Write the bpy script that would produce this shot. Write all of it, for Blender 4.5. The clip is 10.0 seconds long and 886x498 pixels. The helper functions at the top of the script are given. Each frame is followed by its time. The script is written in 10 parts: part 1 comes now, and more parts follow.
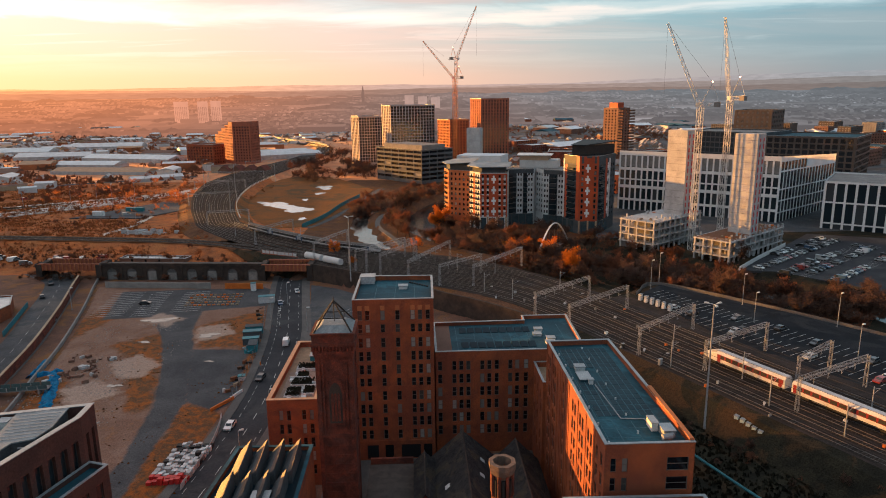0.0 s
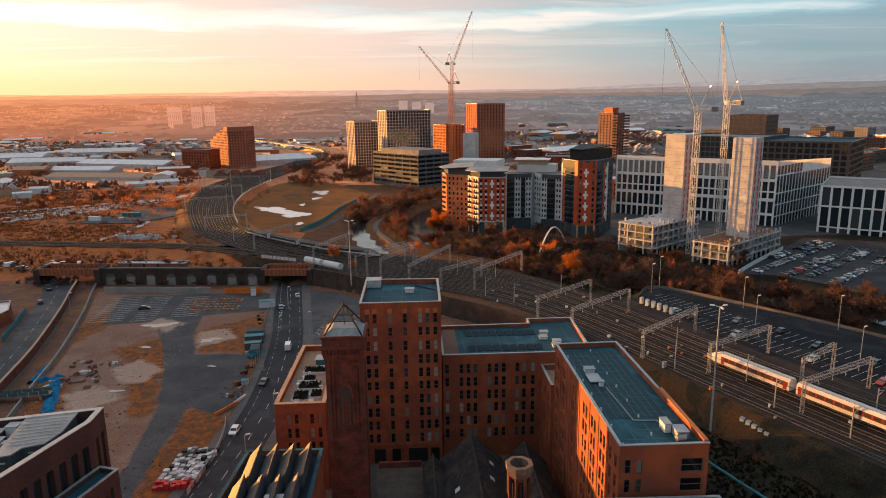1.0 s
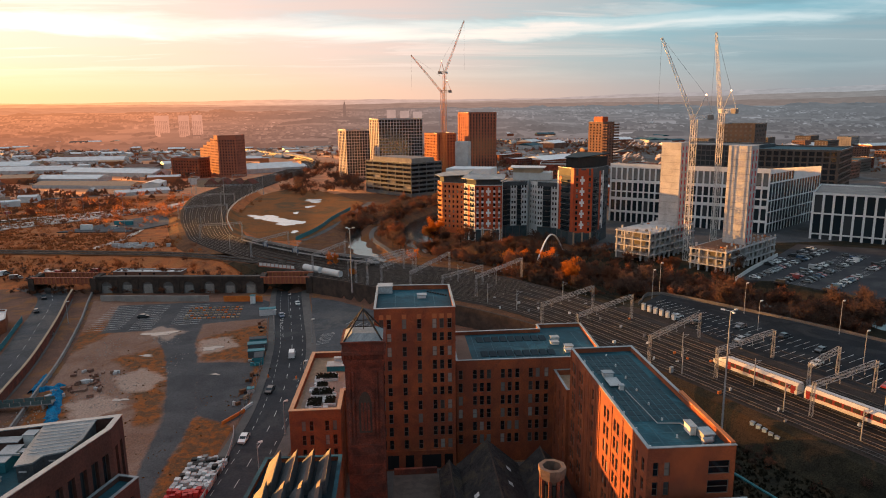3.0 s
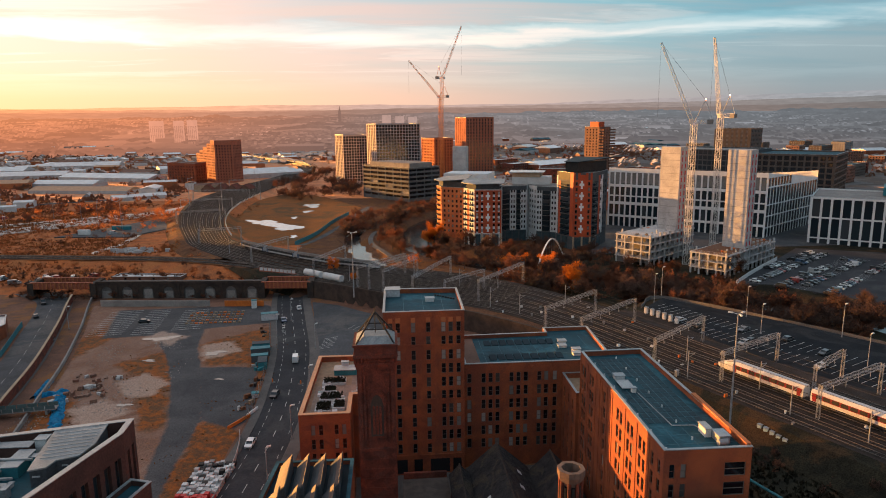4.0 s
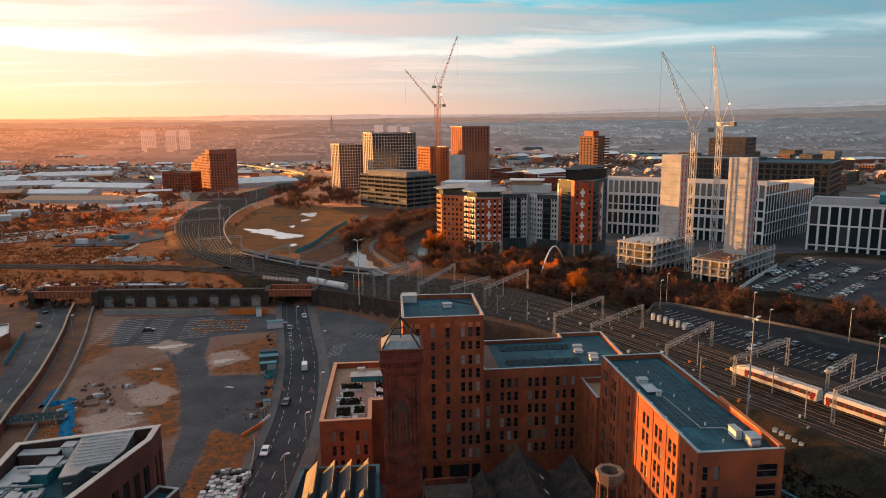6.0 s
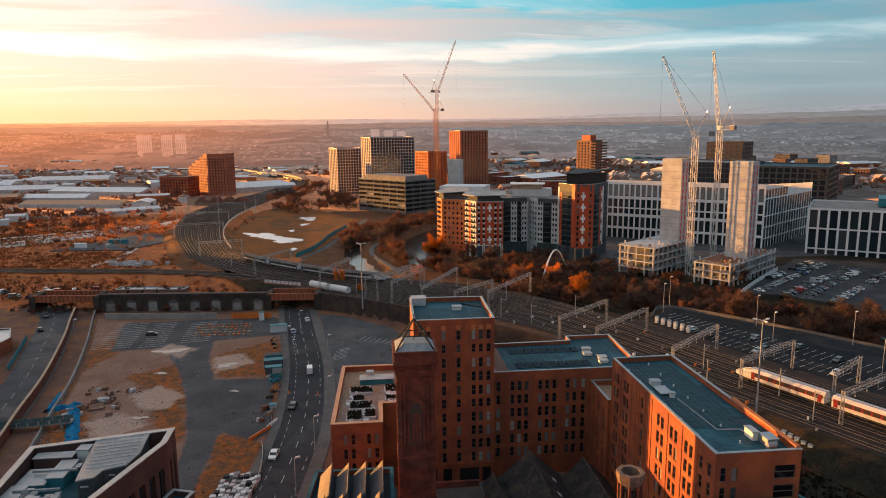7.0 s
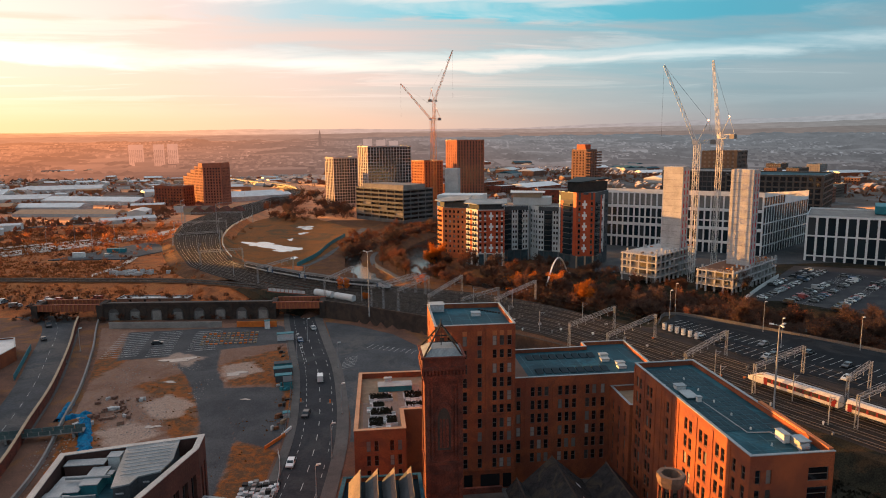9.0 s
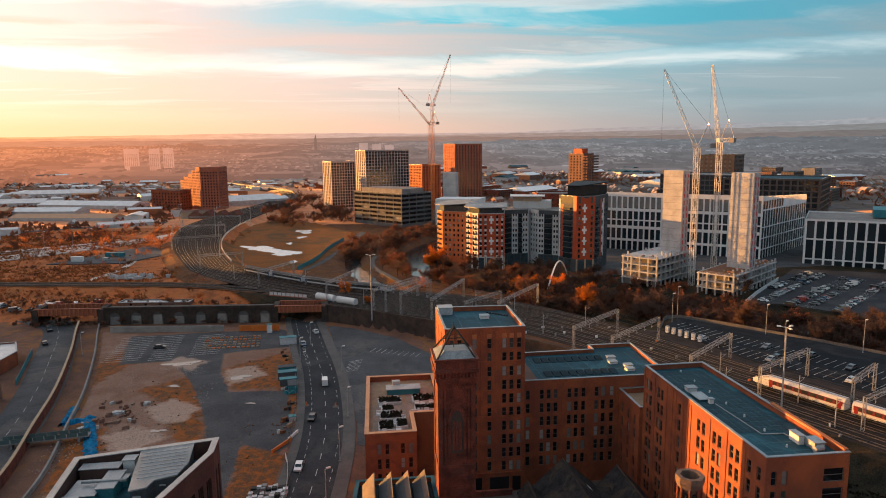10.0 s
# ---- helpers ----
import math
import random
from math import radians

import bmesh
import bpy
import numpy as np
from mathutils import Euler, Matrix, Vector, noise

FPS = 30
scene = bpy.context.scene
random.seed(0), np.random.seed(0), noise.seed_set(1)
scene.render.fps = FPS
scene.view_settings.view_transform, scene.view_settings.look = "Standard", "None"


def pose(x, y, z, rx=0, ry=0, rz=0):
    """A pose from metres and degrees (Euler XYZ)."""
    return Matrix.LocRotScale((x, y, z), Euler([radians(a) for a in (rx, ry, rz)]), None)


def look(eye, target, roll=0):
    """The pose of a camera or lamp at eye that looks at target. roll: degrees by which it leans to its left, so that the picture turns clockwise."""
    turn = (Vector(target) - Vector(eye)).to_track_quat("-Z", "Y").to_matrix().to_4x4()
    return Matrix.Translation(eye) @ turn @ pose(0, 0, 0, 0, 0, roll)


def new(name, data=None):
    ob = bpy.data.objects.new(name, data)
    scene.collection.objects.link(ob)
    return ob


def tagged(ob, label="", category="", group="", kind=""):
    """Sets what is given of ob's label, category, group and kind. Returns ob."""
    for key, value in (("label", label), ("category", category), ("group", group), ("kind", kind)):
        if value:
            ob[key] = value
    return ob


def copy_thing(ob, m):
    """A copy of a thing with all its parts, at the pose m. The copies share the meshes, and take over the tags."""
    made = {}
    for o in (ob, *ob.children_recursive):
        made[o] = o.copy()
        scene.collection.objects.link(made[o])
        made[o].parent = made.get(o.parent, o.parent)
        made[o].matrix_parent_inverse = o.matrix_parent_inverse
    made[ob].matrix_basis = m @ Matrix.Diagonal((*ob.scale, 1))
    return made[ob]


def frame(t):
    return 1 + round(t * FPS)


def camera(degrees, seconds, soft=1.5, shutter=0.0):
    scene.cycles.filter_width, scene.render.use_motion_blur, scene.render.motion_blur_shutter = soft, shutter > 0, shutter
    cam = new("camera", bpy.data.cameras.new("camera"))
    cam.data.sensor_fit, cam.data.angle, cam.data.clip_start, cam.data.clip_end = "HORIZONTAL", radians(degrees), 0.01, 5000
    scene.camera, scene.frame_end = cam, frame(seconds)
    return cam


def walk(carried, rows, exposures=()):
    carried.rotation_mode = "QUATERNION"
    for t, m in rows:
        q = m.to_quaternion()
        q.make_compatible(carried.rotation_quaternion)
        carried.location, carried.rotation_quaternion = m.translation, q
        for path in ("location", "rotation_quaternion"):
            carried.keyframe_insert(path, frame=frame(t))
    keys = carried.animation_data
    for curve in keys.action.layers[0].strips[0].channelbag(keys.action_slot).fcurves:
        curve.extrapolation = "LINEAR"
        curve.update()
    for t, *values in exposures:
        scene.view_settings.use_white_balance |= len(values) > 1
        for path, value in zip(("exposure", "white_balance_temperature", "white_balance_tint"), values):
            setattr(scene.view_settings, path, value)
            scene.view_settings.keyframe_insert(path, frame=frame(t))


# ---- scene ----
cam = camera(67.0, 10.0, soft=1.0)
PATH = [
    (0, (0.023, 0.001, 75.001), (0.097, 1.95, 74.558), -0.7),
    (0.5, (-1.432, 0.016, 74.877), (-1.348, 1.966, 74.441), -0.7),
    (1, (-2.852, -0.015, 74.631), (-2.758, 1.936, 74.203), -0.7),
    (1.5, (-4.214, 0.011, 74.459), (-4.11, 1.963, 74.037), -0.6),
    (2, (-5.595, 0.073, 74.304), (-5.482, 2.026, 73.888), -0.6),
    (2.5, (-7.041, 0.105, 74.128), (-6.917, 2.058, 73.719), -0.6),
    (4, (-11.431, 0.369, 73.555), (-11.28, 2.326, 73.168), -0.6),
    (4.5, (-12.917, 0.431, 73.357), (-12.759, 2.388, 72.978), -0.6),
    (5, (-14.377, 0.455, 73.172), (-14.212, 2.413, 72.799), -0.6),
    (5.5, (-15.812, 0.491, 72.994), (-15.64, 2.449, 72.628), -0.6),
    (7, (-20.381, 0.798, 72.444), (-20.188, 2.758, 72.098), -0.6),
    (7.5, (-21.923, 0.873, 72.263), (-21.723, 2.833, 71.924), -0.6),
    (8, (-23.453, 0.931, 72.092), (-23.246, 2.892, 71.76), -0.6),
    (8.5, (-25.036, 0.953, 71.941), (-24.822, 2.915, 71.616), -0.6),
    (9, (-26.55, 1.051, 71.808), (-26.329, 3.013, 71.49), -0.6),
    (9.5, (-28.091, 1.134, 71.648), (-27.863, 3.096, 71.337), -0.6),
    (10, (-29.535, 1.25, 71.582), (-29.299, 3.213, 71.276), -0.6),
]
walk(cam, [(t, look(eye, target, roll)) for t, eye, target, roll in PATH])

# ---- world, sun ----
SUN_AZ, SUN_EL = 55.0, 3.0   # degrees left of +y, above the horizon
sx, sy, sz = -math.sin(radians(SUN_AZ)) * math.cos(radians(SUN_EL)), math.cos(radians(SUN_AZ)) * math.cos(radians(SUN_EL)), math.sin(radians(SUN_EL))
sun = new("sun", bpy.data.lights.new("sun", "SUN"))
sun.data.energy, sun.data.angle, sun.data.color = 6.6, radians(0.6), (1.0, 0.435, 0.095)
scene.view_settings.exposure = 1.36
sun.matrix_world = look((sx * 100, sy * 100, sz * 100), (0, 0, 0))


class Nodes:
    """Short calls for node trees."""
    def __init__(self, tree):
        self.t = tree
        tree.nodes.clear()

    def add(self, kind, **values):
        n = self.t.nodes.new(kind)
        for k, v in values.items():
            if k == "op":
                n.operation = v
            elif k == "blend":
                n.blend_type = v
        return n

    def link(self, a, b):
        self.t.links.new(a, b)

    def put(self, socket, v):
        if hasattr(v, "links"):
            self.link(v, socket)
        else:
            socket.default_value = v

    def math(self, op, a, b=0.0, clamp=False):
        n = self.add("ShaderNodeMath", op=op)
        n.use_clamp = clamp
        self.put(n.inputs[0], a)
        self.put(n.inputs[1], b)
        return n.outputs[0]

    def ramp(self, fac, stops, ease=False):
        n = self.add("ShaderNodeValToRGB")
        n.color_ramp.interpolation = "EASE" if ease else "LINEAR"
        els = n.color_ramp.elements
        while len(els) < len(stops):
            els.new(0.5)
        for e, (p, c) in zip(els, stops):
            e.position, e.color = p, (*c, 1) if len(c) == 3 else c
        self.put(n.inputs[0], fac)
        return n.outputs[0]

    def mix(self, fac, a, b, blend="MIX"):
        n = self.add("ShaderNodeMix")
        n.data_type, n.blend_type = "RGBA", blend
        self.put(n.inputs[0], fac)
        self.put(n.inputs[6], a if hasattr(a, "links") else (*a, 1))
        self.put(n.inputs[7], b if hasattr(b, "links") else (*b, 1))
        return n.outputs[2]

    def noise(self, vec, scale, detail=3.0, rough=0.55, warp=0.0):
        n = self.add("ShaderNodeTexNoise")
        self.put(n.inputs["Vector"], vec)
        n.inputs["Scale"].default_value, n.inputs["Detail"].default_value = scale, detail
        n.inputs["Roughness"].default_value, n.inputs["Distortion"].default_value = rough, warp
        return n.outputs[0]

    def scale(self, vec, s):
        n = self.add("ShaderNodeVectorMath", op="MULTIPLY")
        self.put(n.inputs[0], vec)
        n.inputs[1].default_value = s
        return n.outputs[0]


def make_world():
    world = bpy.data.worlds.new("evening_sky")
    scene.world = world
    world.use_nodes = True
    n = Nodes(world.node_tree)
    co = n.add("ShaderNodeTexCoord").outputs["Generated"]
    sep = n.add("ShaderNodeSeparateXYZ")
    n.link(co, sep.inputs[0])
    x, y, z = sep.outputs
    dot = n.add("ShaderNodeVectorMath", op="DOT_PRODUCT")
    n.link(co, dot.inputs[0])
    dot.inputs[1].default_value = (sx, sy, 0.0)
    d = dot.outputs["Value"]
    near = n.math("MULTIPLY_ADD", d, 0.5)
    near.node.inputs[2].default_value = 0.5
    low = n.ramp(near, [(0.0, (0.29, 0.33, 0.39)), (0.40, (0.25, 0.285, 0.335)), (0.52, (0.25, 0.28, 0.315)), (0.64, (0.44, 0.36, 0.35)), (0.78, (0.82, 0.50, 0.37)), (0.88, (0.98, 0.58, 0.36)), (0.955, (1.12, 0.64, 0.34)), (1.0, (1.9, 1.15, 0.6))])
    high = n.ramp(near, [(0.0, (0.16, 0.26, 0.34)), (0.40, (0.12, 0.27, 0.36)), (0.55, (0.055, 0.33, 0.45)), (0.72, (0.07, 0.48, 0.60)), (0.82, (0.40, 0.56, 0.62)), (0.88, (0.84, 0.63, 0.57)), (1.0, (1.25, 0.96, 0.80))])
    dome = n.ramp(near, [(0.0, (0.44, 0.58, 0.76)), (0.5, (0.47, 0.62, 0.80)), (1.0, (0.80, 0.80, 0.90))])
    sky = n.mix(n.ramp(z, [(0.0, (0, 0, 0)), (0.03, (0.1, 0.1, 0.1)), (0.14, (1, 1, 1))]), low, high)
    sky = n.mix(n.ramp(z, [(0.22, (0, 0, 0)), (0.45, (1, 1, 1))], True), sky, dome)
    # cloud sheet: a flat layer seen at a slant
    inv = n.math("DIVIDE", 1.0, n.math("ADD", n.math("MAXIMUM", z, 0.0), 0.055))
    comb = n.add("ShaderNodeCombineXYZ")
    n.put(comb.inputs[0], n.math("MULTIPLY", x, inv))
    n.put(comb.inputs[1], n.math("MULTIPLY", y, inv))
    flat = comb.outputs[0]
    n1 = n.noise(n.scale(flat, (0.22, 0.46, 1)), 1.15, 7.0, 0.58, 0.7)
    n2 = n.noise(n.scale(flat, (0.16, 0.55, 1)), 2.1, 7.0, 0.62, 0.9)
    streak = n.ramp(n2, [(0.50, (0, 0, 0)), (0.62, (1, 1, 1))], True)
    grey = n.ramp(near, [(0.0, (0.22, 0.27, 0.33)), (0.42, (0.22, 0.29, 0.34)), (0.56, (0.27, 0.34, 0.39)), (0.66, (0.44, 0.42, 0.43)), (0.78, (0.72, 0.50, 0.45)), (0.90, (0.86, 0.585, 0.475)), (0.96, (0.94, 0.66, 0.52)), (1.0, (1.35, 0.98, 0.76))])
    white = n.ramp(near, [(0.0, (0.3, 0.36, 0.42)), (0.42, (0.40, 0.52, 0.58)), (0.58, (0.56, 0.65, 0.68)), (0.72, (0.95, 0.78, 0.70)), (0.86, (1.12, 0.92, 0.82)), (1.0, (1.7, 1.45, 1.25))])
    up = n.ramp(z, [(0.02, (0, 0, 0)), (0.09, (1, 1, 1))], True)
    # long banks of cloud lying level over the horizon, their edges torn
    n3 = n.noise(n.scale(co, (2.6, 2.6, 17.0)), 1.0, 6.0, 0.6, 0.5)
    level = n.math("MULTIPLY_ADD", n.math("SUBTRACT", n3, 0.5), 0.34)
    n.put(level.node.inputs[2], n.math("MULTIPLY", z, 5.0))
    banks = n.ramp(level, [(0.20, (0, 0, 0)), (0.34, (0.7,) * 3), (0.47, (0.85,) * 3), (0.53, (0.1,) * 3), (0.60, (0, 0, 0)), (0.67, (0.8,) * 3), (0.80, (0.9,) * 3), (0.85, (0.05,) * 3), (0.96, (0.1,) * 3), (1.0, (0.6,) * 3)], True)
    bright = n.ramp(level, [(0.14, (0, 0, 0)), (0.22, (0.35,) * 3), (0.30, (0.05,) * 3), (0.48, (0.1,) * 3), (0.545, (1,) * 3), (0.60, (0.55,) * 3), (0.66, (0, 0, 0)), (0.91, (0, 0, 0)), (0.98, (0.55,) * 3), (1.0, (0.4,) * 3)], True)
    thin = n.ramp(n1, [(0.36, (0.35,) * 3), (0.56, (1, 1, 1))], True)
    sky = n.mix(n.math("MULTIPLY", n.math("MULTIPLY", banks, thin), up), sky, grey)
    sky = n.mix(n.math("MULTIPLY", n.math("MULTIPLY", n.math("MAXIMUM", bright, n.math("MULTIPLY", streak, 0.35)), thin), up), sky, white)
    below = n.ramp(z, [(0.0, (0, 0, 0)), (0.001, (1, 1, 1))])
    bg = n.add("ShaderNodeBackground")
    n.link(n.mix(below, (0.05, 0.05, 0.05), sky), bg.inputs[0])
    bg.inputs[1].default_value = 0.465
    nish = n.add("ShaderNodeTexSky")
    nish.sky_type, nish.sun_disc = "NISHITA", False
    nish.sun_elevation, nish.sun_rotation = radians(SUN_EL), radians(-SUN_AZ)
    bg2 = n.add("ShaderNodeBackground")
    n.link(nish.outputs[0], bg2.inputs[0])
    bg2.inputs[1].default_value = 0.012
    both = n.add("ShaderNodeAddShader")
    n.link(bg.outputs[0], both.inputs[0])
    n.link(bg2.outputs[0], both.inputs[1])
    out = n.add("ShaderNodeOutputWorld")
    n.link(both.outputs[0], out.inputs[0])


make_world()


# ---- materials ----
def surf(name, a, b, size=4.0, rough=0.85, metal=0.0, bump=0.15, fine=0.35, grain=18.0, spec=0.18, lo=0.38, hi=0.62, third=None, vary=0.0, sheen=0.0):
    """A weathered surface: patches of two colours at `size` metres, a finer grain over them, and a little relief."""
    m = bpy.data.materials.new(name)
    m.use_nodes = True
    n = Nodes(m.node_tree)
    pos = n.add("ShaderNodeNewGeometry").outputs["Position"]
    big = n.noise(pos, 1.0 / size, 4.0, 0.6, 0.4)
    small = n.noise(pos, grain / size, 3.0, 0.6)
    fac = n.ramp(big, [(lo, (0, 0, 0)), (hi, (1, 1, 1))])
    col = n.mix(fac, a, b)
    if third:
        patch = n.noise(n.scale(pos, (1.0, 1.0, 1.0)), 0.45 / size, 5.0, 0.62, 0.8)
        col = n.mix(n.ramp(patch, [(0.52, (0, 0, 0)), (0.60, (1, 1, 1))]), col, third)
    shade = n.ramp(small, [(0.25, (1 - fine,) * 3), (0.75, (1 + fine * 0.6,) * 3)])
    col = n.mix(1.0, col, shade, "MULTIPLY")
    if vary:
        rnd = n.add("ShaderNodeObjectInfo").outputs["Random"]
        col = n.mix(1.0, col, n.ramp(rnd, [(0.0, (1 - vary,) * 3), (1.0, (1 + vary,) * 3)]), "MULTIPLY")
    p = n.add("ShaderNodeBsdfPrincipled")
    n.link(col, p.inputs["Base Color"])
    n.put(p.inputs["Roughness"], n.math("ADD", rough - 0.06, n.math("MULTIPLY", small, 0.12), True))
    p.inputs["Metallic"].default_value = metal
    p.inputs["Specular IOR Level"].default_value = spec
    if sheen:
        p.inputs["Sheen Weight"].default_value, p.inputs["Sheen Roughness"].default_value = sheen, 0.45
        p.inputs["Sheen Tint"].default_value = (1.0, 0.62, 0.4, 1.0)
    if bump:
        bn = n.add("ShaderNodeBump")
        bn.inputs["Strength"].default_value, bn.inputs["Distance"].default_value = bump, 0.15
        n.link(small, bn.inputs["Height"])
        n.link(bn.outputs[0], p.inputs["Normal"])
    out = n.add("ShaderNodeOutputMaterial")
    n.link(p.outputs[0], out.inputs[0])
    return m


def island(name, stops, rough=0.8, metal=0.0, spec=0.3):
    """Colour picked per piece of a joined mesh."""
    m = bpy.data.materials.new(name)
    m.use_nodes = True
    n = Nodes(m.node_tree)
    geo = n.add("ShaderNodeNewGeometry")
    r = geo.outputs["Random Per Island"]
    col = n.ramp(r, stops)
    small = n.noise(geo.outputs["Position"], 1.2, 3.0)
    col = n.mix(1.0, col, n.ramp(small, [(0.25, (0.7,) * 3), (0.75, (1.2,) * 3)]), "MULTIPLY")
    p = n.add("ShaderNodeBsdfPrincipled")
    n.link(col, p.inputs["Base Color"])
    p.inputs["Roughness"].default_value, p.inputs["Metallic"].default_value = rough, metal
    p.inputs["Specular IOR Level"].default_value = spec
    out = n.add("ShaderNodeOutputMaterial")
    n.link(p.outputs[0], out.inputs[0])
    return m


def object_tint(name, stops, rough=0.4, metal=0.0, spec=0.5, coat=0.0):
    """Colour picked per object."""
    m = bpy.data.materials.new(name)
    m.use_nodes = True
    n = Nodes(m.node_tree)
    r = n.add("ShaderNodeObjectInfo").outputs["Random"]
    rp = n.add("ShaderNodeValToRGB")
    rp.color_ramp.interpolation = "CONSTANT"
    els = rp.color_ramp.elements
    while len(els) < len(stops):
        els.new(0.5)
    for e, (q, c) in zip(els, stops):
        e.position, e.color = q, (*c, 1)
    n.link(r, rp.inputs[0])
    p = n.add("ShaderNodeBsdfPrincipled")
    n.link(rp.outputs[0], p.inputs["Base Color"])
    p.inputs["Roughness"].default_value, p.inputs["Metallic"].default_value = rough, metal
    p.inputs["Specular IOR Level"].default_value, p.inputs["Coat Weight"].default_value = spec, coat
    out = n.add("ShaderNodeOutputMaterial")
    n.link(p.outputs[0], out.inputs[0])
    return m


def foliage(name, a, b, through_light=0.35):
    m = bpy.data.materials.new(name)
    m.use_nodes = True
    n = Nodes(m.node_tree)
    r = n.add("ShaderNodeNewGeometry").outputs["Random Per Island"]
    o = n.add("ShaderNodeObjectInfo").outputs["Random"]
    col = n.mix(r, a, b)
    col = n.mix(1.0, col, n.ramp(o, [(0.0, (0.6, 0.6, 0.6)), (1.0, (1.35, 1.25, 1.2))]), "MULTIPLY")
    p = n.add("ShaderNodeBsdfDiffuse")
    n.link(col, p.inputs[0])
    q = n.add("ShaderNodeBsdfTranslucent")
    n.link(col, q.inputs[0])
    mx = n.add("ShaderNodeMixShader")
    mx.inputs[0].default_value = through_light
    n.link(p.outputs[0], mx.inputs[1])
    n.link(q.outputs[0], mx.inputs[2])
    out = n.add("ShaderNodeOutputMaterial")
    n.link(mx.outputs[0], out.inputs[0])
    return m


def haze_hill(name, warm, cool):
    """Far ridges that glow with painted evening haze, warm towards the sun and blue-grey away from it."""
    m = bpy.data.materials.new(name)
    m.use_nodes = True
    n = Nodes(m.node_tree)
    pos = n.add("ShaderNodeNewGeometry").outputs["Position"]
    sep = n.add("ShaderNodeSeparateXYZ")
    n.link(pos, sep.inputs[0])
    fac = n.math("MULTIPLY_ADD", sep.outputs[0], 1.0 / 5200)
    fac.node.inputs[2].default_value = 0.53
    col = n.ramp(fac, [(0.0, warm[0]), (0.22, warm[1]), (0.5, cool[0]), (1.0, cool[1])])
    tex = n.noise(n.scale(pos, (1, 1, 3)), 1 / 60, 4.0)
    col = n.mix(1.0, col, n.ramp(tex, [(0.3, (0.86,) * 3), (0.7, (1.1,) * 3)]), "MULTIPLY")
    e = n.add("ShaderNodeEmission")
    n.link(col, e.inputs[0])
    out = n.add("ShaderNodeOutputMaterial")
    n.link(e.outputs[0], out.inputs[0])
    return m


BRICK = surf("red_brick", (0.315, 0.089, 0.036), (0.195, 0.056, 0.030), 5, 0.85, bump=0.15, fine=0.55, grain=40, third=(0.200, 0.060, 0.034))
BRICK_OLD = surf("sooty_brick", (0.20, 0.052, 0.032), (0.085, 0.028, 0.021), 2.2, 0.9, bump=0.4, fine=0.75, grain=20, third=(0.13, 0.046, 0.034))
BRICK_ORANGE = surf("orange_brick", (0.42, 0.15, 0.06), (0.34, 0.11, 0.05), 8, 0.85, grain=50)
BRICK_BROWN = surf("brown_brick", (0.19, 0.10, 0.072), (0.14, 0.076, 0.056), 8, 0.85, grain=50)
BRICK_BUFF = surf("buff_brick", (0.42, 0.30, 0.20), (0.34, 0.24, 0.16), 8, 0.85, grain=50)
STONE_DARK = surf("blackened_stone", (0.070, 0.048, 0.038), (0.036, 0.028, 0.025), 3, 0.9, bump=0.4)
ROOF_BLUE = surf("blue_grey_roof_membrane", (0.016, 0.066, 0.086), (0.010, 0.045, 0.062), 6, 0.7, bump=0.04, fine=0.35, spec=0.15, third=(0.024, 0.10, 0.13))
ROOF_DARK = surf("dark_roof_panel", (0.009, 0.026, 0.036), (0.006, 0.018, 0.026), 4, 0.65, bump=0.05, spec=0.12)
ROOF_LIGHT = surf("light_grey_roof_sheet", (0.50, 0.50, 0.50), (0.39, 0.39, 0.395), 6, 0.4, bump=0.05, spec=0.5)
SLATE = surf("dark_slate", (0.040, 0.036, 0.036), (0.015, 0.014, 0.016), 1.6, 0.75, bump=0.7, fine=0.7, spec=0.15, third=(0.060, 0.046, 0.034))
COPING = surf("metal_coping", (0.34, 0.36, 0.37), (0.26, 0.28, 0.29), 3, 0.45, 0.4, bump=0.03)
TERRA = surf("terracotta_coping", (0.48, 0.28, 0.17), (0.40, 0.23, 0.14), 3, 0.8)
CONCRETE = surf("raw_concrete", (0.48, 0.46, 0.45), (0.37, 0.355, 0.345), 5, 0.85, bump=0.2)
CONCRETE_D = surf("grey_concrete", (0.24, 0.22, 0.205), (0.18, 0.165, 0.155), 6, 0.85)
WHITE = surf("white_cladding", (0.72, 0.70, 0.69), (0.63, 0.615, 0.605), 8, 0.6, bump=0.04, fine=0.12)
RENDER_W = surf("white_render", (0.56, 0.55, 0.54), (0.47, 0.46, 0.45), 6, 0.75, bump=0.05, fine=0.15)
PANEL_RED = surf("red_orange_panel", (0.40, 0.070, 0.025), (0.33, 0.058, 0.022), 6, 0.55, bump=0.03, fine=0.15)
PANEL_DARK = surf("charcoal_cladding", (0.085, 0.092, 0.098), (0.062, 0.068, 0.074), 6, 0.8, bump=0.03, spec=0.08)
STEEL = surf("galvanised_steel", (0.34, 0.34, 0.345), (0.25, 0.25, 0.255), 1.5, 0.6, 0.0, bump=0.05)
RUST = surf("rusty_steel", (0.20, 0.085, 0.04), (0.13, 0.055, 0.03), 1.0, 0.75, 0.2, bump=0.2)
GIRDER = surf("red_oxide_girder", (0.36, 0.11, 0.06), (0.28, 0.085, 0.05), 2, 0.7)
CRANE_O = surf("orange_crane_paint", (0.62, 0.22, 0.06), (0.55, 0.18, 0.05), 3, 0.5)
CRANE_W = surf("white_crane_paint", (0.62, 0.60, 0.57), (0.52, 0.50, 0.48), 3, 0.5)
ASPHALT = surf("asphalt", (0.019, 0.021, 0.025), (0.013, 0.015, 0.018), 7, 0.9, bump=0.1, third=(0.028, 0.029, 0.031), spec=0.06)
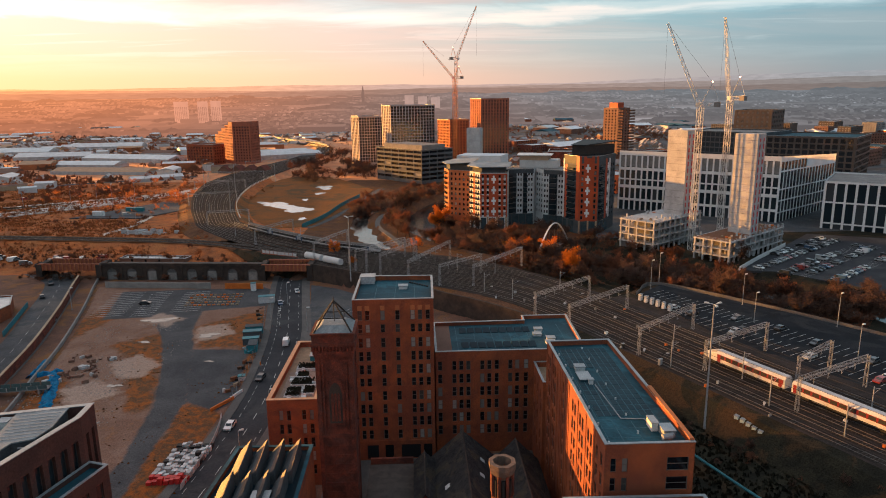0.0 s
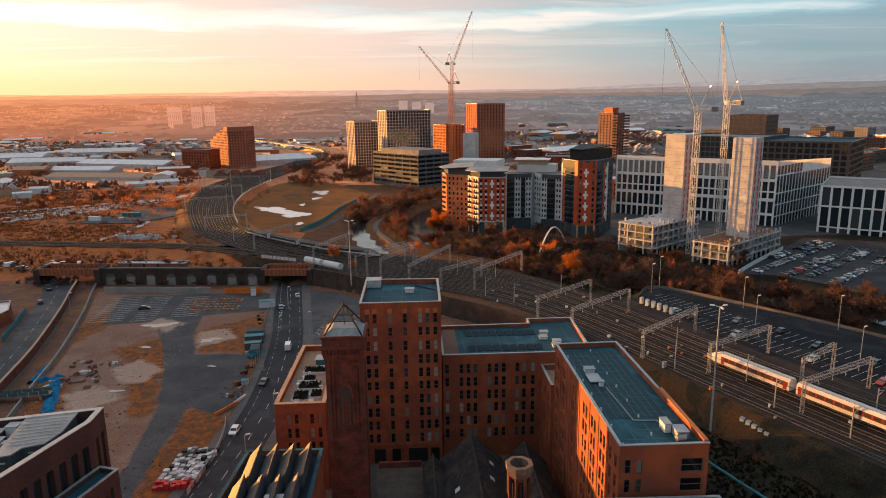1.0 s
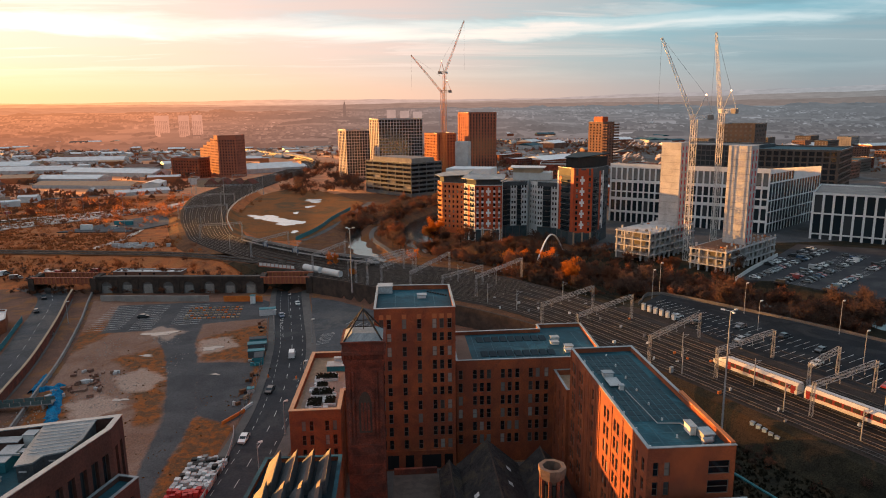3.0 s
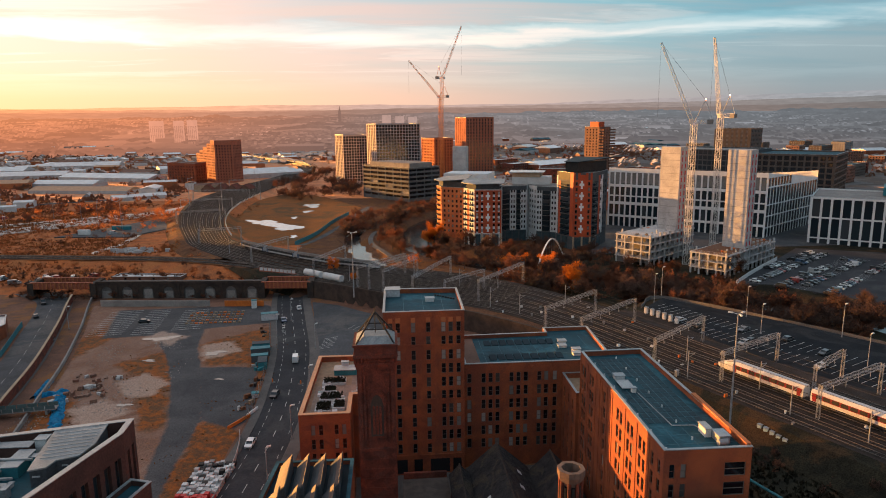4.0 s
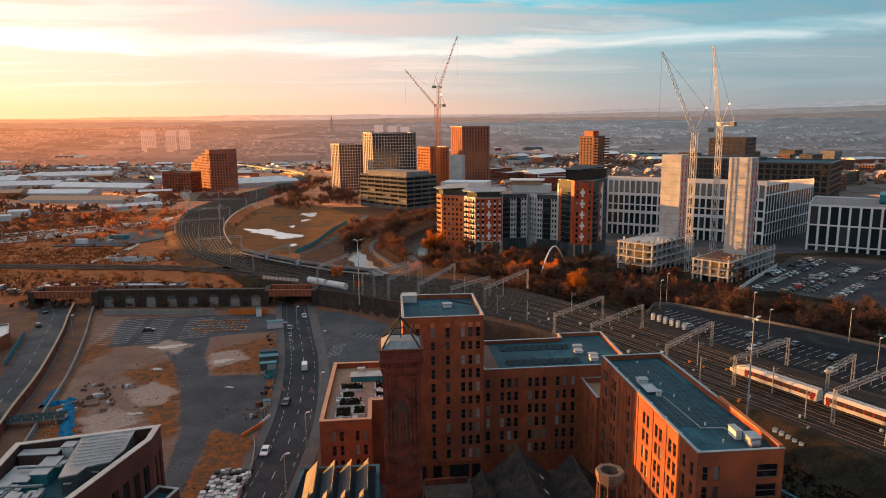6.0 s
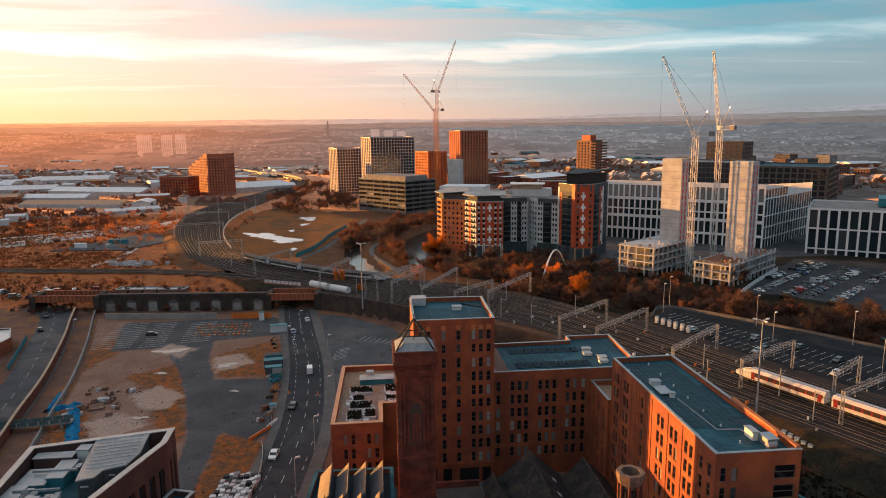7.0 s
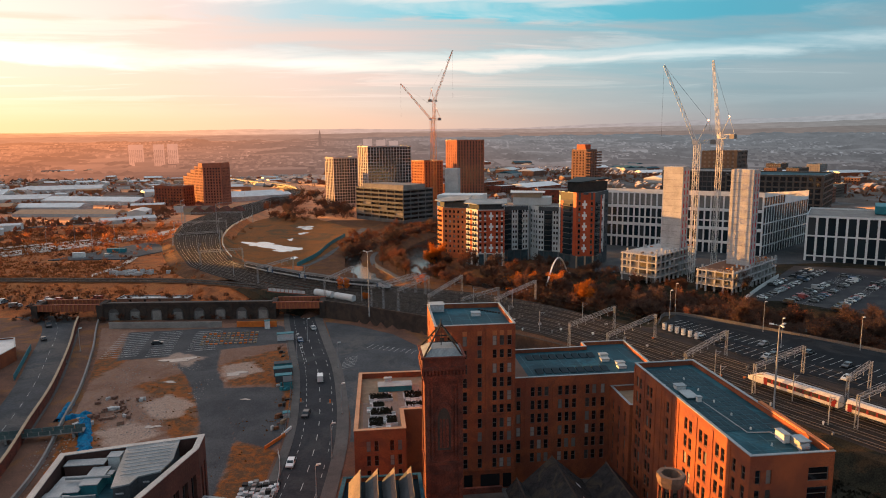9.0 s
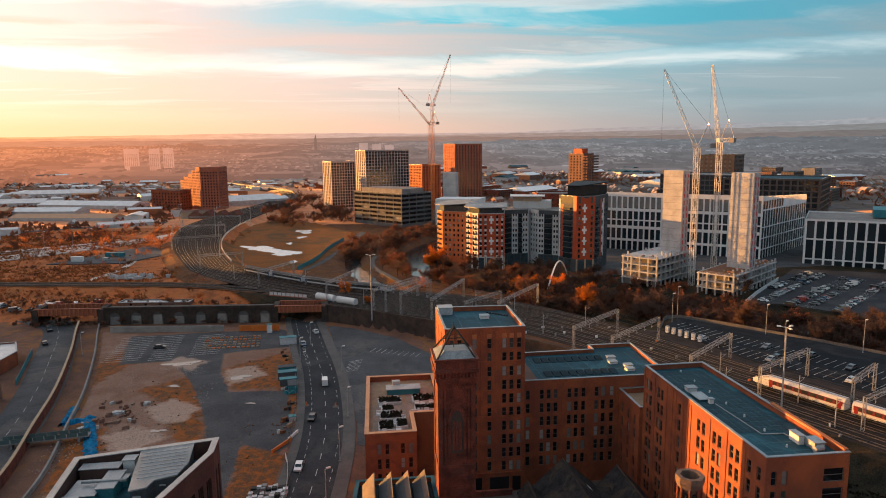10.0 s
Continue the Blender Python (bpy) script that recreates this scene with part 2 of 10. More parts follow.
ROADWAY = surf("road_asphalt", (0.035, 0.036, 0.041), (0.025, 0.026, 0.030), 9, 0.85, bump=0.1, fine=0.4, third=(0.048, 0.048, 0.050), spec=0.15)
ASPHALT_OLD = surf("worn_asphalt", (0.072, 0.074, 0.080), (0.048, 0.050, 0.054), 9, 0.85, bump=0.15, fine=0.5, third=(0.095, 0.088, 0.084), spec=0.2)
PAVING = surf("paving", (0.115, 0.102, 0.095), (0.085, 0.077, 0.073), 4, 0.85)
PAINT = surf("road_paint", (0.55, 0.53, 0.50), (0.38, 0.37, 0.35), 2, 0.7, bump=0.0)
EARTH = surf("bare_earth", (0.185, 0.092, 0.062), (0.12, 0.064, 0.048), 7, 0.95, bump=0.2, fine=0.6, third=(0.215, 0.098, 0.042), grain=24, spec=0.1)
GRAVEL = surf("gravel_rubble", (0.25, 0.150, 0.112), (0.165, 0.098, 0.076), 4, 0.95, bump=0.3, fine=0.7, grain=24)
SCRUB = surf("rusty_scrub", (0.25, 0.088, 0.016), (0.125, 0.058, 0.022), 3.0, 0.95, bump=0.3, fine=0.7, third=(0.13, 0.066, 0.036), grain=14, spec=0.1)
DARK_SCRUB = surf("dark_scrub", (0.034, 0.030, 0.020), (0.018, 0.017, 0.013), 5, 0.95, bump=0.3, fine=0.7, third=(0.060, 0.036, 0.020), grain=16, spec=0.05)
BANK = surf("scrubby_railway_land", (0.48, 0.138, 0.044), (0.27, 0.098, 0.045), 7, 0.95, bump=0.2, fine=0.65, third=(0.38, 0.135, 0.052), grain=20, spec=0.05)
GRASS = surf("winter_grass", (0.17, 0.070, 0.024), (0.25, 0.082, 0.020), 15, 0.95, bump=0.15, fine=0.6, third=(0.12, 0.062, 0.028), grain=40, spec=0.1)
THICK_SCRUB = surf("brown_scrubland", (0.155, 0.070, 0.038), (0.095, 0.048, 0.029), 6, 0.95, bump=0.3, fine=0.7, third=(0.15, 0.064, 0.024), grain=18, spec=0.05)
BALLAST = surf("track_ballast", (0.058, 0.042, 0.036), (0.034, 0.027, 0.024), 5, 0.95, bump=0.2, fine=0.6, grain=30, spec=0.08)
BED = surf("dark_track_bed", (0.040, 0.029, 0.024), (0.024, 0.019, 0.017), 4, 0.95, bump=0.15, grain=40, spec=0.08)
RAIL = surf("worn_rail", (0.17, 0.145, 0.13), (0.12, 0.105, 0.095), 2, 0.45, 0.5, bump=0.02)
SLEEPER = surf("concrete_sleeper", (0.070, 0.058, 0.050), (0.045, 0.038, 0.034), 2, 0.9, spec=0.08)
LAND = surf("winter_land", (0.54, 0.160, 0.058), (0.30, 0.105, 0.048), 16, 0.95, bump=0.15, fine=0.55, third=(0.50, 0.23, 0.12), grain=24, spec=0.1, sheen=0.4)
WATER = surf("river_water", (0.02, 0.025, 0.025), (0.014, 0.018, 0.018), 12, 0.12, bump=0.03, grain=40, spec=0.7)
SITE_PUDDLE = surf("muddy_puddle", (0.20, 0.165, 0.14), (0.15, 0.125, 0.11), 3, 0.15, bump=0.01, spec=0.6)
# near-white base colour adds the bright sky that the flood water mirrors
PUDDLE = surf("standing_water", (0.62, 0.58, 0.55), (0.52, 0.48, 0.46), 3, 0.12, bump=0.01, spec=1.0)
TEAL = surf("teal_sheet", (0.035, 0.185, 0.215), (0.028, 0.14, 0.17), 3, 0.5)
BLUE = surf("blue_tarpaulin", (0.006, 0.19, 0.36), (0.005, 0.09, 0.20), 1.0, 0.75, bump=0.5, fine=0.6, spec=0.1)
WHITE_PLASTIC = surf("white_plastic", (0.66, 0.65, 0.63), (0.55, 0.54, 0.53), 2, 0.5, bump=0.02)
ORANGE_PLASTIC = surf("orange_plastic", (0.62, 0.16, 0.03), (0.5, 0.12, 0.025), 2, 0.5, bump=0.02)
RED_PAINT = surf("red_paint", (0.50, 0.035, 0.03), (0.42, 0.03, 0.03), 2, 0.4, bump=0.0)
BLACK = surf("black_metal", (0.03, 0.028, 0.027), (0.02, 0.019, 0.019), 2, 0.6, bump=0.05)
RUBBER = surf("tyre_rubber", (0.02, 0.02, 0.02), (0.014, 0.014, 0.014), 1, 0.9, bump=0.0)
TIMBER = surf("decking_timber", (0.30, 0.20, 0.13), (0.23, 0.155, 0.10), 1.5, 0.8)
GLASS = object_tint("dark_window_glass", [(0.0, (0.006, 0.006, 0.008)), (0.45, (0.014, 0.014, 0.016)), (0.66, (0.05, 0.048, 0.046)), (0.76, (0.16, 0.15, 0.14)), (0.90, (0.27, 0.25, 0.23))], 0.12, spec=0.5)
SHOP_GLASS = surf("teal_shop_glass", (0.055, 0.085, 0.095), (0.035, 0.055, 0.065), 3, 0.2, bump=0.0, spec=0.5)
GLASS_B = object_tint("blue_window_glass", [(0.0, (0.012, 0.02, 0.026)), (0.5, (0.02, 0.03, 0.036)), (0.85, (0.05, 0.055, 0.06))], 0.14, spec=0.4)
FRAME = surf("window_frame", (0.06, 0.055, 0.052), (0.045, 0.042, 0.04), 2, 0.6, bump=0.0)
FRAME_L = surf("pale_window_frame", (0.13, 0.105, 0.09), (0.10, 0.085, 0.075), 2, 0.6, bump=0.0)
CAR_PAINT = object_tint("car_paint", [(0.0, (0.62, 0.62, 0.61)), (0.20, (0.12, 0.125, 0.13)), (0.38, (0.018, 0.019, 0.021)), (0.58, (0.045, 0.048, 0.052)), (0.68, (0.03, 0.07, 0.13)), (0.76, (0.30, 0.31, 0.31)), (0.86, (0.25, 0.03, 0.025)), (0.92, (0.55, 0.55, 0.53))], 0.3, 0.1, coat=0.5)
TWIG_RUST = foliage("russet_twigs", (0.19, 0.080, 0.046), (0.115, 0.057, 0.040), 0.35)
TWIG_GOLD = foliage("golden_twigs", (0.62, 0.20, 0.03), (0.44, 0.13, 0.025), 0.45)
TWIG_DARK = foliage("bare_brown_twigs", (0.125, 0.078, 0.060), (0.082, 0.055, 0.046), 0.45)
# orange-brown scrub, its colour brightened for sun and haze on the left
BRAMBLE = foliage("amber_brambles", (0.36, 0.135, 0.052), (0.24, 0.098, 0.045), 0.5)
# brown of the far woods is lightened and warmed to stand for haze
WOODS = foliage("far_winter_woods", (0.42, 0.205, 0.125), (0.29, 0.15, 0.098), 0.65)
BARK = surf("bark", (0.07, 0.05, 0.038), (0.045, 0.034, 0.028), 1, 0.95, bump=0.4)
FAR_ROOFS = island("distant_roofs", [(0.0, (0.26, 0.185, 0.15)), (0.45, (0.31, 0.22, 0.185)), (0.75, (0.33, 0.31, 0.30)), (0.93, (0.30, 0.27, 0.25)), (1.0, (0.36, 0.35, 0.35))], 0.6)
FAR_WALLS = island("distant_walls", [(0.0, (0.30, 0.14, 0.085)), (0.6, (0.36, 0.19, 0.12)), (0.9, (0.32, 0.24, 0.18)), (1.0, (0.45, 0.41, 0.36))], 0.85)
# ridge colours hold the haze themselves and are emitted
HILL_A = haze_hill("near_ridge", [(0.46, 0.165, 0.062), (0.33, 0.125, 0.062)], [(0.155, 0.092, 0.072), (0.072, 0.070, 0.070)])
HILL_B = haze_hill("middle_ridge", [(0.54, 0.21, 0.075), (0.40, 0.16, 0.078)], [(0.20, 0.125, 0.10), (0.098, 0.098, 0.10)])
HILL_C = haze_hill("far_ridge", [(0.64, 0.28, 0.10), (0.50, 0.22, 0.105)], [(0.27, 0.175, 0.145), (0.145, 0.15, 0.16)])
CONCRETE_W = surf("pale_concrete_frame", (0.47, 0.385, 0.355), (0.40, 0.325, 0.30), 8, 0.8)
CONCRETE_K = surf("stained_dark_concrete", (0.15, 0.135, 0.128), (0.105, 0.096, 0.092), 6, 0.85)
WET_ROAD = surf("wet_pale_road", (0.20, 0.165, 0.145), (0.15, 0.125, 0.11), 20, 0.35, bump=0.05, spec=0.8)
DUSTY = surf("dusty_concrete", (0.30, 0.265, 0.24), (0.22, 0.195, 0.18), 4, 0.9, bump=0.1)
ROOF_PALE = surf("pale_teal_roof_sheet", (0.46, 0.51, 0.53), (0.35, 0.40, 0.42), 9, 0.36, bump=0.05, spec=0.5)


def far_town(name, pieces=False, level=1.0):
    """Far slopes covered with streets and trees, evening haze painted in as emitted colour: warm towards the sun, grey
    away from it.
    """
    m = bpy.data.materials.new(name)
    m.use_nodes = True
    n = Nodes(m.node_tree)
    geo = n.add("ShaderNodeNewGeometry")
    pos = geo.outputs["Position"]
    sep = n.add("ShaderNodeSeparateXYZ")
    n.link(pos, sep.inputs[0])
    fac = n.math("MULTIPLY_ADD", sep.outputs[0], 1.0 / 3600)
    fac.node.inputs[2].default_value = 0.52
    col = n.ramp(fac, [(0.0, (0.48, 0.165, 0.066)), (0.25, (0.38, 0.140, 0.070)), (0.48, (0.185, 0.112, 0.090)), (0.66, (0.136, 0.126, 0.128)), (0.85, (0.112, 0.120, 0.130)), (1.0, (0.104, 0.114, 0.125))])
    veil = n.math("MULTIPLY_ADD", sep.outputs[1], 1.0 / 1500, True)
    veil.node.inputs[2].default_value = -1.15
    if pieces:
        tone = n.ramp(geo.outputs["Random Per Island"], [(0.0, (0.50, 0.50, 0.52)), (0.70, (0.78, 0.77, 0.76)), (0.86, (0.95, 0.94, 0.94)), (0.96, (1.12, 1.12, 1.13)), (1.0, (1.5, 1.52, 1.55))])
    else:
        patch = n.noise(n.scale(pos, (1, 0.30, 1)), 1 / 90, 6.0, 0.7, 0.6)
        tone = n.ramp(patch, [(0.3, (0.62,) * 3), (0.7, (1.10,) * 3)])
    # painted haze: contrast fades far off and towards the sun
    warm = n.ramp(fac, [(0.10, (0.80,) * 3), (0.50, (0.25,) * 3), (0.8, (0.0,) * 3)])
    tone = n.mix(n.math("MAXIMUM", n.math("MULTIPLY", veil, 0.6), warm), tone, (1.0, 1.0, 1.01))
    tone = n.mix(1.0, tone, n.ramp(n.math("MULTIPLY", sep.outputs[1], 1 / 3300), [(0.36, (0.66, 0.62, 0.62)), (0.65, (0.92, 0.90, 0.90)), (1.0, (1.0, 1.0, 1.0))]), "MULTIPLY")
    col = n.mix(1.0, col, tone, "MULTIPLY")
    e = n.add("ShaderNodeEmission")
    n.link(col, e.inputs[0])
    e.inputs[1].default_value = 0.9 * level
    out = n.add("ShaderNodeOutputMaterial")
    n.link(e.outputs[0], out.inputs[0])
    return m


LAND_COOL = surf("winter_land_and_streets", (0.115, 0.088, 0.073), (0.080, 0.066, 0.058), 22, 0.95, bump=0.15, third=(0.13, 0.12, 0.118), grain=14, spec=0.1)
OFFICE_GREY = surf("grey_office_panels", (0.125, 0.122, 0.122), (0.09, 0.088, 0.09), 6, 0.85)
TRAIN_W = surf("grimy_white_train_paint", (0.50, 0.49, 0.49), (0.42, 0.415, 0.415), 3, 0.6, bump=0.0, spec=0.1)
OFFICE_BROWN = surf("bronze_cladding", (0.10, 0.075, 0.062), (0.075, 0.058, 0.050), 6, 0.6)
TOWER_RED = surf("rust_red_brick", (0.36, 0.125, 0.075), (0.27, 0.092, 0.058), 8, 0.85, grain=50)
PLANT_ROOF = surf("grey_metal_roof", (0.20, 0.225, 0.235), (0.15, 0.17, 0.18), 4, 0.5, bump=0.05, third=(0.26, 0.27, 0.27))

# emissive materials for far pieces; the haze is part of their colour
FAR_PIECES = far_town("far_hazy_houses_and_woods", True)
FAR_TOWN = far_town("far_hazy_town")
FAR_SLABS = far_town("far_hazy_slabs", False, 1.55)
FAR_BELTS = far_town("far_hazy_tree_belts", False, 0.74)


# ---- building blocks ----
class Mesh:
    """Collects faces in world metres; made() turns them into one mesh object."""
    def __init__(self):
        self.v, self.f, self.m, self.cur = [], [], [], 0

    def face(self, *pts):
        i = len(self.v)
        self.v.extend(pts)
        self.f.append(tuple(range(i, i + len(pts))))
        self.m.append(self.cur)

    def solid(self, pts, faces):
        i = len(self.v)
        self.v.extend(pts)
        for f in faces:
            self.f.append(tuple(i + k for k in f))
            self.m.append(self.cur)

    def prism(self, poly, z0, z1, bottom=False, fan=False):
        n = len(poly)
        z0s = z0 if hasattr(z0, "__len__") else [z0] * n
        z1s = z1 if hasattr(z1, "__len__") else [z1] * n
        pts = [(p[0], p[1], z) for p, z in zip(poly, z0s)] + [(p[0], p[1], z) for p, z in zip(poly, z1s)]
        faces = [(i, (i + 1) % n, n + (i + 1) % n, n + i) for i in range(n)]
        if fan:
            pts.append((sum(p[0] for p in poly) / n, sum(p[1] for p in poly) / n, z1s[0]))
            faces += [(n + i, n + (i + 1) % n, 2 * n) for i in range(n)]
        else:
            faces.append(tuple(range(n, 2 * n)))
        if bottom:
            faces.append(tuple(range(n - 1, -1, -1)))
        self.solid(pts, faces)

    def box(self, x0, x1, y0, y1, z0, z1):
        self.prism([(x0, y0), (x1, y0), (x1, y1), (x0, y1)], z0, z1, True)

    def obox(self, c, yaw, w, d, z0, z1):
        """A box of width w and depth d round c, turned by yaw degrees."""
        ca, sa = math.cos(radians(yaw)), math.sin(radians(yaw))
        self.prism([(c[0] + ca * a - sa * b, c[1] + sa * a + ca * b) for a, b in ((-w / 2, -d / 2), (w / 2, -d / 2), (w / 2, d / 2), (-w / 2, d / 2))], z0, z1, True)

    def cone(self, c, r0, r1, z0, z1, n=12, turn=0.0):
        a = [2 * math.pi * (k + turn) / n for k in range(n)]
        pts = [(c[0] + r0 * math.cos(t), c[1] + r0 * math.sin(t), z0) for t in a] + [(c[0] + r1 * math.cos(t), c[1] + r1 * math.sin(t), z1) for t in a]
        self.solid(pts, [(i, (i + 1) % n, n + (i + 1) % n, n + i) for i in range(n)] + [tuple(range(n, 2 * n)), tuple(range(n - 1, -1, -1))])

    def tube(self, p, q, r0, r1=None, n=5):
        r1 = r0 if r1 is None else r1
        p, q = Vector(p), Vector(q)
        w = (q - p).normalized()
        u = w.orthogonal().normalized()
        v = w.cross(u)
        ring = [(math.cos(2 * math.pi * k / n), math.sin(2 * math.pi * k / n)) for k in range(n)]
        pts = [tuple(p + (u * a + v * b) * r0) for a, b in ring] + [tuple(q + (u * a + v * b) * r1) for a, b in ring]
        self.solid(pts, [(i, (i + 1) % n, n + (i + 1) % n, n + i) for i in range(n)] + [tuple(range(n, 2 * n)), tuple(range(n - 1, -1, -1))])

    def data(self, name, mats, at=(0, 0, 0)):
        me = bpy.data.meshes.new(name)
        me.from_pydata([(x - at[0], y - at[1], z - at[2]) for x, y, z in self.v], [], self.f)
        for m in (mats if isinstance(mats, (list, tuple)) else [mats]):
            me.materials.append(m)
        me.polygons.foreach_set("material_index", self.m)
        me.update()
        return me


def origin(parent):
    """Where a thing or part stands in the world (parents are never turned)."""
    v = Vector((0, 0, 0))
    while parent is not None:
        v += parent.location
        parent = parent.parent
    return v


def part(name, mesh, mats, parent, label=""):
    """One mesh object under a thing or a part; the mesh is given in world metres."""
    ob = new(name, mesh.data(name, mats, origin(parent)))
    ob.parent = parent
    return tagged(ob, label)


def thing(name, at, label, category, group="", kind=""):
    ob = new(name)
    ob.empty_display_size = 0.5
    ob.location = at
    return tagged(ob, label, category, group, kind)


def single(name, mesh, mats, label, category, group="", kind="", at=None):
    at = at or (0, 0, 0)
    ob = new(name, mesh.data(name, mats, at))
    ob.location = at
    return tagged(ob, label, category, group, kind)


def smooth(pts, step):
    """A smooth line through the points, about `step` metres from one to the next."""
    pts = [np.array(p, float) for p in pts]
    pts = [2 * pts[0] - pts[1]] + pts + [2 * pts[-1] - pts[-2]]
    out = []
    for a, b, c, d in zip(pts, pts[1:], pts[2:], pts[3:]):
        k = max(1, int(np.linalg.norm((c - b)[:2]) / step))
        for i in range(k):
            t = i / k
            out.append(0.5 * (2 * b + (c - a) * t + (2 * a - 5 * b + 4 * c - d) * t * t + (3 * b - a - 3 * c + d) * t ** 3))
    return out + [pts[-2]]


def sides(line):
    """Unit normals to the left of a line."""
    out = []
    for i in range(len(line)):
        d = (line[min(i + 1, len(line) - 1)] - line[max(i - 1, 0)])[:2]
        d = d / (np.linalg.norm(d) + 1e-9)
        out.append(np.array((-d[1], d[0])))
    return out


def ribbon(mesh, line, a, b, z, thick=0.0):
    """A strip along a line between the offsets a and b to its left; z: a number or a function of x, y."""
    ns = sides(line)
    rows = []
    for p, n in zip(line, ns):
        row = []
        for o in (a, b):
            q = p[:2] + n * o
            row.append((float(q[0]), float(q[1]), float(z(q[0], q[1]) if callable(z) else z)))
        rows.append(row)
    for (p0, p1), (q0, q1) in zip(rows, rows[1:]):
        mesh.face(p1, p0, q0, q1) if a < b else mesh.face(p0, p1, q1, q0)
        if thick:
            dn = lambda p: (p[0], p[1], p[2] - thick)
            mesh.face(p0, dn(p0), dn(q0), q0)
            mesh.face(p1, q1, dn(q1), dn(p1))


def upright(mesh, line, off, z0, z1, thick=0.3):
    """A wall along a line."""
    ns = sides(line)
    L = [(p[:2] + n * off) for p, n in zip(line, ns)]
    R = [(p[:2] + n * (off + thick)) for p, n in zip(line, ns)]
    f0 = z0 if callable(z0) else (lambda x, y: z0)
    f1 = z1 if callable(z1) else (lambda x, y: z1)
    P = lambda q, f: (float(q[0]), float(q[1]), float(f(q[0], q[1])))
    for a, b, c, d in zip(L, L[1:], R, R[1:]):
        mesh.face(P(a, f0), P(b, f0), P(b, f1), P(a, f1))
        mesh.face(P(d, f0), P(c, f0), P(c, f1), P(d, f1))
        mesh.face(P(a, f1), P(b, f1), P(d, f1), P(c, f1))
    for a, c in ((L[0], R[0]), (R[-1], L[-1])):
        mesh.face(P(c, f0), P(a, f0), P(a, f1), P(c, f1))


def inset(poly, d):
    """The polygon (anticlockwise) with each edge moved in by d."""
    out, n = [], len(poly)
    for i in range(n):
        p0, p1, p2 = (np.array(poly[k % n], float) for k in (i - 1, i, i + 1))
        a, b = p1 - p0, p2 - p1
        na = np.array((-a[1], a[0])) / np.linalg.norm(a)
        nb = np.array((-b[1], b[0])) / np.linalg.norm(b)
        s = na + nb
        out.append(tuple(p1 + s * d * 2 / max(0.3, float(s @ s))))
    return out


WINDOWS = {}


def window_mesh(w, h, frame_mat, glass_mat, bars=(1, 1), split=False):
    """Shared window meshes, in their own plane: x along the wall, y inwards, z up from the sill."""
    key = (round(w, 2), round(h, 2), frame_mat.name, glass_mat.name, bars, split)
    if key not in WINDOWS:
        b = min(0.12, w * 0.09)
        f, g = Mesh(), Mesh()
        f.box(0, b, -0.05, 0.05, 0, h)
        f.box(w - b, w, -0.05, 0.05, 0, h)
        f.box(b, w - b, -0.05, 0.05, 0, b)
        f.box(b, w - b, -0.05, 0.05, h - b, h)
        for k in range(1, bars[0]):
            f.box(w * k / bars[0] - b / 2, w * k / bars[0] + b / 2, -0.04, 0.04, b, h - b)
        for k in range(1, bars[1]):
            f.box(b, w - b, -0.035, 0.045, h * k / bars[1] - b / 2, h * k / bars[1] + b / 2)
        g.box(b * 0.5, w - b * 0.5, 0.0, 0.02, b * 0.5, h - b * 0.5)
        if split:
            WINDOWS[key] = (f.data("window", frame_mat), g.data("pane", glass_mat))
        else:
            i = len(f.v)
            f.cur = 1
            f.solid(g.v, g.f)
            WINDOWS[key] = (f.data("window", [frame_mat, glass_mat]), None)
    return WINDOWS[key]


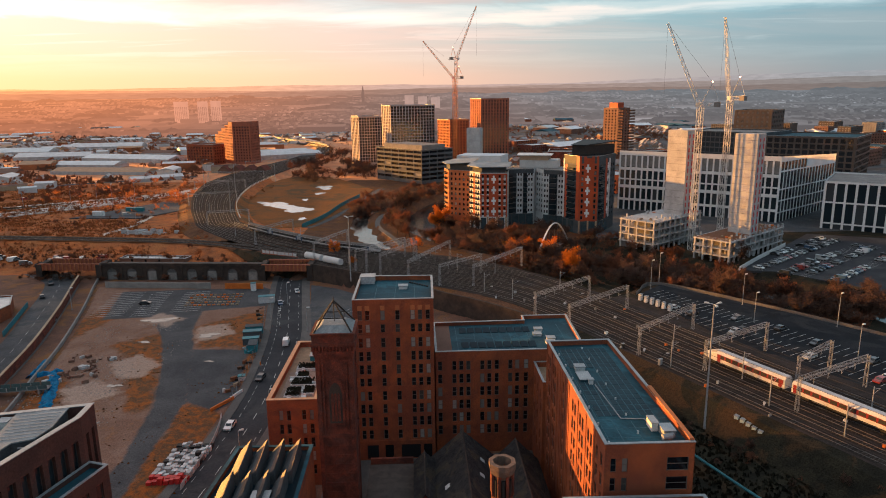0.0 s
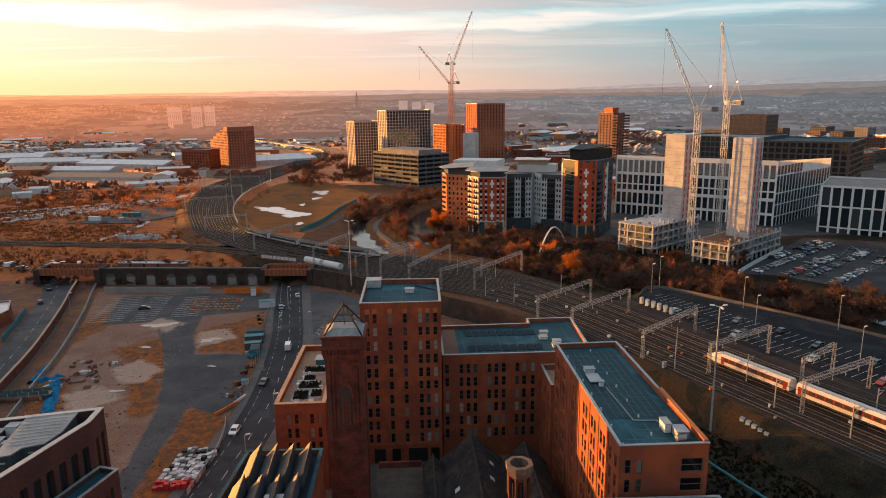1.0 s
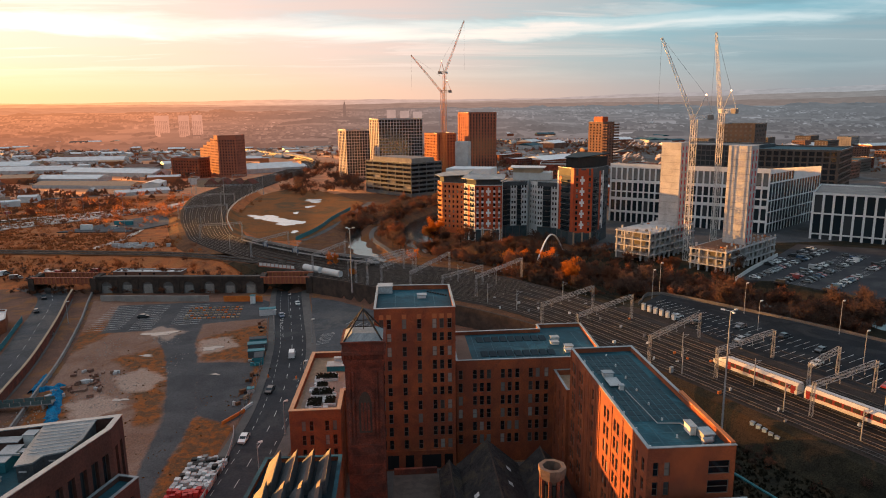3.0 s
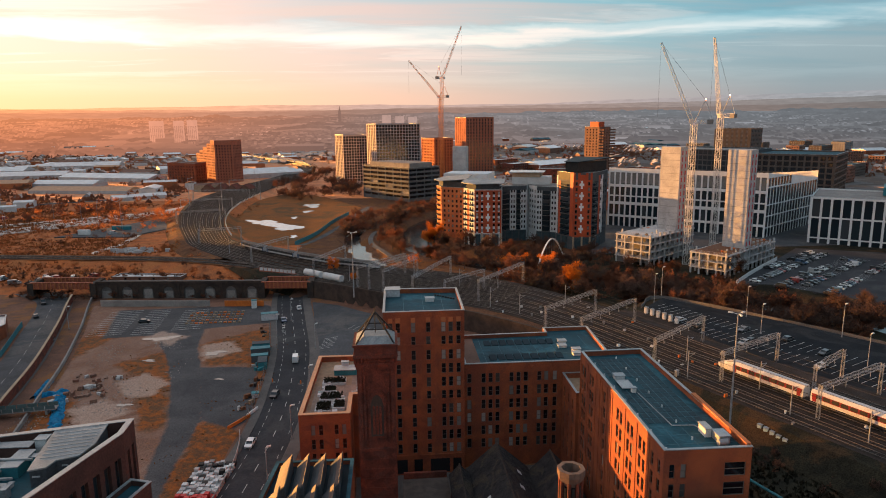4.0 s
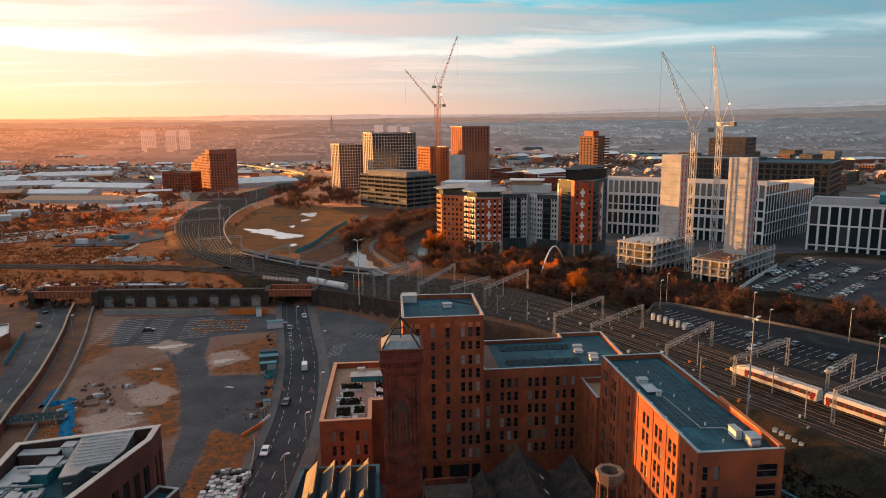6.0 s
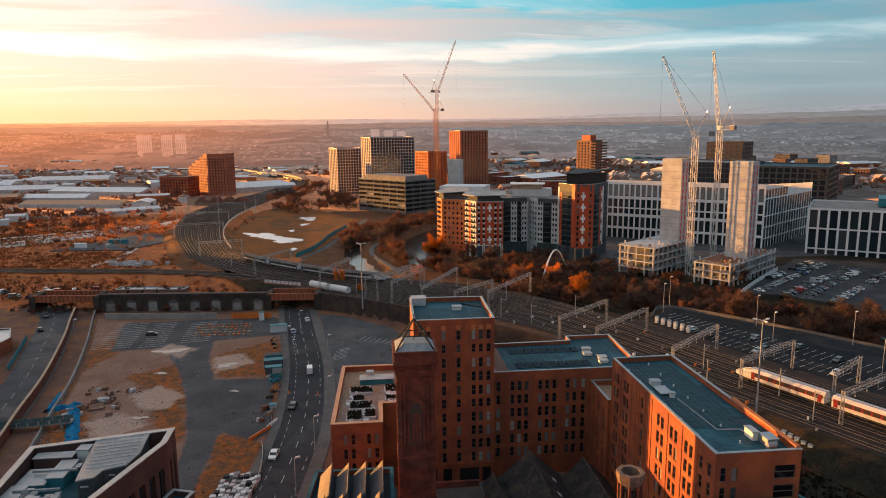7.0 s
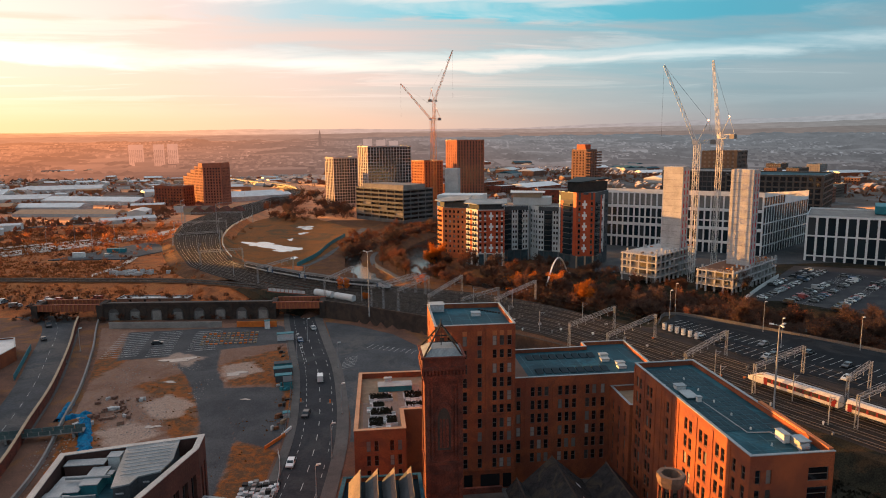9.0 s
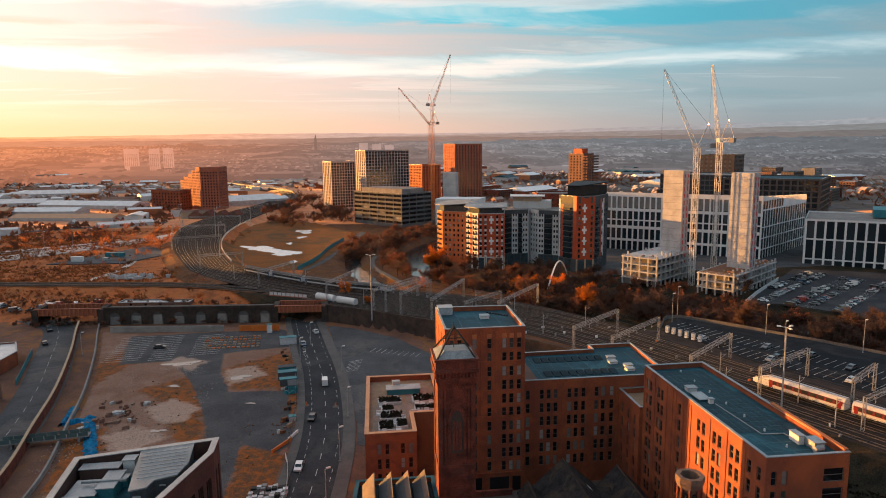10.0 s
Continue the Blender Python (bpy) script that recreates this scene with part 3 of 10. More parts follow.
def facade(wall, th, P, Q, z0, z1, cols=(), rows=(), depth=0.25, fr=None, gl=None, bars=(1, 1), split=False, keep=None, limit=None, name="window", reveal=None):
    """A wall face from P (at the left, seen from outside) to Q, with an opening and a window where each column meets each row."""
    P, Q = np.array(P, float), np.array(Q, float)
    L = float(np.linalg.norm(Q - P))
    u = (Q - P) / L
    n_in = np.array((-u[1], u[0]))
    ztop = z1 if not hasattr(z1, "__len__") else min(z1)

    def at(a, z, dep=0.0):
        q = P + u * a + n_in * dep
        return (float(q[0]), float(q[1]), float(z))
    if limit is None:
        limit = 300 if P[1] < 200 else 130 if P[1] < 480 else 26
    count = th.get("openings", 0)
    rest = None
    zs = z0
    fr, gl = fr or FRAME, gl or GLASS
    yaw = math.atan2(u[1], u[0])
    base = origin(th)
    for za, zb in rows:
        if za > zs:
            wall.face(at(0, zs), at(L, zs), at(L, za), at(0, za))
        a0 = 0.0
        for ca, cb in cols:
            if keep and not keep(ca, za):
                continue
            wall.face(at(a0, za), at(ca, za), at(ca, zb), at(a0, zb))
            wall.face(at(ca, za), at(ca, za, depth), at(ca, zb, depth), at(ca, zb))
            wall.face(at(cb, za, depth), at(cb, za), at(cb, zb), at(cb, zb, depth))
            wall.face(at(ca, za), at(cb, za), at(cb, za, depth), at(ca, za, depth))
            wall.face(at(ca, zb, depth), at(cb, zb, depth), at(cb, zb), at(ca, zb))
            a0 = cb
            w, h = cb - ca, zb - za
            me, pane = window_mesh(w, h, fr, gl, bars, split)
            count += 1
            if count <= limit:
                ob = new(name, me)
                ob.parent = th
                ob.location = Vector(at(ca, za, depth)) - base
                ob.rotation_euler = (0, 0, yaw)
                if pane:
                    p = new("pane", pane)
                    p.parent = ob
            else:
                rest = rest or Mesh()
                rest.face(at(ca, za, depth), at(cb, za, depth), at(cb, zb, depth), at(ca, zb, depth))
        wall.face(at(a0, za), at(L, za), at(L, zb), at(a0, zb))
        zs = zb
    if hasattr(z1, "__len__"):
        wall.face(at(0, zs), at(L, zs), at(L, z1[1]), at(0, z1[0]))
    else:
        wall.face(at(0, zs), at(L, zs), at(L, z1), at(0, z1))
    th["openings"] = count
    if rest:
        tagged(part("far_glazing", rest, gl, th), kind="stuff")


def spans(n, length, w, m=None):
    """n openings of width w, evenly along a wall, with margin m at both ends."""
    if m is None:
        gap = (length - n * w) / (n + 1)
        return [(gap + k * (w + gap), gap + k * (w + gap) + w) for k in range(n)]
    if n == 1:
        return [((length - w) / 2, (length + w) / 2)]
    pitch = (length - 2 * m - w) / (n - 1)
    return [(m + k * pitch, m + k * pitch + w) for k in range(n)]


def storeys(n, z0, step, sill, h):
    return [(z0 + k * step + sill, z0 + k * step + sill + h) for k in range(n)]


def block(th, poly, z0, z1, wall_mat, roof_mat, faces=None, parapet=0.9, rim=0.35, coping=None, name="wall", roof_name="roof", **kw):
    """A flat-roofed block: outer walls with openings, parapet with coping, roof."""
    faces = faces or {}
    n = len(poly)
    w = Mesh()
    for i in range(n):
        spec = dict(faces.get(i, {}))
        opts = dict(kw)
        opts.update(spec)
        facade(w, th, poly[i], poly[(i + 1) % n], z0, z1, **opts)
    inner = inset(poly, rim)
    zr = z1 - parapet
    for i in range(n):
        a, b, c, d = poly[i], poly[(i + 1) % n], inner[(i + 1) % n], inner[i]
        w.face((*d, zr), (*d, z1), (*c, z1), (*c, zr)) if parapet else None
    part(name, w, wall_mat, th)
    cp = Mesh()
    out = inset(poly, -0.08)
    inn = inset(poly, rim + 0.06)
    for i in range(n):
        j = (i + 1) % n
        cp.prism([out[i], out[j], inn[j], inn[i]], z1, z1 + 0.12, True)
    part("coping", cp, coping or COPING, th)
    r = Mesh()
    r.prism(inner, zr - 0.3, zr + 0.0)
    return part(roof_name, r, roof_mat, th)


def oblong(c, yaw, w, d):
    """Corners of a rectangle from its front-left corner c: w along yaw, d back."""
    a = np.array((math.cos(radians(yaw)), math.sin(radians(yaw))))
    b = np.array((-a[1], a[0]))
    c = np.array(c, float)
    return [tuple(c), tuple(c + a * w), tuple(c + a * w + b * d), tuple(c + b * d)]


# ---- ground ----
SITE_Z, RAIL_Z = -1.2, 5.0
RAILS = [(200, -90, 14), (150, 14, 14), (120, 77, 14), (88.2, 143.9, 14), (70, 183, 14.3), (54.9, 214.8, 15), (41, 238, 17), (25, 256, 20), (6, 272, 22), (-15, 286, 20), (-45, 306, 16), (-80, 340, 13.5), (-110, 378, 12), (-121, 402, 12), (-141, 464, 14), (-155, 532, 18), (-160, 600, 22), (-152, 690, 22), (-135, 800, 18), (-128, 900, 13), (-133, 985, 11), (-160, 1065, 11), (-206, 1135, 11), (-265, 1247, 11), (-330, 1360, 11)]
BRANCH = [(-48, 304, 5), (-75, 317, 5), (-100, 331, 5), (-128, 341, 5), (-177, 350, 5), (-250, 363, 5), (-380, 390, 5), (-560, 440, 5)]
RIVER = [(120, 640, 7), (60, 560, 7), (18, 490, 7), (4, 440, 8), (2, 402, 9), (14, 365, 9), (40, 329, 9), (74, 303, 9), (110, 279, 9), (142, 246, 9), (172, 216, 9), (230, 165, 9), (320, 90, 9)]
CANAL = [(-22, 470, 3), (-36, 440, 4), (-37, 414, 5), (-31, 380, 5), (-24, 352, 5), (-16, 338, 4)]
CAR_PARK_A = [(79, 228), (91, 240.5), (120, 206), (172, 128), (190, 90), (146, 62), (112, 133), (99, 163), (88, 190)]
CAR_PARK_B = [(135, 268), (150, 264), (173, 232), (215, 250), (262, 300), (240, 322), (205, 338)]


FIELD = [(-86, 390), (-62, 396), (-48, 460), (-36, 554), (-75, 640), (-110, 678), (-134, 625), (-128, 500), (-106, 427)]
LINES = {}


def line_field(X, Y, line):
    """Distance beyond the edge of a band of changing half-width."""
    best = np.full(X.shape, 1e9)
    key = tuple(line)
    if key not in LINES:
        LINES[key] = [np.array(p, float) for p in smooth(line, 12)]
    pts = LINES[key]
    for p, q in zip(pts, pts[1:]):
        d = q[:2] - p[:2]
        t = np.clip(((X - p[0]) * d[0] + (Y - p[1]) * d[1]) / (d @ d + 1e-9), 0, 1)
        dist = np.hypot(X - p[0] - t * d[0], Y - p[1] - t * d[1]) - (p[2] + t * (q[2] - p[2]))
        best = np.minimum(best, dist)
    return best


def poly_field(X, Y, poly):
    """Signed distance to a convex polygon."""
    best = np.full(X.shape, -1e9)
    area = sum(a[0] * b[1] - b[0] * a[1] for a, b in zip(poly, poly[1:] + poly[:1]))
    for a, b in zip(poly, poly[1:] + poly[:1]):
        d = np.array(b, float) - np.array(a, float)
        n = np.array((d[1], -d[0])) / np.linalg.norm(d) * (1 if area > 0 else -1)
        best = np.maximum(best, (X - a[0]) * n[0] + (Y - a[1]) * n[1])
    return best


def ease(t):
    t = np.clip(t, 0, 1)
    return t * t * (3 - 2 * t)


def ground_height(X, Y):
    X, Y = np.asarray(X, float), np.asarray(Y, float)
    z = np.full(X.shape, SITE_Z)
    north = ease((Y - (282 - 0.1 * X)) / 30)
    z = z + (1.8 - SITE_Z) * north * ease((-30 - X) / 60) + (0.6 - SITE_Z) * north * ease((X + 90) / 60)
    right = ease((X - 95) / 40) * ease((Y - 225) / 30)
    z = z + (2.2 - z) * right
    r = np.hypot(X, Y)
    z = z + 60 * ease((r - 1500) / 2400) + 5 * np.sin(X / 190) * np.cos(Y / 240) * ease((r - 900) / 700)
    z = z + (RAIL_Z - 0.25 - z) * ease(1 - line_field(X, Y, BRANCH) / 7)
    cp = poly_field(X, Y, [(74, 229), (91, 244), (120, 209), (200, 88), (140, 60)])
    z = z + (RAIL_Z - 0.6 - z) * ease(1 - cp / 9)
    z = z + (-3.4 - z) * ease(1 - line_field(X, Y, RIVER) / 5)
    z = z + (-2.4 - z) * ease(1 - line_field(X, Y, CANAL) / 3)
    z = z + (RAIL_Z - 0.25 - z) * ease(1 - line_field(X, Y, RAILS) / 8)
    fld = poly_field(X, Y, FIELD)
    z = z + (0.5 - z) * ease(1 - fld / 6) * ease(line_field(X, Y, RAILS) / 7)
    # the tracks pass over the road, the river and the low yards on bridges
    hole = ease((-28 - X) / 4) * ease((X + 172) / 4) * ease((284.5 - Y - 0.1 * (X + 60)) / 3)
    z = z + (SITE_Z - z) * hole
    z = z + (SITE_Z - z) * ease((287.0 - 0.8636 * (X + 46) - Y) / 2.5) * ease((26 - X) / 8) * ease((X + 52) / 4) * ease((Y - 150) / 20)
    return z


# heights and distances from the tracks every three metres, for quick look-ups
GX0, GY0, GN = -620.0, 40.0, 3.0
GXY = np.meshgrid(np.arange(GX0, 420, GN), np.arange(GY0, 1060, GN))
GRID = ground_height(*GXY)
NEAR_RAILS = np.minimum(line_field(*GXY, RAILS), line_field(*GXY, BRANCH))


def look_up(grid, x, y):
    u, v = (x - GX0) / GN, (y - GY0) / GN
    i, j = int(u), int(v)
    if not (0 <= u and 0 <= v and i < grid.shape[1] - 1 and j < grid.shape[0] - 1):
        return None
    u, v = u - i, v - j
    return float(grid[j, i] * (1 - u) * (1 - v) + grid[j, i + 1] * u * (1 - v) + grid[j + 1, i] * (1 - u) * v + grid[j + 1, i + 1] * u * v)


def zg(x, y):
    z = look_up(GRID, x, y)
    if z is None:
        r = math.hypot(x, y)
        z = 1.2 + 60 * float(ease((r - 1500) / 2400)) + 5 * math.sin(x / 190) * math.cos(y / 240) * float(ease((r - 900) / 700))
    return z


def off_rails(x, y):
    d = look_up(NEAR_RAILS, x, y)
    return 99.0 if d is None else d


def make_ground():
    def axis(lo, hi, step, far0, far1):
        core = list(np.arange(lo, hi + step, step))
        a, s = [], step
        x = lo
        while x > far0:
            s *= 1.09
            x -= s
            a.append(x)
        b, s = [], step
        x = core[-1]
        while x < far1:
            s *= 1.09
            x += s
            b.append(x)
        return np.array(a[::-1] + core + b)
    xs, ys = axis(-260, 330, 4, -4800, 4800), axis(40, 520, 4, -900, 4850)
    X, Y = np.meshgrid(xs, ys)
    Z = ground_height(X, Y)
    nx, ny = len(xs), len(ys)
    me = bpy.data.meshes.new("ground")
    idx = np.arange(nx * ny).reshape(ny, nx)
    quads = np.stack([idx[:-1, :-1], idx[:-1, 1:], idx[1:, 1:], idx[1:, :-1]], -1).reshape(-1, 4)
    me.from_pydata(np.stack([X, Y, Z], -1).reshape(-1, 3).tolist(), [], quads.tolist())
    for p in me.polygons:
        p.use_smooth = True
    for m in (LAND, EARTH, BANK, BALLAST, DARK_SCRUB, ASPHALT_OLD, LAND_COOL, THICK_SCRUB):
        me.materials.append(m)
    cx, cy = (X[:-1, :-1] + X[1:, 1:]) / 2, (Y[:-1, :-1] + Y[1:, 1:]) / 2
    k = np.zeros(cx.shape, int)
    k[(cy > 60) & (cy < 620) & (np.abs(cx) < 360)] = 2
    k[(cy > 285) & (cy < 620) & (cx > -66) & (cx < 360)] = 7
    k[(cy < 286 - 0.1 * (cx + 60)) & (cy > 20) & (cx < 40) & (cx > -200)] = 1
    k[(cx > 36) & (cx < 360) & (cy > 20) & (cy < 345)] = 4
    k[(cx > 95) & (cx < 460) & (cy >= 345) & (cy < 620) & (cx > 0.25 * cy)] = 5
    k[(cy >= 620) & (cx > 0.02 * cy)] = 6
    me.polygons.foreach_set("material_index", k.reshape(-1).tolist())
    ob = new("ground", me)
    tagged(ob, "wide ground of winter grass, scrub and bare brown earth", "ground", kind="structure")


make_ground()


def drape(name, poly, z, mat, label, category, kind="structure", thick=0.05, fan=False):
    m = Mesh()
    m.prism(poly, z - thick, z, fan=fan)
    return single(name, m, mat, label, category, kind=kind)


def ragged(poly, step=2.0, amp=0.9, seed=0):
    """The polygon with a broken, worn edge."""
    r = random.Random(seed)
    out = []
    for a, b in zip(poly, poly[1:] + poly[:1]):
        n = max(1, int(math.dist(a, b) / step))
        for k in range(n):
            t = k / n
            out.append((a[0] + (b[0] - a[0]) * t + r.uniform(-amp, amp), a[1] + (b[1] - a[1]) * t + r.uniform(-amp, amp)))
    return out


def blob(c, rx, ry, n=22, seed=0, rough=0.35, turn=0.0):
    """An uneven outline, such as a puddle's."""
    rnd = random.Random(seed)
    ph = [rnd.uniform(0, 6.28) for _ in range(4)]
    out = []
    for k in range(n):
        a = 2 * math.pi * k / n
        r = 1 + rough * (0.5 * math.sin(2 * a + ph[0]) + 0.35 * math.sin(3 * a + ph[1]) + 0.3 * math.sin(5 * a + ph[2]))
        x, y = rx * r * math.cos(a), ry * r * math.sin(a)
        out.append((c[0] + x * math.cos(turn) - y * math.sin(turn), c[1] + x * math.sin(turn) + y * math.cos(turn)))
    return out


# water
for nm, line, lvl, lab in (("river", RIVER, -2.6, "dark slow river between wooded banks"), ("canal", CANAL, -1.6, "pale canal water below the towpath")):
    m = Mesh()
    L = smooth(line, 6)
    for p, q in zip(L, L[1:]):
        d = (q - p)[:2] / np.linalg.norm((q - p)[:2])
        n = np.array((-d[1], d[0]))
        a, b, c, e = p[:2] + n * (p[2] + 3), p[:2] - n * (p[2] + 3), q[:2] - n * (q[2] + 3), q[:2] + n * (q[2] + 3)
        m.face(*[(float(v[0]), float(v[1]), lvl) for v in (a, b, c, e)])
    single(nm, m, WATER, lab, "water", kind="structure")

# roads
ROAD = smooth([(-58, 340), (-56.5, 300), (-55, 278), (-49.5, 243), (-44.2, 209), (-41.3, 168), (-43, 135), (-47.5, 100), (-56, 55), (-70, 0)], 4)
zr = SITE_Z + 0.04
m = Mesh()
ribbon(m, ROAD, -5.2, 5.2, zr)
single("road", m, ROADWAY, "dark asphalt road with dashed centre line", "road", kind="structure")
m = Mesh()
ribbon(m, ROAD, 5.2, 8.4, zr + 0.12, 0.2)
single("pavement", m, PAVING, "grey paved footway with kerb beside the road", "pavement", kind="structure")
m = Mesh()
ribbon(m, ROAD, -7.4, -5.2, zr + 0.12, 0.2)
single("pavement", m, PAVING, "narrow grey footway beside the building site", "pavement", kind="structure")
m = Mesh()
for i in range(0, len(ROAD) - 1, 1):
    a, b = ROAD[i][:2], ROAD[i + 1][:2]
    mid = [a, a + (b - a) * 0.5]
    if i % 2 == 0:
        ribbon(m, [np.array(p) for p in (a, a + (b - a) * 0.8)], 0.5, 0.64, zr + 0.015)
    ribbon(m, mid, -3.3, -3.2, zr + 0.015)
    if i % 3:
        ribbon(m, mid, 4.0, 4.1, zr + 0.015)
    if 19 < i < 28 and i % 2:
        # hatched islands before the crossing
        ribbon(m, [a, b], -2.5, -2.4, zr + 0.015)
        m.obox((a + b) / 2 - np.array((2.85, 0)), 62, 0.9, 0.12, zr, zr + 0.015)
for k in range(6):
    m.obox((-52.6 + 0.25 * k, 250 - 3.0 * k), 8, 0.9, 0.3 if k % 2 else 0.9, zr, zr + 0.015)
tagged(single("road_marking", m, PAINT, "worn white centre dashes and edge lines", "road marking", kind="stuff"))
LEFT_ROAD = smooth([(-205, 330), (-165, 296), (-155, 285), (-147, 265), (-140, 243), (-131, 214), (-124, 185), (-120, 160), (-118, 120), (-118, 60)], 4)
m = Mesh()
ribbon(m, LEFT_ROAD, -5.5, 5.5, zr)
single("road", m, ASPHALT_OLD, "worn grey road curving under the railway bridge", "road", kind="structure")
m = Mesh()
for i in range(0, len(LEFT_ROAD) - 1):
    if i % 2:
        ribbon(m, LEFT_ROAD[i:i + 2], -0.05, 0.05, zr + 0.015)
single("road_marking", m, PAINT, "faint white dashes on the curving road", "road marking", kind="stuff")
m = Mesh()
ribbon(m, LEFT_ROAD, 5.5, 7.6, zr + 0.12, 0.2)
single("pavement", m, PAVING, "grey footway along the curving road", "pavement", kind="structure")
# crossing refuges with lit bollards
for c in ((-46.9, 186), (-38.6, 184)):
    th = thing("traffic_island", (*c, zr), "small kerbed traffic island with an orange bollard", "traffic island", "islands in the road")
    m = Mesh()
    m.cone(c, 0.9, 0.8, zr, zr + 0.14, 10)
    part("kerb", m, PAVING, th)
    m = Mesh()
    m.cone(c, 0.22, 0.16, zr + 0.14, zr + 1.1, 8)
    part("bollard", m, ORANGE_PLASTIC, th)
# mesh fence along the site edge
edge_line = [p for p in ROAD if 158 < p[1] < 246]
sf = thing("mesh_fence", (float(edge_line[0][0]) - 8, float(edge_line[0][1]), SITE_Z), "dark sagging mesh fence along the building site", "fence")
rnd = random.Random(17)
for p, q, nn in zip(edge_line, edge_line[1:], sides(edge_line)):
    a, b = p[:2] - nn * 7.8, q[:2] - nn * 7.8
    m = Mesh()
    m.tube((*a, SITE_Z), (*a, SITE_Z + 2.2), 0.07, n=5)
    part("post", m, STEEL, sf)
    for h in (0.6, 1.3, 2.0):
        m = Mesh()
        m.tube((*a, SITE_Z + h), (*b, SITE_Z + h - rnd.uniform(0, .2)), 0.04, n=4)
        part("rail", m, BLACK, sf)
for k in range(38):
    i = rnd.randrange(len(edge_line))
    q = edge_line[i][:2] - sides(edge_line)[i] * rnd.uniform(8.2, 11.5)
    m = Mesh()
    m.obox(q, rnd.uniform(0, 90), rnd.uniform(.4, 1.8), rnd.uniform(.3, 1.0), SITE_Z, SITE_Z + rnd.uniform(.3, 1.3))
    single("site_debris", m, rnd.choice((TEAL, CONCRETE, TIMBER, BRICK_BROWN, BLACK, RUST, BLACK)), "dumped box or bundle beside the site fence", "debris", "debris beside the fence", at=(float(q[0]), float(q[1]), SITE_Z))
# sunken channel between road and building site
m = Mesh()
CHAN = smooth([(-143, 286), (-138, 270), (-129, 243), (-118, 205), (-112, 178), (-106, 150), (-104, 120)], 4)
ribbon(m, CHAN, -3.4, 3.4, SITE_Z + 0.05)
single("access_lane", m, EARTH, "muddy lane between two old walls", "lane", kind="structure")
m = Mesh()
upright(m, CHAN, 3.4, SITE_Z - 0.2, SITE_Z + 1.2, 0.5)
single("boundary_wall", m, CONCRETE_D, "low pale wall along the building site", "wall", kind="structure")
m = Mesh()
upright(m, CHAN, -3.9, SITE_Z - 0.2, SITE_Z + 3.0, 0.5)
single("boundary_wall", m, BRICK_OLD, "long old brick wall beside the curving road", "wall", kind="structure")
m = Mesh()
upright(m, CHAN, -4.0, SITE_Z + 3.0, SITE_Z + 3.2, 0.7)
single("wall_coping", m, BRICK_BUFF, "worn brown coping of the long brick wall", "coping", kind="structure")
m = Mesh()
upright(m, [p for p in LEFT_ROAD if 218 < p[1] < 254], -6.6, SITE_Z, SITE_Z + 2.0, 0.12)
single("garden_fence", m, TEAL, "blue-green panel fence in front of the low pub", "fence", kind="structure")
# footbridge with glazed sides over the sunken lane
fb2 = thing("lane_footbridge", (-109, 170, SITE_Z), "small footbridge with pale blue-green panels over the lane", "footbridge")
m = Mesh()
m.obox((-109.5, 169.8), 8, 20, 2.6, SITE_Z + 1.4, SITE_Z + 1.7)
part("deck", m, CONCRETE_D, fb2)
for sd_ in (-1.25, 1.25):
    for k in range(8):
        m = Mesh()
        m.obox((-118.1 + 2.46 * k - 0.14 * sd_, 168.6 + 0.345 * k + sd_), 8, 2.3, 0.06, SITE_Z + 1.7, SITE_Z + 2.7)
        part("side_panel", m, surf("pale_green_panel", (0.085, 0.125, 0.125), (0.065, 0.10, 0.10), 3, 0.35, bump=0.02) if (sd_ < 0 and k == 0) else bpy.data.materials["pale_green_panel"], fb2)
for x in (-117, -102):
    m = Mesh()
    m.obox((x, 169.8 + (x + 109.5) * 0.14), 8, 0.6, 2.0, SITE_Z - 0.1, SITE_Z + 1.4)
    part("pier", m, CONCRETE_D, fb2)

# cleared building site: one uneven sheet whose asphalt, scrub and rubble run into one another
zs = SITE_Z + 0.03


def shape_field(X, Y, poly):
    """Metres inside (positive) or outside any polygon."""
    best, odd = np.full(X.shape, 1e9), np.zeros(X.shape, bool)
    for a, b in zip(poly, poly[1:] + poly[:1]):
        dx, dy = b[0] - a[0], b[1] - a[1]
        t = np.clip(((X - a[0]) * dx + (Y - a[1]) * dy) / (dx * dx + dy * dy), 0, 1)
        best = np.minimum(best, np.hypot(X - a[0] - t * dx, Y - a[1] - t * dy))
        if dy:
            odd ^= ((a[1] > Y) != (b[1] > Y)) & (X < a[0] + dx * (Y - a[1]) / dy)
    return np.where(odd, best, -best)


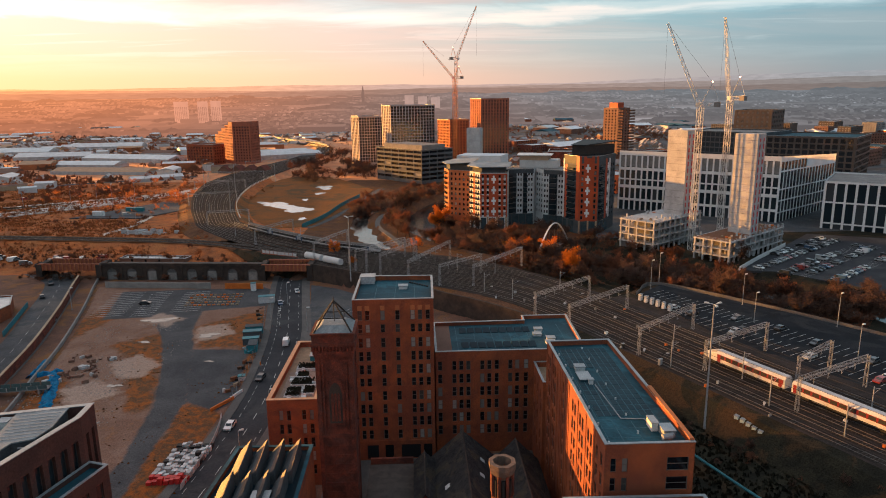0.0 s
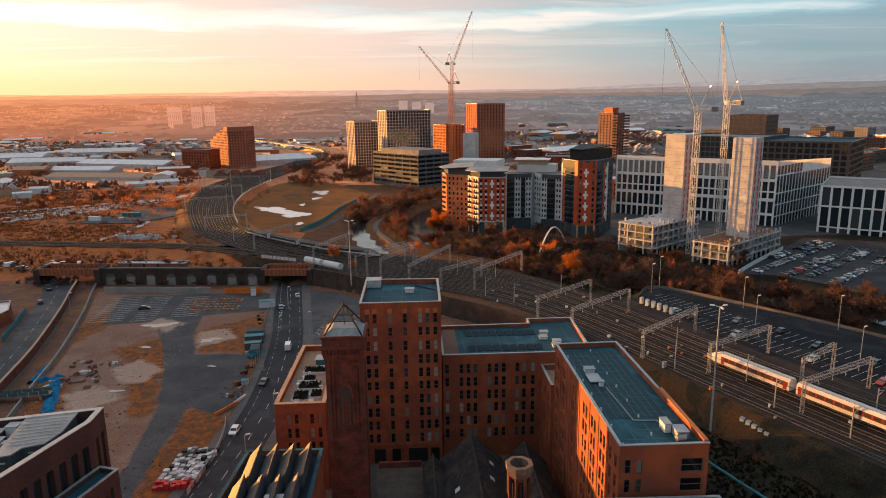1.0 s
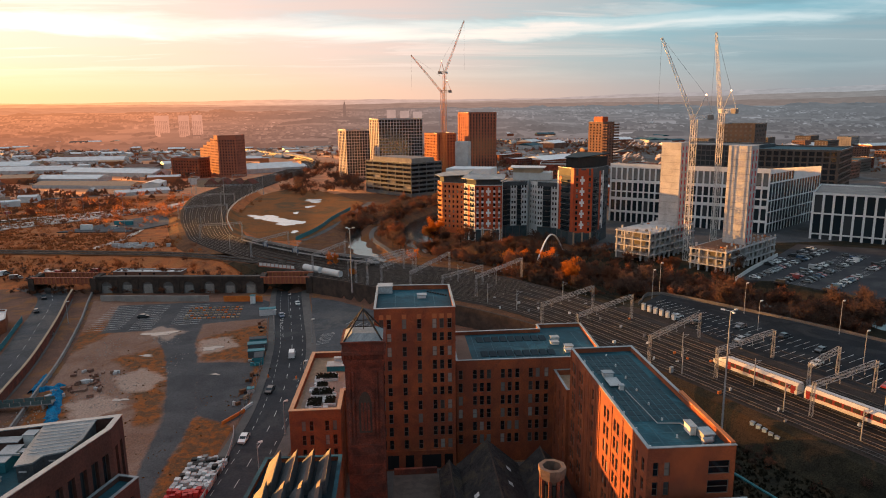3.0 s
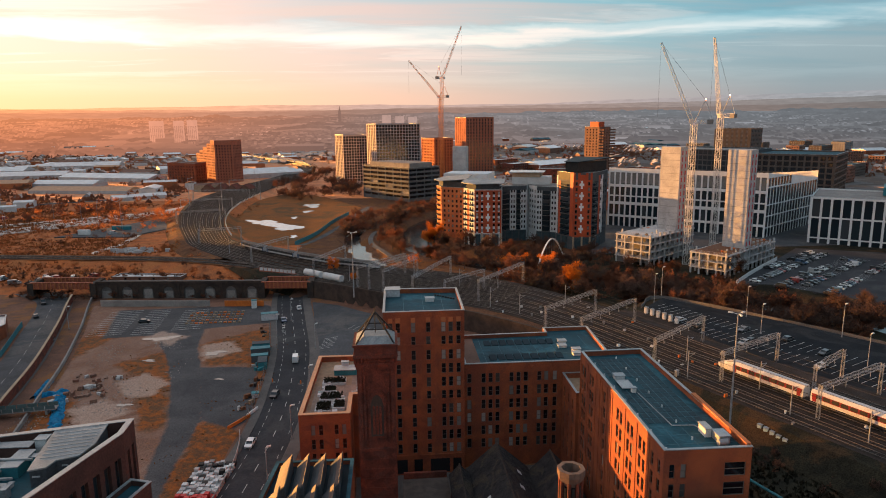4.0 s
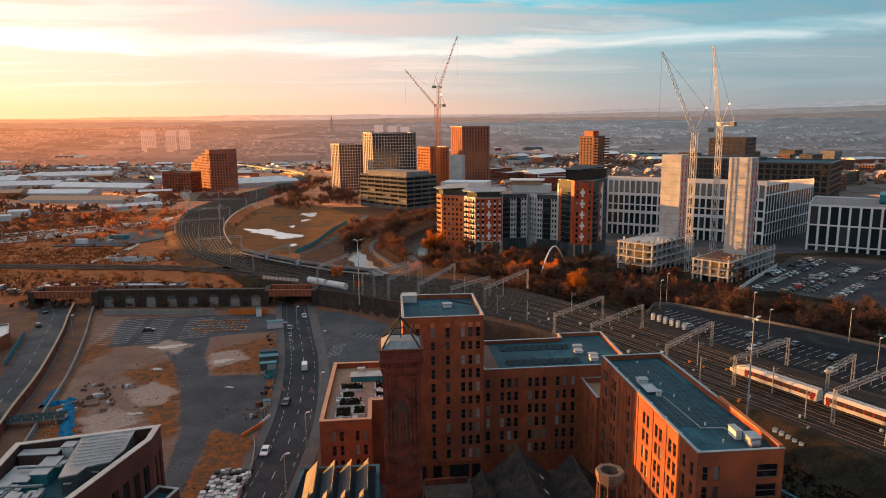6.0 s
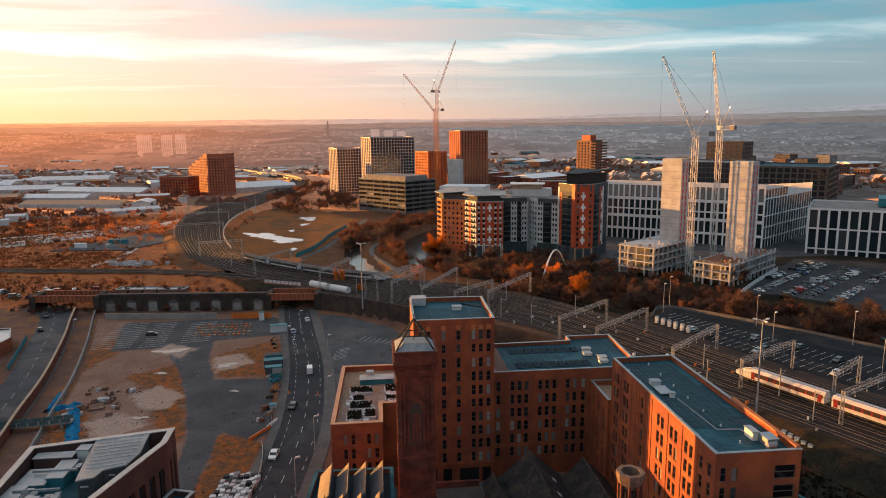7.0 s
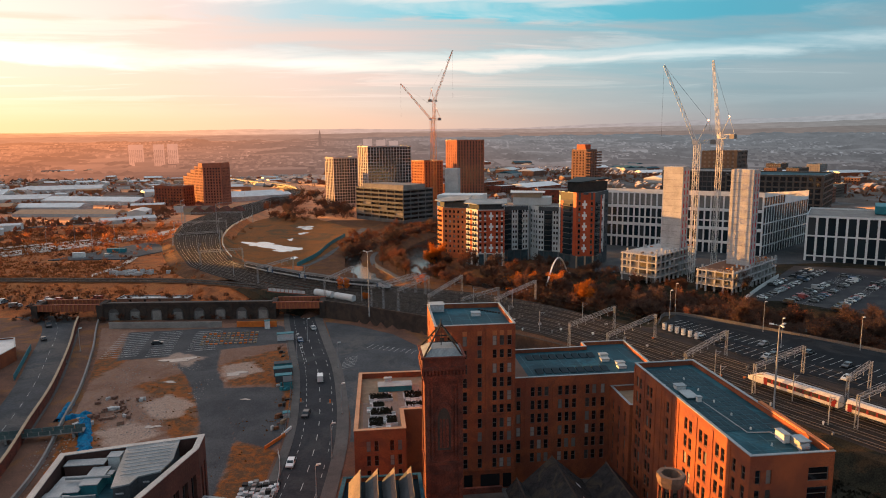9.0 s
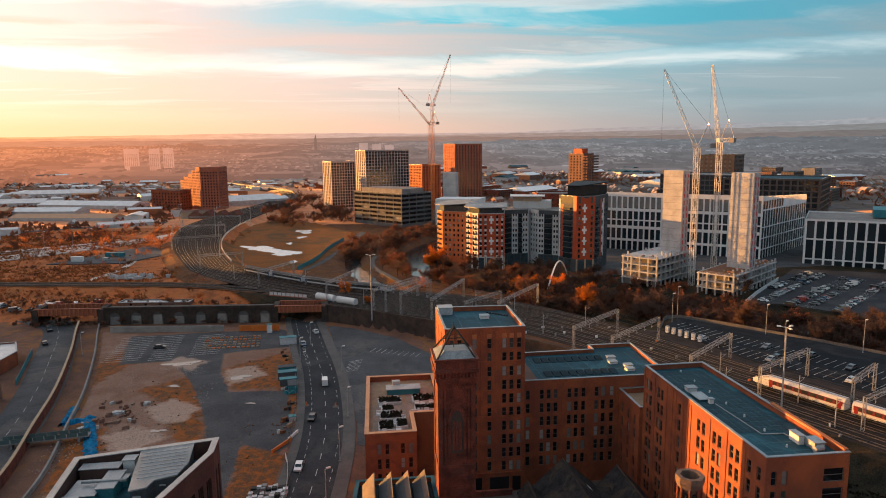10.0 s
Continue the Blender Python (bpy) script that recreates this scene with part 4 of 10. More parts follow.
SITE = {
    "tarmac": ([(-98, 240), (-90, 222), (-83.7, 209), (-74, 181), (-68.5, 160), (-65.5, 136), (-66, 112), (-58.5, 112), (-60, 133), (-60.5, 150), (-61, 163), (-70.5, 199), (-77, 219), (-80, 240)],
               [(-71, 200.5), (-53.5, 199), (-48, 164), (-51.3, 156.5), (-61, 163), (-66, 180)], [(-113, 232), (-121, 268), (-64, 270), (-56, 262), (-56, 245), (-86, 238.5), (-96, 234)]),
    "scrub": ([(-77, 222), (-57, 238), (-54, 226), (-60, 210), (-55, 203), (-69, 201)], [(-99, 206), (-84, 218), (-79, 200), (-88, 195)], [(-84, 217), (-75, 182), (-69, 160), (-74, 158), (-82, 178), (-87, 205)],
              [(-61, 162), (-51.5, 157), (-46, 146), (-48, 116), (-60, 116), (-60.5, 150)], [(-117, 246), (-108, 240), (-116, 205), (-122, 228)], [(-110, 182), (-98, 178), (-92, 150), (-104, 140)], [(-57, 205), (-51, 205), (-46.5, 166), (-49, 164)]),
    "pale": ([(-92, 191), (-86, 197), (-76, 188), (-79, 180), (-84, 178)], [(-76, 221), (-66, 224), (-62, 214), (-72, 206)], [(-99, 232), (-94, 238), (-84, 231), (-87, 222)], [(-99, 172), (-90, 178), (-80, 170), (-88, 160)]),
}


def make_site():
    xs, ys_ = np.arange(-136, -40, 0.9), np.arange(112, 276, 0.9)
    X, Y = np.meshgrid(xs, ys_)
    chan = np.interp(Y, [112, 150, 178, 205, 243, 270, 286], [-98.6, -100.6, -106.6, -112.6, -123.6, -132.6, -137])
    kerb = np.interp(Y, [100, 135, 168, 209, 243, 278], [-47.5, -43, -41.3, -44.2, -49.5, -55]) - 7.5
    X = np.clip(X, chan, kerb)
    Z = zs + 0.05 + 0.06 * np.sin(X / 3.1 + np.sin(Y / 4.7) * 2) * np.cos(Y / 5.3 - X / 8)
    Z = np.where((X <= chan + .01) | (X >= kerb - .01), SITE_Z - 0.05, Z)
    me = bpy.data.meshes.new("site_ground")
    ny, nx = X.shape
    idx = np.arange(nx * ny).reshape(ny, nx)
    wide = (X[:-1, 1:] - X[:-1, :-1] > 1e-6) | (X[1:, 1:] - X[1:, :-1] > 1e-6)
    quads = np.stack([idx[:-1, :-1], idx[:-1, 1:], idx[1:, 1:], idx[1:, :-1]], -1)[wide]
    me.from_pydata(np.stack([X, Y, Z], -1).reshape(-1, 3).tolist(), [], quads.tolist())
    for nm, polys in SITE.items():
        f = np.max([shape_field(X, Y, p) for p in polys], axis=0)
        me.attributes.new(nm, "FLOAT", "POINT").data.foreach_set("value", f.reshape(-1).astype(np.float32))
    for p in me.polygons:
        p.use_smooth = True
    m = bpy.data.materials.new("cleared_site_ground")
    m.use_nodes = True
    n = Nodes(m.node_tree)
    pos = n.add("ShaderNodeNewGeometry").outputs["Position"]

    def cover(name, wobble, soft, size, shift=0.0):
        a = n.add("ShaderNodeAttribute")
        a.attribute_name = name
        w = n.math("MULTIPLY", n.math("SUBTRACT", n.noise(pos, 1 / size, 6.0, 0.65, 0.5), 0.5), wobble)
        v = n.math("ADD", n.math("ADD", a.outputs["Fac"], w), shift)
        return n.math("MULTIPLY_ADD", v, 1 / soft, True)
    big, mid, fine = n.noise(pos, 0.09, 5.0, 0.62, 0.6), n.noise(pos, 0.5, 5.0, 0.65, 0.3), n.noise(pos, 3.2, 4.0, 0.7)
    earth = n.mix(n.ramp(big, [(0.38, (0, 0, 0)), (0.62, (1, 1, 1))]), (0.165, 0.080, 0.052), (0.215, 0.122, 0.088))
    earth = n.mix(n.ramp(mid, [(0.55, (0, 0, 0)), (0.70, (0.8, 0.8, 0.8))]), earth, (0.21, 0.088, 0.034))
    rust = n.mix(n.ramp(mid, [(0.40, (0, 0, 0)), (0.58, (1, 1, 1))]), (0.25, 0.064, 0.007), (0.095, 0.042, 0.016))
    light = n.mix(mid, (0.30, 0.19, 0.14), (0.38, 0.27, 0.215))
    tar = n.mix(n.ramp(big, [(0.35, (0, 0, 0)), (0.65, (1, 1, 1))]), (0.040, 0.040, 0.044), (0.068, 0.066, 0.068))
    tar = n.mix(n.ramp(n.noise(pos, 0.22, 5.0, 0.7, 0.4), [(0.62, (0, 0, 0)), (0.70, (0.7, 0.7, 0.7))]), tar, (0.11, 0.095, 0.085))
    col = n.mix(cover("scrub", 9.0, 2.2, 6.0, 0.6), earth, rust)
    col = n.mix(cover("tarmac", 2.6, 0.9, 4.0), col, tar)
    col = n.mix(n.math("MULTIPLY", cover("pale", 8.0, 1.8, 4.5), 0.85), col, light)
    col = n.mix(1.0, col, n.ramp(fine, [(0.28, (0.48,) * 3), (0.72, (1.45,) * 3)]), "MULTIPLY")
    p = n.add("ShaderNodeBsdfPrincipled")
    n.link(col, p.inputs["Base Color"])
    p.inputs["Roughness"].default_value, p.inputs["Specular IOR Level"].default_value = 0.85, 0.2
    bn = n.add("ShaderNodeBump")
    bn.inputs["Strength"].default_value, bn.inputs["Distance"].default_value = 0.35, 0.2
    n.link(fine, bn.inputs["Height"])
    n.link(bn.outputs[0], p.inputs["Normal"])
    n.link(p.outputs[0], n.add("ShaderNodeOutputMaterial").inputs[0])
    me.materials.append(m)
    tagged(new("site_ground", me), "cleared building site of worn asphalt, rubble and rusty scrub", "ground", kind="structure")


make_site()
zs = SITE_Z + 0.16
for k, (c, a, b, s) in enumerate((((-92, 230), 4.5, 2.6, 1), ((-70, 213), 3.0, 2.0, 2), ((-84, 174), 1.7, 1.0, 4), ((-89, 208), 2.0, .9, 5), ((-80, 152), 1.6, .8, 8), ((-77, 146), 1.0, .6, 14), ((-63, 190), 1.2, .7, 11))):
    drape("puddle", blob(c, a, b, 40, s, 0.6), zs + 0.004 * k, SITE_PUDDLE, "shallow puddle on the cleared site", "puddle", "stuff", 0.05, True)
m = Mesh()
for x0, x1, ya, yb in ((-120, -108, 236, 268), (-105, -97, 236, 267), (-92, -82, 240, 266)):
    k = ya
    while k < yb:
        m.obox(((x0 + x1) / 2 - (k - ya) * 0.1, k), 8, x1 - x0, 0.14, zs - 0.09, zs - 0.015)
        k += 2.5
single("bay_marking", m, PAINT, "faded white parking bay lines", "parking lines", kind="stuff")

# car parks
for poly, lab, zz in ((CAR_PARK_A, "dark car park beside the railway with white bay lines", RAIL_Z - 0.22), (CAR_PARK_B, "full dark car park beside the new offices", 2.35)):
    m = Mesh()
    m.prism(poly, zz - 1.0, zz)
    single("car_park", m, ASPHALT if poly is CAR_PARK_A else ROADWAY, lab, "car park", kind="structure")
# field inside the railway bend
drape("field", FIELD, 0.75, GRASS, "rough brown winter field inside the railway bend", "field", "structure", 1.5)
for k, (c, a, b, s, t) in enumerate((((-92, 470), 24, 8, 21, -.86), ((-99, 480), 10, 11, 27, 0.3), ((-81, 455), 8, 8, 28, 0.0), ((-79, 573), 7, 11, 22, 0.6), ((-78, 536), 3.5, 5, 23, 0), ((-84, 503), 2.5, 4, 24, 0), ((-73, 421), 2.5, 4, 26, 0))):
    drape("flood_water", blob(c, a, b, 44, s, 0.55, t), 0.79 + 0.008 * k, PUDDLE, "bright flood water lying on the field", "puddle", "stuff", 0.02, True)
# tow path and fence road beside the field
m = Mesh()
ribbon(m, smooth([(-66, 388), (-55, 425), (-49, 470), (-40, 510), (-30, 560)], 6), -4, 2, lambda x, y: zg(x, y) + 0.12)
single("lane", m, ASPHALT_OLD, "narrow grey lane beside the field fence", "lane", kind="structure")
m = Mesh()
upright(m, smooth([(-68, 390), (-59, 425), (-53, 470), (-44, 512)], 6), 0, 0.5, 3.2, 0.12)
single("fence", m, TEAL, "tall blue-green panel fence round the field", "fence", kind="structure")
m = Mesh()
ribbon(m, smooth([(-8, 338), (-16, 365), (-24, 395), (-22, 430), (-8, 455)], 5), -1.5, 1.5, lambda x, y: zg(x, y) + 0.25, 0.3)
single("towpath", m, PAVING, "pale curving towpath between canal and river", "path", kind="structure")


# ---- railway ----
def corridor(line, step=5):
    return smooth(line, step)


RL = corridor(RAILS, 5)
BL = corridor(BRANCH, 5)
TRACKS = []


for LL, nm in ((RL, "main line"), (BL, "branch")):
    m = Mesh()
    ns = sides(LL)
    for p, q, n0, n1 in zip(LL, LL[1:], ns, ns[1:]):
        a, b = p[:2] + n0 * (p[2] + .6), p[:2] - n0 * (p[2] + .6)
        c, d = q[:2] - n1 * (q[2] + .6), q[:2] + n1 * (q[2] + .6)
        m.face(*[(float(v[0]), float(v[1]), RAIL_Z - 0.12) for v in (a, b, c, d)])
    single("track_bed", m, BALLAST if LL is RL else THICK_SCRUB, "dark brown ballast of the " + nm, "track bed", kind="structure")
    for sg in (1, -1):
        m = Mesh()
        rows = []
        for p, n in zip(LL, ns):
            e = p[:2] + n * sg * (p[2] + .6)
            row = [(float(e[0]), float(e[1]), RAIL_Z - 0.12)]
            for k in (3.2, 6.0, 9.0):
                g = p[:2] + n * sg * (p[2] + k)
                zz = max(zg(*(p[:2] + n * sg * (p[2] + k + o))) for o in (-1.5, 0, 1.5)) + (0.25 if k < 9 else 0.05)
                row.append((float(g[0]), float(g[1]), min(zz, RAIL_Z - 0.12 - 0.0 * k)))
            rows.append(row)
        for r0, r1 in zip(rows, rows[1:]):
            if not (40 < r0[0][1] < 500 and abs(r0[0][0]) < 250):
                continue
            if sg == 1 and LL is RL and -50 < r0[1][0] < 22 and r0[0][1] < 300:
                continue
            if LL is BL and sg == 1:
                continue
            m.cur = 1 if r0[0][1] > 318 else 0
            for k in range(3):
                m.face(r0[k], r1[k], r1[k + 1], r0[k + 1]) if sg < 0 else m.face(r1[k], r0[k], r0[k + 1], r1[k + 1])
        single("embankment", m, [DARK_SCRUB if sg == 1 else BALLAST if LL is RL else BANK, THICK_SCRUB if sg == 1 else GRASS], "scrubby railway embankment beside the " + nm, "embankment", kind="structure")


def track_line(L, f):
    ns = sides(L)
    return [np.array((*(p[:2] + n * f * p[2]), RAIL_Z)) for p, n in zip(L, ns)]


for f in (-0.86, -0.57, -0.28, 0.0, 0.29, 0.58, 0.86):
    TRACKS.append(track_line(RL, f))
# further tracks where the corridor widens at the junction and round the bend
for f in (-0.72, -0.42, -0.14, 0.14, 0.44, 0.72):
    TRACKS.append([p for p, c in zip(track_line(RL, f), RL) if c[1] > 244 and c[2] > 17.5 and c[1] < 420])
    TRACKS.append([p for p, c in zip(track_line(RL, f), RL) if c[2] > 16.5 and 420 < c[1] < 860])
for f in (-0.45, 0.45):
    TRACKS.append(track_line(BL, f))
sleepers = Mesh()
for T in TRACKS:
    th = thing("railway_track", (float(T[len(T) // 3][0]), float(T[len(T) // 3][1]), RAIL_Z), "railway track of worn steel rails on brown ballast", "railway track", "tracks of the main line", "structure")
    m = Mesh()
    ribbon(m, T, -1.7, 1.7, RAIL_Z - 0.08)
    part("ballast", m, BED, th)
    for o in (-0.76, 0.76):
        m = Mesh()
        ribbon(m, T, o - 0.055, o + 0.055, RAIL_Z + 0.05, 0.1)
        part("rail", m, RAIL, th)
    F = smooth([tuple(p) for p in T], 0.75)
    for p, n in zip(F, sides(F)):
        if 95 < p[1] < 330 and p[0] < 135 and p[0] > -90 and int(p[1] * 1.37) % 9:
            sleepers.obox(p[:2], math.degrees(math.atan2(n[1], n[0])), 2.5, 0.26, RAIL_Z - 0.1, RAIL_Z - 0.05)
single("sleepers", sleepers, SLEEPER, "concrete sleepers under the rails", "sleepers", kind="stuff")


# ---- viaduct and bridges ----
def viaduct_y(x):
    return 280.5 - 0.10 * (x + 60)


def girder_bridge(x0, x1, label):
    th = thing("railway_bridge", (x0, viaduct_y(x0), SITE_Z), label, "bridge", "railway bridges", "structure")
    line = [np.array((x0 + (x1 - x0) * k / 10, viaduct_y(x0 + (x1 - x0) * k / 10))) for k in range(11)]
    for off, nm in ((-0.3, "girder"), (9.0, "girder")):
        m = Mesh()
        upright(m, line, off, 3.0, 5.9, 0.35)
        g = part(nm, m, GIRDER, th, "red oxide plate girder with upright ribs")
        n = int((x1 - x0) / 1.7)
        for k in range(n + 1):
            x = x0 + (x1 - x0) * k / n
            r = Mesh()
            r.box(x - 0.2, x + 0.2, viaduct_y(x) + off - 0.4, viaduct_y(x) + off + 0.0, 3.1, 5.8)
            part("rib", r, BRICK_ORANGE, g)
        r = Mesh()
        upright(r, line, off - 0.2, 5.8, 6.02, 0.75)
        part("flange", r, GIRDER, g)
    m = Mesh()
    upright(m, line, 0.2, 3.0, 3.6, 9.0)
    part("deck", m, STONE_DARK, th)
    for x in (x0, x1):
        m = Mesh()
        m.box(x - 1.2, x + 1.2, viaduct_y(x) - 0.8, viaduct_y(x) + 10, SITE_Z - 0.2, 5.6)
        part("pier", m, STONE_DARK, th, "blackened stone pier")
    return th


girder_bridge(-166, -139, "red oxide girder bridge over the curving road")
girder_bridge(-67, -46.5, "red oxide girder bridge over the main road")


def arch_bay(m, x0, x1, spring, r, cx, z0, z1, dep):
    """A stretch of wall with one round-headed opening."""
    def P(x, z, d=0.0):
        return (x, viaduct_y(x) + d, z)
    n = 12
    arc = [(cx - r * math.cos(math.pi * k / n), spring + r * math.sin(math.pi * k / n)) for k in range(n + 1)]
    m.face(P(x0, z0), P(cx - r, z0), P(cx - r, spring), P(x0, spring))
    m.face(P(cx + r, z0), P(x1, z0), P(x1, spring), P(cx + r, spring))
    top = [(x0 + (x1 - x0) * k / n, z1) for k in range(n + 1)]
    m.face(P(x0, spring), P(*arc[0]), P(*top[0]))
    m.face(P(*arc[-1]), P(x1, spring), P(*top[-1]))
    for a, b, c, d in zip(arc, arc[1:], top, top[1:]):
        m.face(P(*a), P(*b), P(*d), P(*c))
        m.face(P(a[0], a[1], dep), P(b[0], b[1], dep), P(*b), P(*a))
    m.face(P(cx - r, z0), P(cx - r, z0, dep), P(cx - r, spring, dep), P(cx - r, spring))
    m.face(P(cx + r, z0, dep), P(cx + r, z0), P(cx + r, spring), P(cx + r, spring, dep))


via = thing("viaduct", (-138, viaduct_y(-138), SITE_Z), "blackened stone railway viaduct with pale bricked-up arches", "viaduct", kind="structure")
wall, N = Mesh(), 8
for k in range(N):
    x0, x1 = -138 + 71 * k / N, -138 + 71 * (k + 1) / N
    c = (x0 + x1) / 2
    arch_bay(wall, x0, x1, 1.7, 2.3, c, SITE_Z - 0.2, 5.4, 0.7)
    m = Mesh()
    m.box(c - 2.4, c + 2.4, viaduct_y(c) + 0.62, viaduct_y(c) + 0.9, SITE_Z - 0.2, 4.2)
    part("arch_infill", m, CONCRETE_K, via, "dark infill of a railway arch")
    m = Mesh()
    m.box(c - 1.7, c + 1.7, viaduct_y(c) + 0.5, viaduct_y(c) + 0.62, SITE_Z - 0.2, 2.0 + 0.4 * (k % 3))
    part("arch_door", m, DUSTY if k % 4 else CONCRETE_D, via, "pale shutter in a railway arch")
    m = Mesh()
    m.box(x0 - 0.45, x0 + 0.45, viaduct_y(x0) - 0.25, viaduct_y(x0) + 0.1, SITE_Z - 0.2, 5.3)
    part("pilaster", m, STONE_DARK, via)
part("wall", wall, STONE_DARK, via)
m = Mesh()
L = [np.array((-138 + 71 * k / 20, viaduct_y(-138 + 71 * k / 20))) for k in range(21)]
upright(m, L, -0.35, 5.3, 6.3, 0.7)
part("parapet", m, STONE_DARK, via)
# black backing put in place of the shade deep in the arches
m = Mesh()
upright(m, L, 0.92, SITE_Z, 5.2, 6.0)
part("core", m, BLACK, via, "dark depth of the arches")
# short railed bridge where the branch leaves the main line
rb_ = thing("railed_bridge", (-72, 308, 2.5), "short railway bridge with pale panelled railing over a dark opening", "bridge", "railway bridges", "structure")
for k in range(9):
    a, b = np.array((-72.6, 307.0)), np.array((-55.0, 297.6))
    p, q = a + (b - a) * k / 9, a + (b - a) * (k + 0.86) / 9
    m = Mesh()
    m.obox((p + q) / 2, -28.1, 1.9, 0.14, 5.2, 6.5)
    part("railing_panel", m, RENDER_W, rb_, "pale railing panel")
    m = Mesh()
    m.obox(p, -28.1, 0.22, 0.3, 2.4, 6.7)
    part("post", m, GIRDER, rb_)
m = Mesh()
m.obox((-63.8, 302.3), -28.1, 20.5, 0.5, 4.4, 5.2)
part("girder", m, GIRDER, rb_)
# solid black box imitates the shaded opening below the girder
m = Mesh()
m.obox((-63.6, 302.9), -28.1, 20.0, 0.4, 0.5, 4.4)
part("abutment", m, BLACK, rb_, "dark opening under the bridge")
for c in ((-46.5, 293.2), (-37.2, 284.6)):
    tk = thing("storage_tank", (*c, 4.4), "long white cylindrical tank lying beside the tracks", "tank", "tanks by the junction")
    d = np.array((0.74, -0.67))
    p, q = np.array(c) - d * 5.2, np.array(c) + d * 5.2
    m = Mesh()
    m.tube((*p, 6.2), (*q, 6.2), 1.5, n=16)
    part("shell", m, RENDER_W, tk)
    for e in (-3.4, 3.4):
        m = Mesh()
        m.obox(np.array(c) + d * e, -42, 0.5, 2.4, 4.3, 5.2)
        part("saddle", m, CONCRETE_D, tk)
# retaining wall of the tracks behind the mill
RW = smooth([(-46, 279.2), (-34, 271), (-20, 259.5), (-4, 246), (10, 231), (20, 222), (33, 207), (42, 192)], 4)
m = Mesh()
upright(m, RW, 0, SITE_Z - 0.3, RAIL_Z + 1.2, 0.8)
single("retaining_wall", m, STONE_DARK, "long blackened stone retaining wall below the tracks", "wall", kind="structure")
m = Mesh()
ribbon(m, RW, 0.7, 14, RAIL_Z - 0.2)
single("verge", m, THICK_SCRUB, "scrubby verge between retaining wall and tracks", "verge", kind="structure")
# low wall and hoarding at the back of the cleared site
m = Mesh()
upright(m, smooth([(-131, 275), (-98, 271.0), (-86, 270)], 5), 0, SITE_Z, SITE_Z + 2.6, 0.4)
single("site_wall", m, DUSTY, "pale weathered wall at the back of the site", "wall", kind="structure")
m = Mesh()
upright(m, smooth([(-80, 269.5), (-64, 267.6)], 5), 0, SITE_Z, SITE_Z + 2.4, 0.2)
single("hoarding", m, ORANGE_PLASTIC, "faded orange hoarding at the back of the site", "hoarding", kind="structure")


# ---- the brick housing blocks in the mill yard ----
STEP = 2.97
SL = dict(depth=0.2, bars=(1, 2), split=True, fr=FRAME_L)


def cols_at(centres, w):
    return [(c - w / 2, c + w / 2) for c in centres]


def panel_strips(th, P, Q, spans_u, z0, z1, mat, out=0.0):
    """Shallow recessed-looking brick ribs standing proud of a wall."""
    P, Q = np.array(P, float), np.array(Q, float)
    u = (Q - P) / np.linalg.norm(Q - P)
    n = np.array((u[1], -u[0]))
    for a, b in spans_u:
        m = Mesh()
        p, q = P + u * a, P + u * b
        m.prism([tuple(p + n * 0.10), tuple(q + n * 0.10), tuple(q - n * 0.05), tuple(p - n * 0.05)], z0, z1, True)
        part("brick_rib", m, mat, th)


# tall block
T = thing("apartment_tower", (-13.7, 131.4, SITE_Z), "tall red-brick apartment block with narrow windows and blue-grey flat roof", "apartment block", "brick apartment blocks")
tp = [(-13.7, 131.4), (2.9, 131.4), (3.1, 149.6), (-13.5, 150.4)]
trow = [(31.4 - STEP * k - 1.05, 31.4 - STEP * k + 1.05) for k in range(9, -1, -1)]
tcol = cols_at((1.44, 2.98, 6.1, 9.17, 12.3, 13.8, 15.4), 0.92)
side = cols_at((2.5, 6.0, 9.5, 13.0, 16.0), 0.78)
block(T, tp, SITE_Z, 34.8, BRICK, ROOF_BLUE, {0: dict(cols=tcol, rows=trow, **SL), 1: dict(cols=side, rows=trow[4:], **SL), 3: dict(cols=side, rows=trow[5:], **SL)}, parapet=1.0)
panel_strips(T, tp[0], tp[1], [(0.0, 0.5), (4.1, 4.8), (7.3, 7.9), (10.4, 11.1), (16.1, 16.6)], 3.2, 34.0, BRICK)
for z in (3.0, 15.6, 27.5):
    m = Mesh()
    m.box(-13.78, 2.98, 131.28, 131.4, z, z + 0.28)
    part("string_course", m, BRICK, T)
for a, b in ((2.0, 4.4), (5.8, 7.6), (9.3, 13.4), (14.1, 15.9)):
    m = Mesh()
    m.box(-13.7 + a, -13.7 + b, 131.34, 131.46, -0.9, 2.2)
    part("shopfront", m, GLASS, T, "dark ground-floor glazing")
# spandrels of darker brick above the top windows
for c0, c1 in tcol:
    m = Mesh()
    m.box(-13.7 + c0, -13.7 + c1, 131.36, 131.42, 32.5, 33.5)
    part("spandrel", m, BRICK_ORANGE, T)

# main wing
W = thing("apartment_wing", (3.0, 133.4, SITE_Z), "long red-brick apartment wing with narrow windows and blue-grey roof", "apartment block", "brick apartment blocks")
wp = [(3.2, 133.4), (35.3, 133.4), (35.6, 140.2), (36.1, 156.2), (25.0, 156.2), (24.9, 152.8), (3.2, 152.4)]
wrow = [(19.1 - STEP * k - 1.05, 19.1 - STEP * k + 1.05) for k in range(5, -1, -1)]
wcol = cols_at((0.95, 4.0, 5.5, 7.0, 10.0, 11.5, 13.1, 16.0, 17.5, 19.4), 0.92)
block(W, wp, SITE_Z, 22.3, BRICK, ROOF_BLUE, {0: dict(cols=wcol, rows=wrow, **SL)}, parapet=0.8)
panel_strips(W, (3.2, 133.4), (25.0, 133.4), [(2.3, 2.6), (8.3, 8.8), (14.3, 14.8), (18.3, 18.6)], 2.4, 21.5, BRICK)

